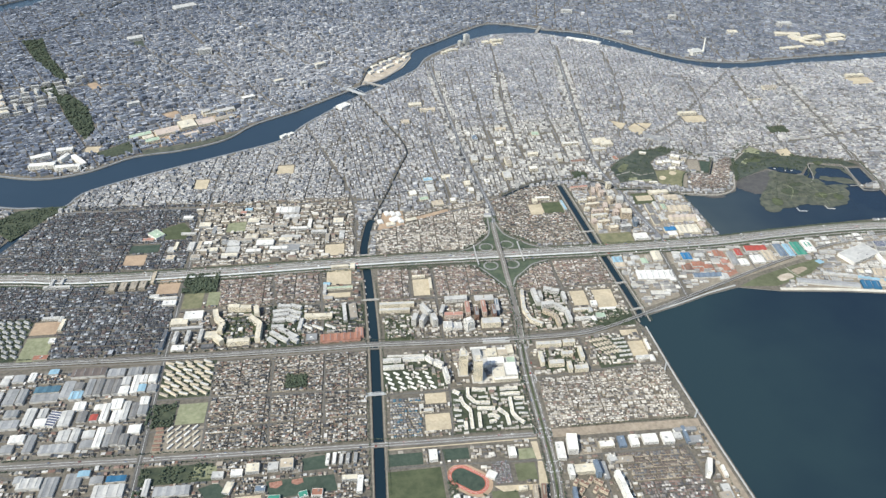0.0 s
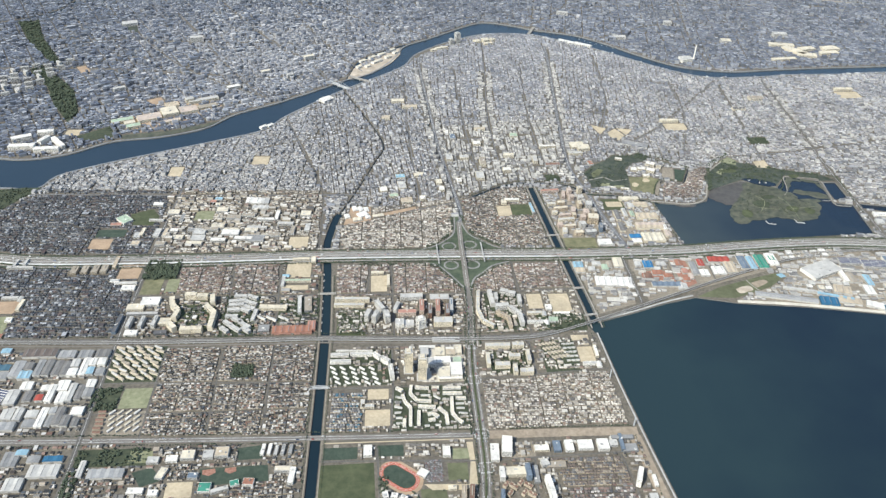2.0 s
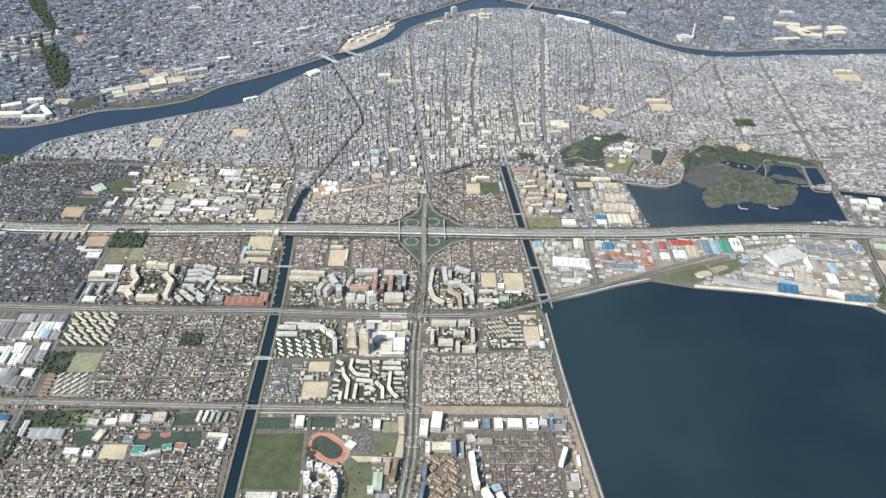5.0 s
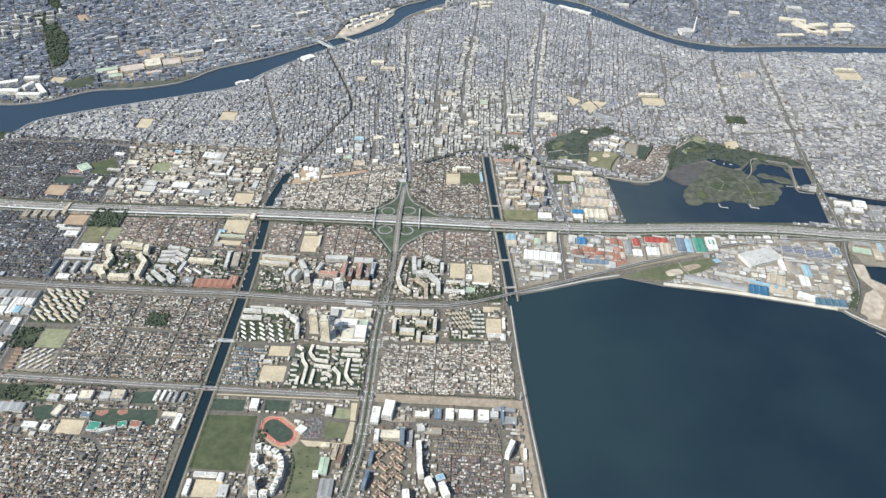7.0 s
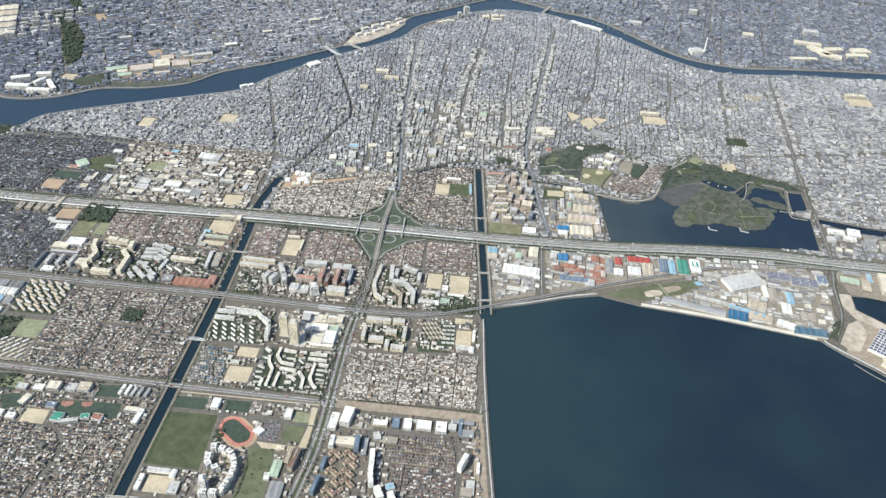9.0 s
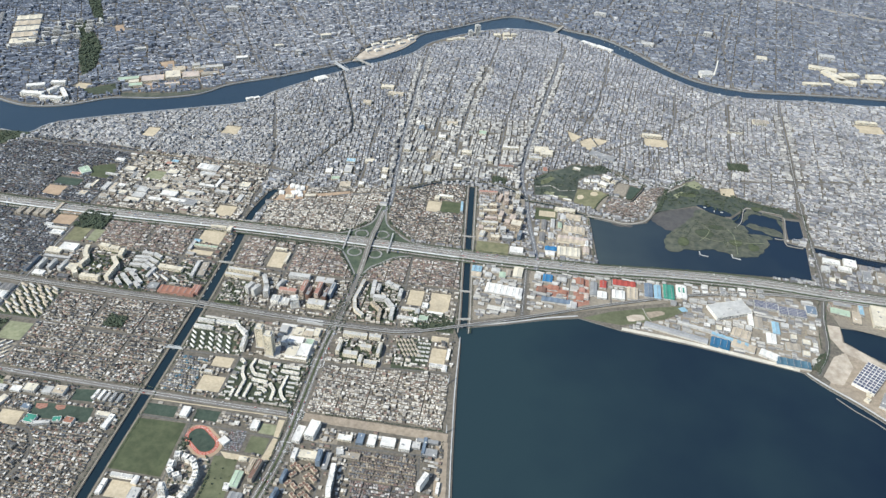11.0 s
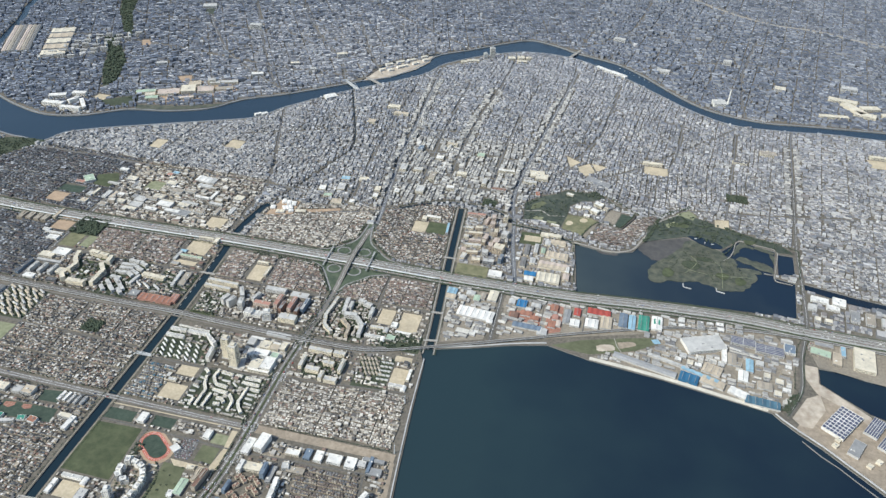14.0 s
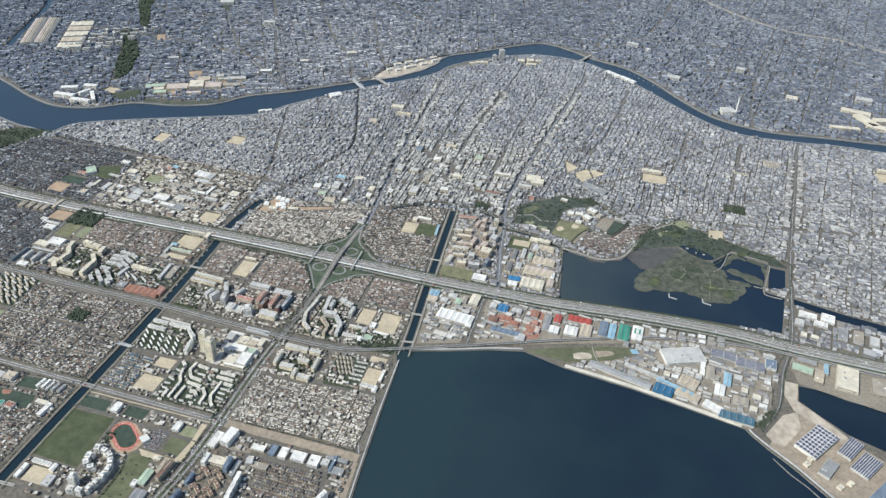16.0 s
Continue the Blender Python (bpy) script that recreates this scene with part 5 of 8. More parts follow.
for j in range(4):
    for i in range(5):
        terrace(263 + i * 4.6 + j * 4, -199 - j * 8.0 + i * 0.6, 6.2, 2.2, 1.9, -52, "tan", "cream", "slanting tan terraces", "tan-roofed row of terraced houses set slantwise")
for i in range(5):
    for j in range(3):
        terrace(292 + j * 5.5, -200 - i * 7.5, 4.4, 1.8, 1.8, -4, "pale", "white", "white terraces beside a school", "white row of terraced houses")
school(316, -238, -3, 0.7, "white", "white"), hall(329, -217, 4, 20, 3, -3, "white", "cream", "narrow cream school building", 0, "school_block", "school")

# shore side south of the bare strip
for x, y, a, b, h, t, w in ((178, -364, 9, 22, 4, -6, "white"), (192, -358, 11, 22, 8, -10, "white"), (229, -362, 16, 8, 3, -3, "cream"), (246, -361, 8, 14, 3, -3, "slate"), (259, -362, 9, 14, 4, -3, "white"), (277, -362, 16, 12, 3.5, -3, "white"), (296, -364, 12, 14, 4.5, -3, "white"), (309, -355, 5, 5, 2, 0, "white")):
    hall(x, y, a, b, h, t, "white" if w != "slate" else "slate", w)
for x, y, a, b, h, w in ((320, -355, 24, 5, 3, "grey"), (324, -370, 16, 10, 3, "grey"), (317, -362, 3.5, 22, 4, "slate"), (308, -362, 9, 8, 3, "pale")):
    hall(x, y, a, b, h, -3, w, w, "slate-blue factory block with stepped roofs")
hall(193, -391, 26, 10, 5, -3, "cream", "cream", "cream L-shaped office block"), hall(181, -393, 5, 14, 7, -3, "white", "white")
row_along([(226, -402), (227, -420), (227, -432), (229, -444)], 5, 9, "white", "white", 11, "curved white slab", 0.2, "tall white curved apartment block")
row_along([(235, -447), (241, -460)], 6, 9, "white", "white", 10, "curved white slab", 0.2, "tall white curved apartment block")
row_along([(249, -452), (255, -468)], 6, 9, "white", "white", 10, "curved white slab", 0.2, "tall white curved apartment block")
hall(248, -443, 9, 7, 3, 20, "sky", "white", "small hall with a bright blue roof"), apartment(214, -468, 7, 12, 10, 5, "white", "white")
apartment(321, -411, 5, 18, 11, -24, "white", "white", "tall white apartment slab by the shore"), hall(337, -414, 3.4, 14, 3, -3, "white", "white"), hall(345 - 20, -444, 12, 10, 3, -3, "tan", "tan"), hall(329, -438, 9, 18, 2.4, -3, "pale", "grey")
for k in range(22):
    x, y = 183 + (k % 4) * 7.5 + (k // 4 % 2) * 2, -405 - (k // 4) * 11.5 - (k % 2) * 3
    if (k % 7) != 5:
        apartment(x, y, 9.5 if k % 2 else 7.5, 3.8, 3.0 + k % 3 * 0.5, -42 if k % 2 else 48, "beige", "brown", "brown-roofed stepped apartment block with pale walls", group="brown-roofed flats")
apartment(208, -394, 5, 16, 9, 0, "slate", "slate"), hall(216, -395, 6, 22, 2.6, -3, "grey", "grey"), hall(240, -385, 20, 8, 3, -3, "tan", "tan"), hall(228, -383, 8, 8, 5, 10, "pale", "pale")
apartment(173, -448, 4, 20, 8, -12, "slate", "slate"), apartment(177, -421, 4, 14, 7, -8, "slate", "slate")

# oval ring of white towers, and the school beside it
def stepped_tower(x, y, a, h, turn):
    """A white tower of flats in two heights, with window bands and a lift head."""
    root = thing("apartment_tower", "white stepped apartment tower of an oval ring round a court", "apartment", x, y, turn, "white towers in a ring")
    part("wall", boxes("wall", [(0, 0, -0.1, a, a * 0.8, h + 0.1)], paint("white", "wall")), root)
    wing = part("wing", boxes("wing", [(a * 0.42, -a * 0.12, -0.1, a * 0.7, a * 0.72, h * 0.76)], paint("white", "wall")), root)
    part("wing_roof", boxes("wing_roof", [(a * 0.42, -a * 0.12, h * 0.76 - 0.1, a * 0.6, a * 0.6, 0.12)], paint("cream")), wing)
    n = int(h / FLOOR)
    tagged(part("window_strip", boxes("window_strip", [(0, s * a * 0.4, (k + 0.38) * h / n, a * 0.8, 0.08, h / n * 0.4) for k in range(n) for s in (-1, 1)] + [(s * a * 0.5, 0.1, (k + 0.38) * h / n, 0.08, a * 0.5, h / n * 0.4) for k in range(n) for s in (-1, 1)], GLASS), root), "", "", "", "stuff")
    flat_roof(root, a, a * 0.8, h, "white", paint("white", "wall"))
    part("lift_head", boxes("lift_head", [(-a * 0.1, a * 0.1, h + 0.08, a * 0.35, a * 0.3, 1.1)], paint("pale", "wall")), root)
    footprint(x, y, a * 1.3, a, turn)


for x, y, a, h, t in ((60, -411, 6.0, 8.0, 100), (58, -424, 6.2, 9.0, 95), (60, -432, 6.0, 8.5, 130), (68, -436, 5.6, 8.0, 30), (69, -412, 5.6, 7.5, -15), (78, -416, 5.8, 8.0, -35), (84, -424, 5.8, 8.5, -60), (87, -433, 5.6, 8.0, -85), (87, -442, 5.6, 8.5, -95), (85, -451, 5.4, 8.0, -100), (83, -460, 5.6, 9.0, -110), (75, -466, 5.8, 9.5, 175), (65, -466, 5.8, 8.5, 185)):
    stepped_tower(x, y, a * 1.22, h, t)
tower(62, -456, 6.5, 8.5, 15, 12, "white", "tall white round apartment tower")
school(12, -441, -3, 1.0, "white", "white"), hall(-3, -456, 5, 18, 3.2, -3, "white", "white", "white school wing beside a sand yard", 0, "school_block", "school"), hall(33, -460, 10, 14, 3, -3, "pale", "pale")
apartment(146, -418, 5, 26, 7, -10, "tan", "brown", "long brown office block beside the boulevard"), apartment(139, -412, 5, 18, 4, -8, "beige", "tan"), warehouse(129, -430, 9, 20, 3, -4, "mint"), warehouse(134, -456, 14, 20, 3, -3, "grey"), warehouse(128, -476, 18, 8, 2.4, -3, "sky"), hall(122, -440, 6, 8, 3, 0, "white", "white"), hall(128, -404, 9, 5, 2.6, 0, "cream", "cream")
hall(127, -358, 8, 12, 4, -3, "white", "white"), hall(44, -350, 9, 14, 4, -3, "white", "white"), hall(100, -383, 10, 9, 2.6, -35, "white", "white", "white clubhouse beside the running track")

# west bank: ring flats, slabs, school, long red hall
for pts in ([(-206, -72), (-203, -88), (-194, -100), (-197, -116)], [(-202, -124), (-192, -137)], [(-186, -137), (-158, -139)], [(-149, -138), (-147, -108), (-160, -92)], [(-152, -88), (-154, -72)], [(-190, -68), (-160, -72)]):
    row_along(pts, 6.5, 7.5, "cream", "cream", 14, "ring of flats round a court", 0.3, "large cream apartment block round a green court")
for x, y, a, t in ((-117, -73, 18, -8), (-102, -76, 16, -28), (-121, -83, 22, 2), (-103, -88, 18, -28), (-121, -91, 20, 2), (-104, -98, 16, -28), (-124, -101, 16, 2), (-109, -103, 14, -32), (-125, -114, 16, -6), (-96, -114, 22, 80), (-117, -122, 16, -38), (-128, -128, 14, -42), (-107, -132, 20, -42), (-118, -138, 18, -42), (-131, -140, 14, -45), (-104, -142, 14, -42)):
    apartment(x, y, a, 5, 4.2, t, "pale", "pale", group="pale slabs among trees")
apartment(-73, -101, 36, 7, 5, -6, "cream", "cream"), hall(-39, -98, 5, 34, 4, 2, "pale", "pale"), hall(-28, -96, 10, 30, 3, 2, "tan", "grey")
for x, y in ((-88, -118), (-74, -121), (-58, -122)):
    terrace(x, y, 16, 2.6, 2.4, -36, "pale", "white", "slim white terraces")
warehouse(-46, -147, 50, 13, 4, -2, "rust", "coral", 6, "long hall with a rust-red roof beside the railway"), warehouse(-22, -141, 10, 16, 4, -2, "coral", "coral", 2), hall(-82, -140, 14, 12, 2.4, -3, "grey", "grey")
hall(-234, -75, 24, 16, 4, -3, "white", "white", "large white flat-roofed store"), hall(-251, -85, 22, 12, 3.4, -3, "cream", "cream"), hall(-240, -98, 40, 5, 2.6, -3, "pale", "grey")
for x in (-251, -236, -220):
    apartment(x, -118, 5, 20, 6, -6, "pale", "pale", "slim pale apartment slab with a grey roof")
hall(-246, -136, 16, 9, 3, -3, "white", "white"), hall(-208, -117, 16, 12, 3, -5, "cream", "cream"), hall(-266, -118, 5, 34, 4, -4, "dark", "slate"), hall(-210, -138, 16, 6, 3, 0, "dark", "dark")
school(-64, -44, 86, 0.9, "pale", "sky"), hall(-42, 8, 24, 4, 3, -3, "cream", "cream", "cream school block beside a sand yard", 0, "school_block", "school"), hall(-44, -43, 36, 4.5, 3, -3, "mint", "cream", "long cream school block", 0, "school_block", "school")
hall(-24, 4, 7, 12, 4, -3, "cream", "cream"), hall(66, -33, 18, 4, 3, -3, "cream", "cream", "cream school block with a flat roof", 0, "school_block", "school"), hall(80, -52, 4, 24, 3, -3, "cream", "cream", "cream school wing with a flat roof", 0, "school_block", "school")
hall(-428, 16, 36, 4, 4, -4, "pale", "pale", "pale school block by the expressway", 0, "school_block", "school"), hall(-437, 26, 4, 18, 4, -4, "pale", "pale", "pale school wing with a flat roof", 0, "school_block", "school"), hall(-424, 28, 4, 14, 4, -4, "pale", "pale", "pale school wing with a flat roof", 0, "school_block", "school")
for x in (-352, -338, -324, -312):
    apartment(x, 4, 9, 16, 4, -4, "tan", "tan")
hall(-300, 20, 5, 26, 3, -3, "beige", "beige"), hall(-276, -30, 30, 4, 2.4, -3, "pale", "white"), hall(-270, -42, 18, 10, 3, -3, "white", "white"), hall(-292, -24, 12, 6, 2.6, -3, "pale", "white")
school(-418, -52, -4, 0.9, "pale", "pale"), hall(-400, -68, 5, 22, 3, -4, "cream", "cream", "cream school wing with a flat roof", 0, "school_block", "school"), hall(-410, -128, 18, 8, 2, -4, "rust", "tan", "low hall with a rust-red roof"), hall(-404, -98, 8, 8, 3, -4, "white", "white")

# terraces west of the houses
for j in range(9):
    for i in range(5):
        x, y = -251 + i * 11.2 + (j % 2) * 3.2, -163 - j * 6.5 - i * 0.6
        terrace(x, y, 11.0, 2.5, 2.4, (-24, -42, -30)[(i * 2 + j) % 3], ("beige", "pale", "tan")[(i + j) % 3], "cream", "pale terraces in staggered rows", "pale-roofed row of flats in a garden estate")
for j in range(4):
    for i in range(4):
        terrace(-236 + i * 9.0 + j * 1.2, -270 - j * 8.4 - i * 0.4, 7.6, 1.7, 2.2, 50, "cream" if (i + j) % 3 else "white", "pale", "slim white rows", "slim white row of flats set slantwise")
for j in range(6):
    terrace(-247 + (j % 2) * 1.2, -268 - j * 6, 8, 3, 2.2, -4, "brown", "tan", "brown rows", "brown-roofed row of terraced houses")
for j in range(8):
    for i in range(4):
        terrace(-478 + i * 10.5 + (j % 2) * 3, -52 - j * 9.4 - i, 9, 3.2, 2.2, -34, "grey", "pale", "grey slanting terraces", "grey-roofed row of terraced houses")

# warehouses of the western industrial block: x, y, width, depth, height, roof
ROW_A = [(-344, -166, 44, 15, "brown"), (-386, -158, 12, 9, "sky"), (-409, -163, 8, 16, "white"), (-424, -164, 14, 13, "beige"), (-438, -168, 10, 12, "pale"), (-312, -170, 22, 14, "beige"), (-290, -172, 18, 15, "grey"), (-270, -173, 18, 15, "tan")]
ROW_B = [(-386, -187, 32, 11, "blue"), (-385, -201, 34, 13, "slate"), (-362, -192, 14, 30, "beige"), (-350, -203, 16, 14, "sky"), (-350, -188, 10, 13, "tan"), (-337, -192, 9, 30, "grey"), (-327, -193, 9, 30, "tan"), (-316, -194, 10, 28, "tan"), (-306, -196, 9, 26, "tan"), (-297, -188, 10, 15, "pale"), (-297, -203, 12, 13, "white"), (-286, -193, 9, 34, "white"), (-277, -187, 8, 14, "white"), (-277, -202, 9, 13, "sky")]
ROW_C = [(-267, -188, 10, 13, "white"), (-266, -203, 11, 12, "grey"), (-424, -194, 14, 28, "grey"), (-411, -196, 9, 26, "slate"), (-440, -196, 12, 26, "pale"), (-415, -222, 16, 12, "grey"), (-413, -239, 24, 14, "beige"), (-394, -230, 12, 30, "mint"), (-380, -226, 10, 16, "pale"), (-379, -241, 14, 12, "white"), (-353, -238, 14, 26, "cream"), (-342, -221, 14, 14, "white"), (-336, -237, 10, 18, "tan"), (-322, -242, 9, 10, "red")]
ROW_D = [(-320, -225, 11, 9, "white"), (-311, -236, 8, 30, "white"), (-301, -224, 14, 18, "white"), (-298, -243, 11, 20, "white"), (-289, -236, 8, 32, "cream"), (-280, -236, 8, 26, "tan"), (-271, -222, 11, 14, "white"), (-270, -238, 11, 16, "slate"), (-397, -262, 18, 12, "white"), (-404, -275, 14, 12, "slate"), (-382, -270, 10, 28, "grey"), (-349, -264, 14, 18, "mint"), (-336, -266, 9, 20, "mint"), (-352, -282, 38, 13, "beige")]
ROW_E = [(-322, -266, 14, 12, "cream"), (-322, -279, 14, 12, "slate"), (-310, -272, 9, 32, "white"), (-301, -277, 7, 20, "slate"), (-300, -264, 8, 10, "beige"), (-292, -272, 9, 30, "tan"), (-283, -280, 9, 18, "tan"), (-274, -266, 14, 13, "white"), (-273, -281, 8, 14, "green"), (-366, -326, 26, 15, "pale"), (-346, -332, 16, 28, "slate"), (-324, -328, 18, 22, "grey"), (-314, -321, 13, 8, "sky"), (-285, -347, 34, 18, "cream")]
ROW_F = [(-280, -332, 22, 8, "navy"), (-248, -348, 6, 24, "pale"), (-222, -356, 40, 13, "beige"), (-378, -320, 10, 10, "beige"), (-300, -330, 14, 10, "grey"), (-420, -322, 20, 14, "tan"), (-426, -344, 24, 16, "slate"), (-386, -350, 30, 14, "brown"), (-350, -362, 26, 16, "tan"), (-310, -362, 20, 18, "pale"), (-425, -258, 16, 14, "grey"), (-436, -276, 16, 12, "navy"), (-420, -286, 20, 8, "tan"), (-440, -226, 14, 20, "pale")]
DULL = {"beige": "steel", "tan": "dusty", "cream": "pale", "mint": "pale", "brown": "umber", "blue": "teal", "slate": "grey", "green": "dusty"}
for row in (ROW_A, ROW_B, ROW_C, ROW_D, ROW_E, ROW_F):
    for x, y, a, b, c in row:
        c = DULL.get(c, c)
        warehouse(x, y, a * 0.9, b * 0.86, 2.4 + (int(abs(x * 3 + y)) % 5) * 0.5, -2.8, c, "pale" if c != "white" else "white", 0, "", "sheds of the industrial block")
hall(-367, -236, 14, 22, 3, -18, "white", "white", "white-roofed factory covered with solar panels", (4, 6), "factory", "factory")
# houses' larger neighbours south of the main road, west
for x, y, a, b, h, c, t in ((-143, -339, 14, 11, 4, "cream", -3), (-122, -340, 11, 10, 4, "pale", -3), (-108, -339, 14, 12, 5, "beige", -3), (-159, -342, 12, 8, 3, "white", -3), (-66, -338, 3.6, 14, 3, "white", -8), (-59, -338, 3.6, 14, 3, "white", -8), (-52, -340, 3.6, 13, 3, "pale", -8), (-45, -340, 3.6, 13, 3, "grey", -8), (-37, -340, 3.6, 12, 3, "grey", -8),
                            (-44, -366, 16, 6, 4, "cream", -4), (-34, -375, 6, 20, 4, "white", -8), (-120, -382, 12, 11, 3.4, "green", -5), (-91, -379, 9, 7, 3, "green", 12), (-105, -386, 18, 4.5, 3.6, "pale", 14), (-77, -379, 11, 8, 3.6, "rust", -8), (-134, -366, 10, 7, 3, "slate", -5), (-188, -380, 16, 7, 3, "white", -5), (-170, -384, 10, 7, 3, "white", -5), (-166, -360, 8, 14, 3, "cream", -20), (-178, -342, 12, 8, 3, "pale", -5)):
    hall(x, y, a, b, h, t, c, "white" if c in ("green", "white", "rust") else "pale")

# eastern industrial quarter between expressway and bay
for x, y, a, b, c, t in ((353, -37, 14, 13, "sky", -5), (353, -50, 14, 10, "beige", -5), (380, -36, 12, 8, "pale", -5), (390, -46, 9, 12, "mint", -5), (412, -36, 13, 22, "cream", -6), (393, -80, 51, 20, "white", -8), (414, -93, 8, 6, "white", -8), (398, -40, 7, 14, "tan", -5), (370, -48, 10, 8, "pale", -5)):
    warehouse(x, y, a, b, 3, t, c, "pale")
ESHEDS = [(454, -44, 14, 16, "blue"), (440, -42, 9, 10, "pale"), (474, -44, 14, 8, "pale"), (466, -92, 42, 9, "slate"), (486, -98, 13, 13, "pale"), (518, -58, 9, 30, "grey"), (532, -46, 9, 16, "red"), (529, -70, 13, 14, "white"), (562, -40, 32, 12, "red"), (552, -66, 18, 18, "white"), (572, -60, 15, 26, "beige"), (595, -50, 11, 30, "slate"), (607, -52, 9, 30, "sky"), (623, -50, 15, 32, "green")]
for x, y, a, b, c in ESHEDS:
    warehouse(x, y, a, b, 3, -5, c, "pale", 0, "", "sheds by the expressway")
warehouse(641, -46, 14, 28, 3, -5, "white", "white", 1), hall(641, -44, 9, 12, 3.6, -5, "green", "white")
for k in range(16):
    hall(662 + (k % 8) * 13, -33 - (k // 8) * 10 + (k % 8) * 0.6, 8 + k % 3, 5 + k % 2 * 2, 2.2 + k % 3 * 0.6, -4, ("pale", "white", "tan", "grey")[k % 4], "pale")
hall(701, -77, 54, 28, 5, 20, "pale", "white", "large pale-roofed white distribution hall"), hall(726, -90, 6, 34, 4, -6, "white", "white")
hall(754, -60, 32, 15, 4, -8, "pale", "pale", "long pale factory roof with solar panels", (2, 5), "factory", "factory"), hall(787, -70, 36, 17, 4, -8, "pale", "pale", "long pale factory roof with solar panels", (3, 5), "factory", "factory")
for x, y, a, b, c, t in ((676, -146, 24, 16, "navy", -16), (690, -137, 48, 5, "sky", -22), (707, -124, 24, 17, "beige", -22), (756, -106, 9, 24, "sky", -8), (735, -160, 24, 12, "white", -28), (705, -148, 30, 12, "beige", -22), (762, -171, 42, 13, "teal", -8), (735, -98, 11, 22, "tan", -6), (745, -128, 12, 20, "white", -10), (770, -140, 18, 12, "tan", -6), (652, -120, 54, 4, "pale", -19)):
    warehouse(x, y, a, b, 3.2, t, c, "pale" if c != "navy" else "navy")
for k, (x, y) in enumerate(((665, -112), (672, -104), (660, -104), (680, -116), (690, -118), (770, -98), (742, -106), (784, -150), (796, -142), (720, -110), (752, -142), (790, -128), (806, -98), (812, -66), (650, -106), (776, -120))):
    hall(x, y, 8 + k % 3, 7 + k % 2 * 2, 2.6, -10, ("white", "pale", "tan", "cream")[k % 4], "pale")
warehouse(621, -133, 10, 82, 2.6, 73, "steel", "pale", 1, "long grey-roofed quay shed beside the bay")
hall(814, -62, 14, 18, 4, -8, "slate", "white"), hall(803, -108, 14, 10, 2.5, -6, "tan", "tan")
hall(852, -185, 52, 27, 4, 51, "white", "white", "large white warehouse covered with rows of solar panels", (9, 6), "warehouse", "warehouse")
hall(890, -185, 34, 16, 3, 54, "pale", "pale", "pale warehouse with rows of solar panels", (3, 6), "warehouse", "warehouse"), hall(903, -207, 36, 21, 3, 52, "pale", "pale", "pale warehouse with rows of solar panels", (3, 8), "warehouse", "warehouse"), hall(859, -223, 28, 13, 3, 58, "grey", "pale"), hall(918, -247, 50, 26, 4, 50, "slate", "pale")
for x, y in ((836, -222), (842, -212), (868, -246), (880, -238), (872, -176)):
    hall(x, y, 7, 6, 2.4, 48, "cream", "cream")
hall(908, -64, 26, 44, 5, -12, "cream", "cream", "large cream flat-roofed hall by the harbour"), hall(854, -59, 26, 14, 3, -15, "mint", "tan"), hall(884, -52, 6, 20, 4, -10, "sky", "pale"), hall(873, -68, 12, 26, 3.4, -14, "beige", "tan"), hall(946, -70, 18, 30, 4, -10, "tan", "tan"), hall(862, -42, 24, 8, 2.6, -8, "grey", "tan")
for x, y, a, b, c in ((878, 60, 24, 12, "white"), (905, 60, 18, 18, "white"), (893, 44, 18, 10, "white"), (864, 40, 12, 14, "pale"), (866, 14, 8, 10, "cream"), (880, 12, 10, 8, "cream"), (920, 30, 12, 26, "grey"), (940, 28, 12, 26, "tan"), (960, 24, 12, 20, "pale")):
    hall(x, y, a, b, 3.5, -12, c, "white" if c == "white" else "pale")

# beige slabs and sheds between the east canal and the lagoon
ESTATE = [(358, 171, 32, 6, 5, "pink"), (378, 157, 6, 20, 5, "pink"), (352, 129, 14, 6, 5, "cream"), (368, 131, 13, 7, 6, "beige"), (364, 116, 24, 6, 5, "beige"), (382, 106, 7, 16, 7, "pink"), (351, 102, 8, 7, 6, "cream"), (365, 82, 27, 6, 5, "cream"), (366, 95, 20, 5, 5, "pink"), (380, 92, 6, 8, 7, "beige"),
          (400, 96, 10, 14, 9, "pink"), (406, 77, 17, 16, 11, "beige"), (392, 84, 8, 10, 8, "pink"), (388, 161, 7, 10, 11, "pink"), (407, 166, 8, 8, 11, "cream"), (411, 121, 11, 14, 8, "pale"), (396, 122, 6, 12, 9, "beige"), (388, 145, 8, 9, 9, "pink"), (404, 145, 10, 8, 6, "pale"), (394, 44, 18, 9, 6, "grey"), (375, 43, 14, 8, 6, "beige"), (355, 50, 8, 16, 5, "cream"),
          (366, 63, 20, 6, 5, "beige"), (412, 53, 6, 16, 9, "slate"), (386, 64, 10, 10, 8, "pale"), (352, 67, 8, 10, 5, "pink"), (415, 100, 5, 12, 8, "tan")]
for x, y, a, b, h, c in ESTATE:
    apartment(x, y, a * 0.94, b * 0.9, h, -12 if b > 12 else 3, c, {"pink": "coral" if y > 165 else "pink", "cream": "pale", "beige": "cream", "slate": "grey"}.get(c, "pale"), group="beige and pinkish housing estate")
hall(408, 16, 20, 14, 4, -3, "white", "white"), hall(404, 30, 6, 6, 3, 0, "pale", "pale")
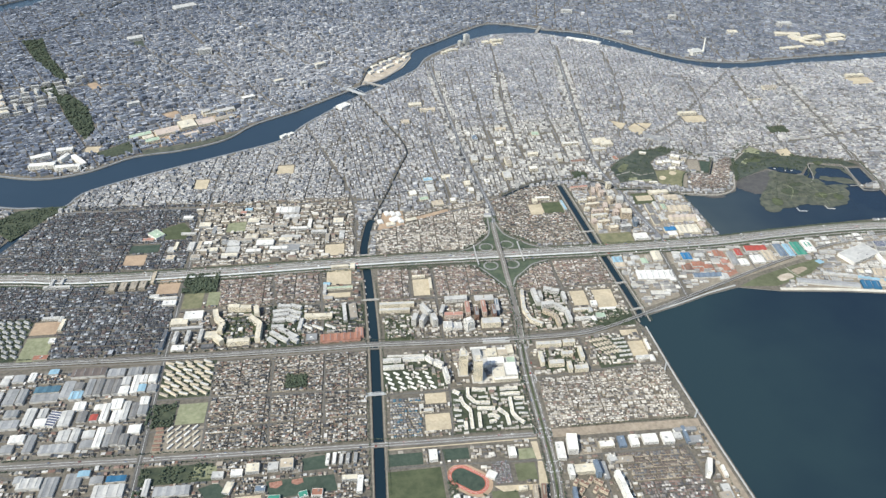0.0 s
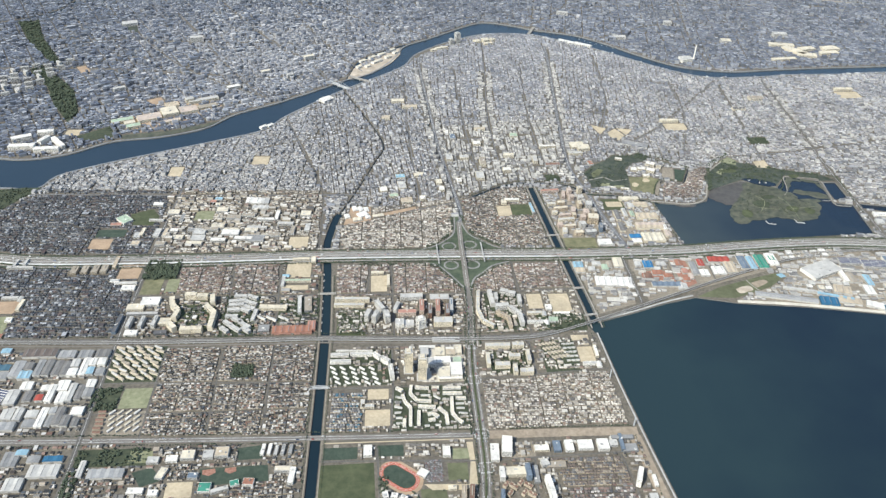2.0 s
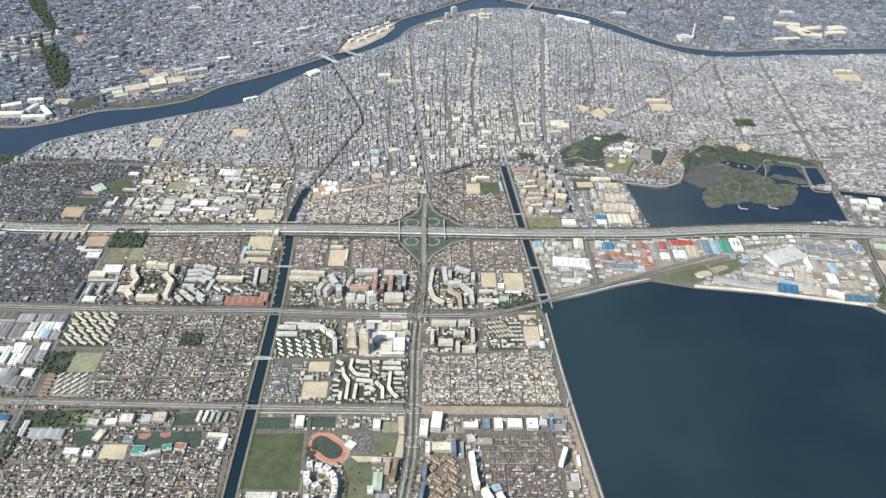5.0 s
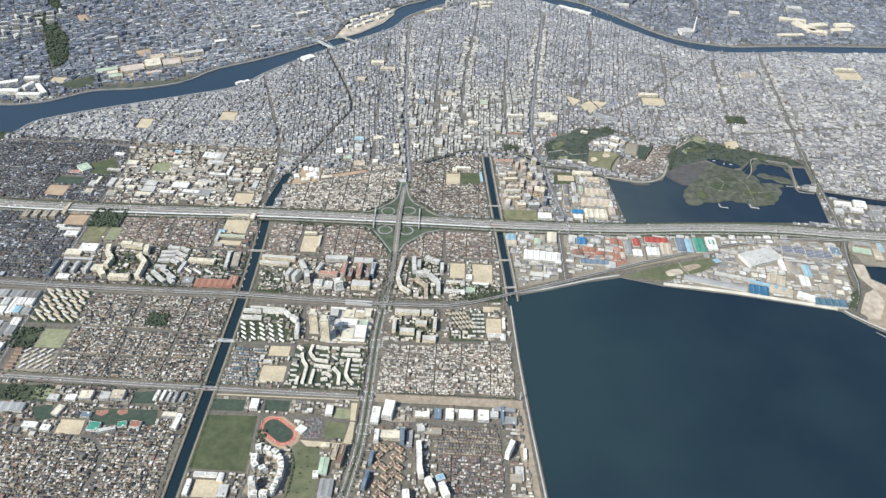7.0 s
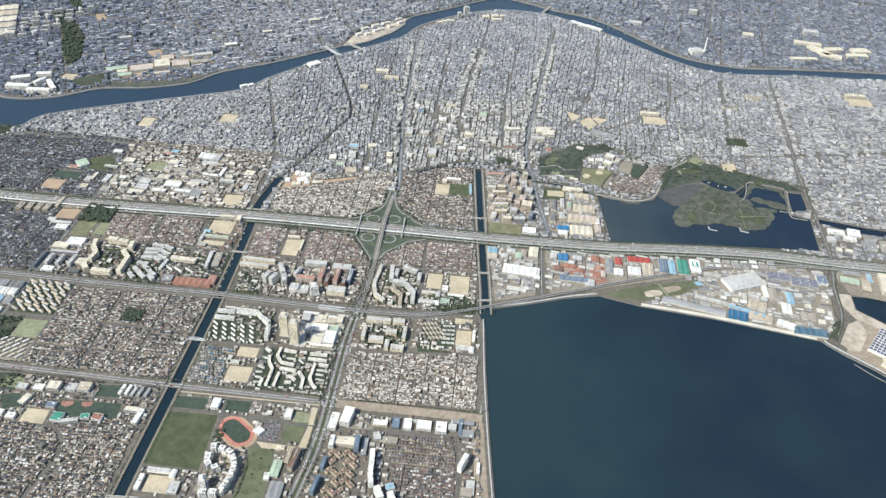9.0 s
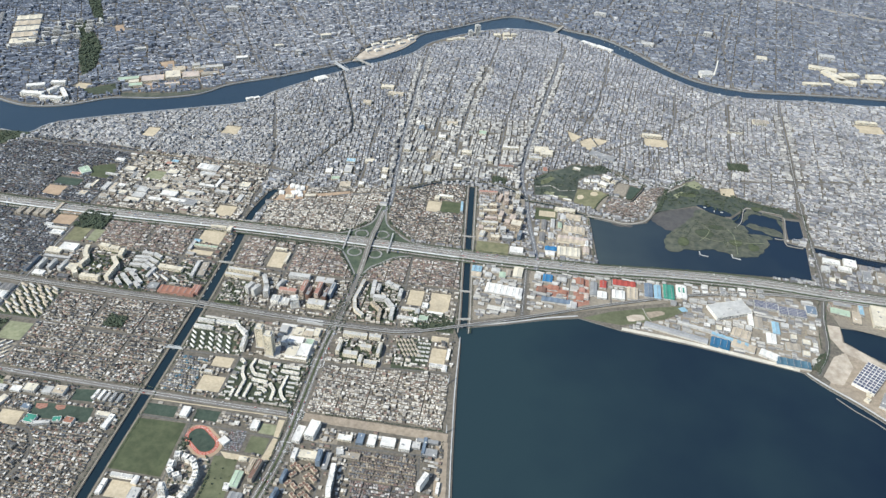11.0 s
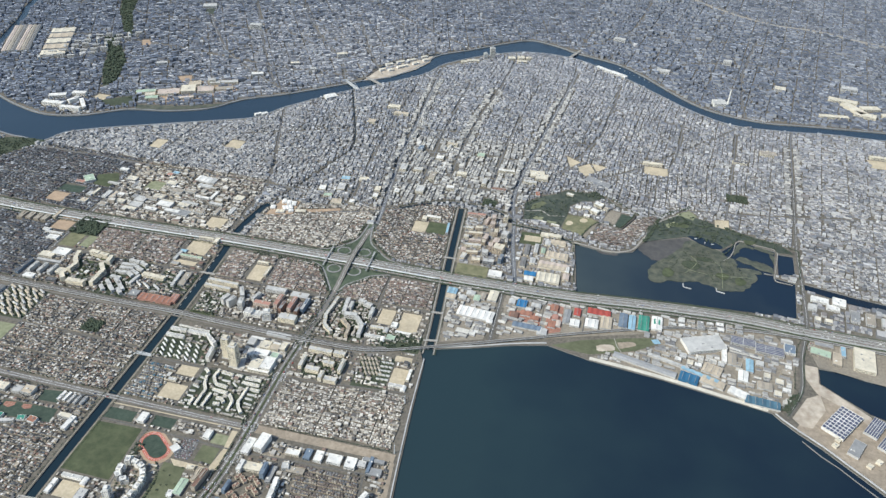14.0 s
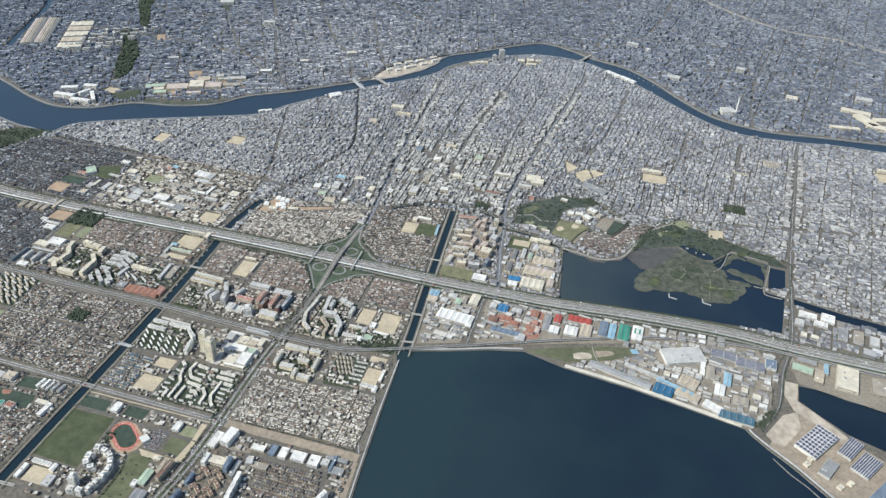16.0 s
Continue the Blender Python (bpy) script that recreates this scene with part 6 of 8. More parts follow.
for x, y, a, b, c, t in ((474, 139, 14, 9, "cream", -8), (490, 139, 20, 7, "cream", -8), (496, 120, 24, 10, "beige", -6), (480, 116, 9, 12, "pale", -6), (449, 90, 7, 28, "dusty", -3), (463, 96, 6, 24, "pale", -3), (474, 92, 6, 14, "mint", -3), (496, 84, 34, 15, "beige", -5), (493, 60, 46, 7, "pink", -5), (491, 52, 44, 8, "beige", -5),
                         (486, 24, 34, 22, "cream", -3), (459, 28, 18, 10, "blue", -3), (458, 16, 14, 10, "white", -3), (512, 32, 9, 14, "pink", -3), (446, 56, 8, 24, "dusty", -3), (460, 62, 8, 14, "pale", -3), (513, 50, 6, 14, "white", -3)):
    warehouse(x, y, a, b, 3.4, t, c, "cream")
for x, y, a, b, h, t in ((523, 235, 10, 10, 4, -6), (537, 236, 13, 8, 4, -6), (558, 251, 15, 10, 5, -30), (551, 228, 14, 10, 5, -30), (538, 212, 10, 8, 3.4, -6), (570, 240, 8, 8, 4, -30), (508, 276, 12, 6, 3, -20), (466, 178, 14, 4, 2.4, -12), (488, 172, 14, 4, 2.4, -12)):
    hall(x, y, a, b, h, t, "white" if a > 9 else "tan", "cream", "", 0, "school_block", "school")
hall(290, 148, 24, 6, 4, -3, "white", "cream", "cream school block with a flat roof", 0, "school_block", "school"), hall(276, 142, 8, 10, 4, -3, "cream", "cream", "cream school gym with a flat roof", 0, "school_gym", "gym"), hall(318, 122, 4, 30, 3, 2, "sky", "pale")
warehouse(48, 122, 16, 12, 3, 30, "white", "white", 3), warehouse(40, 108, 14, 8, 3, 10, "cream"), hall(72, 116, 18, 8, 3, 12, "cream", "tan")
# factories and schools north-west of the canal crossing
for k, (x, y, a, b) in enumerate(((-130, 176, 12, 16), (-118, 174, 12, 16), (-106, 172, 12, 16), (-112, 154, 26, 8), (-170, 150, 18, 12), (-184, 168, 18, 8), (-150, 128, 22, 10), (-128, 132, 20, 8), (-100, 118, 28, 6), (-84, 128, 6, 26), (-70, 104, 24, 6), (-112, 96, 30, 6), (-150, 92, 22, 8), (-172, 104, 18, 10), (-58, 84, 6, 20), (-90, 74, 30, 6), (-130, 68, 26, 8), (-166, 66, 22, 8), (-196, 90, 18, 14), (-36, 90, 8, 20), (-200, 60, 24, 8), (-40, 130, 16, 14))):
    (warehouse if k < 4 else hall)(x, y, a, b, 3.4, -6, ("white", "pale", "cream", "tan")[(k // 2) % 4], "pale")
warehouse(462, -64, 16, 10, 2.5, -5, "rust"), warehouse(474, -72, 12, 8, 2.5, -5, "rust"), warehouse(446, -70, 10, 12, 2.5, -5, "brown"), warehouse(500, -44, 10, 14, 3, -5, "rust"), warehouse(502, -64, 8, 10, 3, -5, "coral"), warehouse(498, -82, 10, 8, 2.5, -5, "rust"), warehouse(507, -76, 6, 12, 3, -5, "pink")
hall(-180, 185, 12, 8, 3, -6, "sky", "pale")
apartment(-266, 128, 22, 4, 3, -6, "pale"), hall(-280, 96, 5, 20, 3, -6, "cream", "cream")

# larger pale blocks of the inner city, and works by the canal
for k, (x, y, a, b, h, t, c) in enumerate(((115, 208, 13, 22, 3.4, 4, "pale"), (114, 238, 16, 12, 3.4, 4, "sky"), (146, 242, 16, 11, 3.6, 4, "cream"), (120, 160, 18, 14, 2.6, 6, "beige"), (84, 197, 12, 14, 3.2, 6, "white"), (178, 214, 10, 14, 4, 0, "cream"), (180, 190, 9, 12, 5, 0, "white"),
                                        (100, 176, 14, 9, 3, 6, "mint"), (146, 164, 9, 10, 4, 3, "white"), (212, 214, 9, 12, 5, 0, "white"), (446, 332, 26, 20, 4.5, 4, "cream"), (390, 330, 30, 6, 5, 2, "white"), (555, 329, 48, 17, 3.5, -28, "grey"), (384, 262, 26, 9, 4, -2, "brown"), (452, 262, 8, 14, 4, 6, "rust"),
                                        (232, 300, 16, 10, 4, 0, "pale"), (262, 352, 14, 12, 4, 0, "white"), (312, 300, 18, 8, 5, -2, "cream"), (336, 380, 14, 14, 4, -2, "mint"), (276, 410, 20, 8, 5, 0, "beige"), (356, 280, 8, 20, 6, -2, "pale"), (220, 380, 10, 18, 5, 0, "slate"), (300, 248, 14, 10, 5, 0, "white"))):
    hall(x, y, a, b, h, t, c, "pale" if c in ("grey", "slate", "brown", "rust") else "cream")
for x, y, a, b in ((36, 140, 7, 12), (45, 138, 7, 12), (54, 136, 7, 12), (56, 114, 8, 7), (24, 118, 8, 10)):
    warehouse(x, y, a, b, 2.6, 12, "white", "white", 1)
# school and works beside the western ball fields
hall(-314, 132, 16, 22, 4, 42, "mint", "white", "white school hall with a pale green roof"), hall(-324, 120, 16, 7, 3, -6, "coral", "pink", "low school building with a coral roof"), hall(-188, 172, 10, 16, 3.4, -6, "coral", "pink", "workshop with a coral-red roof")
for k, (x, y, a, b) in enumerate(((-258, 92, 9, 22), (-246, 92, 6, 20), (-234, 96, 12, 8), (-226, 78, 16, 10), (-204, 96, 20, 8), (-180, 96, 22, 7), (-196, 74, 20, 14), (-166, 104, 10, 14), (-150, 84, 26, 14), (-120, 90, 20, 8), (-112, 66, 26, 16), (-248, 62, 14, 9), (-286, 88, 10, 12), (-284, 66, 12, 10), (-272, 174, 16, 8), (-244, 150, 18, 12), (-228, 132, 6, 20), (-84, 74, 12, 10))):
    hall(x, y, a, b, 2.8 + k % 3 * 0.5, -6, ("pale", "beige", "white", "cream", "grey", "tan")[k % 6], "pale")

# far bank landmarks
for x, y, a, b, h, t, c in ((-425, 1306, 60, 30, 8, 26, "pale"), (-376, 1410, 70, 24, 10, 26, "cream"), (-512, 1056, 36, 22, 8, 20, "pale"), (-329, 930, 30, 14, 12, 10, "pale"), (-60, 800, 24, 12, 9, 26, "cream"), (-150, 720, 20, 10, 7, 26, "cream"), (-210, 640, 26, 12, 6, 26, "white"), (-96, 690, 14, 10, 10, 20, "pale"),
                            (-440, 640, 24, 10, 8, 26, "pale"), (700, 900, 30, 16, 8, -14, "pale"), (960, 860, 24, 20, 8, -10, "cream"), (1120, 900, 34, 18, 9, -10, "pale"), (860, 1000, 20, 14, 10, -14, "pale"), (600, 1090, 30, 12, 10, -14, "pale")):
    hall(x, y, a, b, h, t, c, "pale")
chimney = thing("incinerator_chimney", "very tall slim white incinerator chimney by the river", "chimney", 829, 739)
v = [(r * math.cos(radians(a)), r * math.sin(radians(a)), z) for r, z in ((2.4, 0), (1.7, 20), (1.4, 41)) for a in range(0, 360, 30)]
part("shaft", mesh_of("shaft", v, [(12 * k + i, 12 * k + (i + 1) % 12, 12 * k + 12 + (i + 1) % 12, 12 * k + 12 + i) for k in range(2) for i in range(12)] + [tuple(range(24, 36))], paint("white", "wall")), chimney)
part("rim", boxes("rim", [(0, 0, 40.6, 3.4, 3.4, 0.5)], paint("grey", "wall")), chimney)
hall(812, 742, 28, 22, 9, 8, "pale", "white", "white incinerator hall beside a chimney")
tower(292, 888, 12, 10, 26, 20, "pale", "tall pale grey tower block on the river bend"), tower(276, 880, 9, 9, 14, 20, "pale", "pale grey office tower on the river bend")
for x, y, a, b, h in ((340, 890, 16, 14, 6), (362, 896, 16, 16, 7), (380, 900, 12, 10, 6), (366, 876, 22, 10, 5), (250, 850, 30, 8, 5), (230, 838, 14, 8, 5)):
    hall(x, y, a, b, h, 15, "cream", "cream")
for x, y, a, b, t in ((-548, 387, 44, 11, 0), (-502, 374, 42, 10, 2), (-524, 443, 28, 11, 10), (-489, 398, 8, 46, 38), (-560, 422, 34, 12, 24), (-518, 412, 9, 24, -25)):
    apartment(x, y, a, b, 8, t, "white", "white", "large white apartment block on the river bank", group="white blocks on the river bank")
patch("school_yard", rect(-492, 436, -466, 460), SAND, "tan school yard on the river bank", "field", 0.05)
patch("works_yard", [(-414, 480), (-386, 508), (-329, 590), (-250, 600), (-222, 552), (-300, 462), (-365, 438)], CLAY, "pale pinkish paved yard of a works on the river bank", "yard", 0.05, False)
for x, y, a, b, h, c in ((-352, 498, 44, 26, 6, "pink"), (-318, 520, 30, 34, 8, "cream"), (-284, 530, 34, 26, 6, "pink"), (-262, 576, 60, 12, 6, "pale"), (-250, 548, 36, 14, 4, "tan"), (-306, 482, 30, 9, 5, "pink"), (-320, 556, 26, 20, 5, "beige"), (-384, 478, 20, 14, 5, "cream"), (-288, 572, 16, 12, 10, "pale"), (-374, 464, 26, 14, 5, "mint"), (-400, 490, 40, 14, 5, "mint")):
    hall(x, y, a, b, h, 22, c, "cream")
for k in range(6):
    warehouse(-836 + (k - 2.5) * 9.4, 703 + (k - 2.5) * 4.2, 8.6, 178, 6, 25, ("pink", "tan", "dusty")[k % 3], "pale", 1, "", "long ribbed factory sheds")
for k in range(5):
    warehouse(-741 - (k - 2) * 15.5, 706 + (k - 2) * 35, 54, 29, 6, 25, ("cream", "beige")[k % 2], "pale", 3, "", "pale factory halls")
for x, y, a, b, t in ((1050, 735, 60, 12, 4), (1120, 760, 44, 20, -20), (1104, 790, 20, 60, 30), (1140, 800, 40, 18, 12), (1180, 770, 50, 16, 6), (1090, 830, 60, 16, -14), (1200, 800, 40, 24, 8)):
    hall(x, y, a, b, 6, t, "cream", "cream", "large cream institutional building by the river")
for x, y, a in ((62, 778, 18), (84, 800, 20), (106, 818, 20), (132, 846, 16), (52, 742, 12), (98, 778, 16), (120, 800, 16), (72, 746, 12), (138, 828, 12), (88, 768, 12)):
    hall(x, y, a, 9, 4, 40, "cream", "white", "pale shed on the river island")
for x, y, a, b, h in ((-16, 566, 26, 18, 5), (-132, 446, 14, 8, 4), (-120, 452, 12, 8, 4), (560, 882, 40, 12, 4), (596, 858, 44, 12, 4)):
    hall(x, y, a, b, h, 40 if x < 100 else -38, "white", "white")
for x, y, a, b, c in ((455, 322, 22, 18, "cream"), (435, 300, 24, 8, "pale"), (655, 424, 36, 8, "cream"), (880, 520, 30, 16, "tan"), (820, 470, 26, 10, "dark"), (1096, 556, 40, 8, "cream"), (250, 230, 14, 22, "pale"), (262, 280, 10, 26, "tan"), (205, 300, 12, 22, "pale"), (100, 470, 16, 14, "beige"), (150, 520, 30, 10, "beige"), (128, 550, 26, 12, "cream")):
    hall(x, y, a, b, 5, -2, c, "cream")

# pylons on the seawall
for x, y in ((334, -262), (339, -338)):
    root = thing("power_pylon", "slim white steel pole on the seawall", "pylon", x, y, 0, "pylons on the seawall")
    part("mast", mesh_of("mast", [(s * r, q * r, z) for r, z in ((0.7, -0.1), (0.2, 13)) for s, q in ((-1, -1), (1, -1), (1, 1), (-1, 1))], [(0, 1, 5, 4), (1, 2, 6, 5), (2, 3, 7, 6), (3, 0, 4, 7), (4, 5, 6, 7)], STEEL), root)
    for z in (8.5, 10.5, 12.2):
        part("cross_arm", boxes("cross_arm", [(0, 0, z, 0.25, 3.6, 0.25)], STEEL), root)

# housing estate of slabs on the north bank, and mid-rise blocks scattered through the far city
for k in range(30):
    x, y = -722 + (k % 6) * 21 + (k // 6) * 9, 600 + (k // 6) * 38 + (k % 6) * 9
    apartment(x, y, 16, 5, 8 + k % 3 * 2, 18 if k % 4 else -50, "pale", "pale", "tall pale apartment slab of a distant estate", group="distant estate slabs")

# ---- trees ----
ICO = np.array([(0, 0, 1), *[(0.894 * math.cos(radians(72 * k)), 0.894 * math.sin(radians(72 * k)), 0.447) for k in range(5)], *[(0.894 * math.cos(radians(72 * k + 36)), 0.894 * math.sin(radians(72 * k + 36)), -0.447) for k in range(5)], (0, 0, -1)])
ICO_F = np.array([(0, 1 + k, 1 + (k + 1) % 5) for k in range(5)] + [(1 + k, 6 + k, 1 + (k + 1) % 5) for k in range(5)] + [(1 + (k + 1) % 5, 6 + k, 6 + (k + 1) % 5) for k in range(5)] + [(6 + k, 11, 6 + (k + 1) % 5) for k in range(5)])


def fast_mesh(name, verts, faces, mats, which=None):
    """A mesh from arrays; all faces have the same number of corners."""
    me = bpy.data.meshes.new(name)
    n, k = faces.shape
    me.vertices.add(len(verts)), me.loops.add(n * k), me.polygons.add(n)
    me.vertices.foreach_set("co", verts.astype(np.float32).ravel())
    me.loops.foreach_set("vertex_index", faces.astype(np.int32).ravel())
    me.polygons.foreach_set("loop_start", np.arange(0, n * k, k, dtype=np.int32))
    for m in mats:
        me.materials.append(m)
    if which is not None:
        me.polygons.foreach_set("material_index", which.astype(np.int32))
    me.update(calc_edges=True)
    me.shade_flat()
    return me


def trees(name, label, px, py, size=(0.9, 1.9), z0=0.0, lumps=3):
    """Many small trees: a thin trunk and three uneven leaf clumps each."""
    n = len(px)
    if not n:
        return
    s = rng.uniform(*size, n)
    V, F, W = [], [], []
    base = 0
    for k in range(lumps):
        ang, off = rng.uniform(0, 6.28, n), s * rng.uniform(0.15, 0.5, n)
        c = np.c_[px + off * np.cos(ang), py + off * np.sin(ang), z0 + s * rng.uniform(0.8, 1.5, n)]
        r = s * rng.uniform(0.5, 0.85, n)
        v = c[:, None, :] + ICO[None] * r[:, None, None] * rng.uniform(0.65, 1.25, (n, 12, 1)) * np.array([1, 1, 0.85])
        V.append(v.reshape(-1, 3))
        F.append((ICO_F[None] + (base + np.arange(n) * 12)[:, None, None]).reshape(-1, 3))
        W.append(np.zeros(n * 20))
        base += n * 12
    tri = np.array([(math.cos(a), math.sin(a)) for a in (0, 2.1, 4.2)])
    bottom = np.c_[(px[:, None] + 0.12 * tri[:, 0]).ravel(), (py[:, None] + 0.12 * tri[:, 1]).ravel(), np.full(n * 3, z0 - 0.1)]
    top = np.c_[np.repeat(px, 3), np.repeat(py, 3), np.repeat(z0 + s, 3)]
    V += [bottom, top]
    i = np.arange(n) * 3
    for a, b in ((0, 1), (1, 2), (2, 0)):
        F.append(np.c_[base + i + a, base + i + b, base + n * 3 + i])
        W.append(np.ones(n))
    me = fast_mesh(name, np.concatenate(V), np.concatenate(F), [LEAF, BARK], np.concatenate(W))
    tagged(new(name, me), label, "trees", "", "stuff")


def scatter(poly, spacing):
    xs, ys = [p[0] for p in poly], [p[1] for p in poly]
    X, Y = np.meshgrid(np.arange(min(xs), max(xs), spacing), np.arange(min(ys), max(ys), spacing))
    X, Y = (X + rng.uniform(-0.5, 0.5, X.shape) * spacing).ravel(), (Y + rng.uniform(-0.5, 0.5, Y.shape) * spacing).ravel()
    ok = inside(X, Y, poly)
    return X[ok], Y[ok]


def grove(poly, spacing, label, size=(0.9, 1.9), z0=0.0, thin=0.0):
    x, y = scatter(poly, spacing)
    gap = np.array([noise.noise((a * 0.055, b * 0.055, 2.1)) + 0.5 * noise.noise((a * 0.17, b * 0.17, 5.3)) for a, b in zip(x, y)])
    keep = (rng.random(len(x)) >= thin) & (gap > -0.28)
    trees("grove", label, x[keep], y[keep], size, z0)


def tree_row(line, offset, spacing, label, size=(0.8, 1.5), jitter=0.6, name="tree_row"):
    ln = smooth_line(line, spacing)
    P, _ = sides(ln, 0.0, offset)
    P = P + rng.uniform(-jitter, jitter, P.shape)
    trees(name, label, P[:, 0], P[:, 1], size, 0.0, 2)


grove(rect(-256, -24, -210, 20), 1.9, "dark green park trees beside the expressway", (1.1, 2.2), 0, 0.1)
grove(rect(-113, -225, -88, -204), 1.8, "dark green park trees among houses", (1.0, 2.0))
grove(rect(-264, -265, -234, -230), 2.0, "dark green park trees round a clearing", (1.0, 2.0), 0, 0.45)
grove(rect(-258, -345, -184, -322), 2.6, "park trees along the main road", (0.9, 1.8), 0, 0.35)
grove(rect(-262, -400, -250, -350), 2.0, "dark trees beside a road", (1.0, 2.0))
grove([(632, 165), (640, 205), (700, 262), (760, 232), (850, 196), (866, 176), (840, 180), (790, 204), (752, 172), (700, 196), (660, 178)], 2.6, "dense dark trees on the bank of the reserve", (1.0, 2.1), 0, 0.8)
for off in (-1.6, 1.6):
    tree_row([(630, 158), (641, 180), (658, 233), (673, 252), (714, 283)], off, 1.7, "dark belt of trees along a stream beside the reserve", (0.9, 1.8), 0.9)
grove([(645, 100), (690, 80), (750, 70), (790, 96), (760, 142), (710, 170), (680, 138)], 3.2, "low dark green bushes on the marsh", (0.4, 1.2), -0.8, 0.5)
grove([(435, 182), (433, 232), (459, 260), (483, 274), (502, 290), (530, 262), (510, 243), (507, 214), (498, 174), (463, 183)], 3.0, "dark park trees round lawns beside the moat", (0.9, 1.8), 0.2, 0.8)
grove([(502, 292), (531, 289), (553, 298), (565, 283), (556, 269), (535, 279)], 2.6, "dark park trees north of a school", (0.9, 1.8), 0.2, 0.5)
tree_row([(765, 230), (795, 211), (828, 201), (854, 197), (872, 184)], 0, 1.8, "dark belt of trees on the edge of the reserve", (0.9, 1.7), 1.2)
tree_row([(872, 182), (866, 140), (860, 108)], 0, 1.8, "dark belt of trees beside a pond", (0.8, 1.5), 1.0)
tree_row([(696, 246), (716, 226), (745, 230)], 0, 1.7, "dark belt of trees on the edge of the reserve", (0.9, 1.8), 1.8)
tree_row([(766, 204), (776, 190), (768, 166), (756, 148)], -3, 1.7, "dark trees beside a dyke", (0.9, 1.6), 1.2)
grove([(197, 24), (206, 60), (236, 26)], 3.4, "shrubs of the interchange", (0.6, 1.2), 0, 0.5)
grove([(186, 24), (176, 56), (138, 28)], 3.4, "shrubs of the interchange", (0.6, 1.2), 0, 0.5)
grove([(181, -76), (168, -49), (152, -22), (136, -13), (120, -12), (120, -16), (148, -26), (164, -52), (177, -76)], 1.9, "dark trees round the interchange", (0.8, 1.5))
grove([(193, -76), (200, -58), (214, -44), (230, -30), (256, -22), (256, -26), (232, -34), (216, -48), (203, -60), (198, -76)], 1.9, "dark trees round the interchange", (0.8, 1.5))
grove([(200, 108), (207, 64), (226, 40), (248, 20), (252, 24), (229, 44), (211, 67), (204, 108)], 1.9, "dark trees round the interchange", (0.8, 1.5))
grove([(188, 108), (185, 63), (169, 46), (155, 32), (138, 24), (136, 28), (152, 36), (166, 50), (182, 66), (184, 108)], 1.9, "dark trees round the interchange", (0.8, 1.5))
grove([(60, -6), (134, -16), (134, -22), (20, -12), (20, -6)], 2.4, "dark hedge trees beside the expressway", (0.7, 1.5))
grove(rect(270, -172, 330, -142), 2.6, "dark trees by the railway bend", (0.9, 1.9), 0, 0.2)
grove(rect(12, -160, 46, -112), 2.6, "park trees beside the canal", (0.9, 1.8), 0, 0.35)
grove(rect(-182, -132, -158, -84), 2.8, "green court trees among flats", (0.8, 1.7), 0, 0.3)
grove(rect(-140, -146, -94, -70), 3.0, "trees between pale slabs", (0.7, 1.5), 0, 0.3)
grove(rect(-70, -128, -14, -84), 3.4, "trees beside halls and a canal", (0.8, 1.6), 0, 0.45)
grove(rect(196, -244, 240, -204), 3.0, "court trees among slabs", (0.8, 1.7), 0, 0.35)
grove(rect(54, -196, 76, -186), 2.2, "dark trees beside the railway", (0.9, 1.8))
grove(rect(78, -322, 166, -256), 3.8, "small trees among serpentine flats", (0.6, 1.2), 0, 0.45)
grove(rect(4, -250, 74, -194), 3.2, "small trees among slanting terraces", (0.6, 1.3), 0, 0.4)
grove(rect(206, -164, 250, -92), 3.0, "trees among bent slabs", (0.7, 1.5), 0, 0.4)
grove(rect(262, -245, 305, -192), 3.4, "small trees among terraces", (0.6, 1.2), 0, 0.4)
grove(rect(-256, -220, -198, -160), 3.4, "small garden trees among terraces", (0.6, 1.2), 0, 0.4)
grove(rect(-484, -128, -440, -48), 3.6, "small garden trees among terraces", (0.6, 1.3), 0, 0.4)
grove(rect(54, -404, 64, -384), 2.2, "dark shrubs beside the running track", (0.8, 1.6))
grove(rect(60, -456, 82, -418), 3.0, "court trees inside the ring of towers", (0.7, 1.4), 0, 0.4)
grove(rect(96, -470, 122, -402), 6.0, "scattered shrubs on a lawn", (0.6, 1.2), 0, 0.6)
grove(rect(362, 208, 386, 228), 2.4, "small dark wood", (1.0, 1.9)), grove(rect(780, 320, 815, 345), 2.8, "small dark wood", (1.0, 1.9))
grove([(-470, 244), (-545, 240), (-580, 200), (-530, 150), (-495, 205)], 3.6, "dark trees on the river point", (1.0, 2.0), 0, 0.3)
tree_row([(845, -20), (826, -71), (812, -136), (786, -182)], 5.0, 2.0, "dark trees beside the factory road", (0.7, 1.4)), tree_row([(845, -20), (826, -71), (812, -136)], -5.0, 2.6, "dark trees beside the factory road", (0.7, 1.3))
grove([(812, -140), (806, -160), (790, -180), (782, -176), (800, -150)], 2.2, "dark trees beside the factory road", (0.9, 1.7))
grove([(-656, 763), (-633, 785), (-530, 640), (-495, 540), (-500, 490), (-550, 575), (-590, 667)], 3.4, "dark belt of trees along an old channel", (1.6, 3.0), 0, 0.1)
grove([(-790, 1090), (-744, 1098), (-690, 963), (-598, 795), (-628, 810), (-716, 944)], 4.2, "dark belt of trees along an old channel", (1.6, 3.0), 0, 0.1)
grove([(-470, 470), (-380, 440), (-330, 452), (-400, 500)], 5.0, "trees behind the river bank", (1.2, 2.2), 0, 0.4)
for off in (-15.2, -16.8, 15.4, -8.2, 8.4):
    tree_row(EXPRESSWAY[2:14], off, 2.2, "dark hedge of trees beside the expressway", (0.6, 1.3), 0.8)
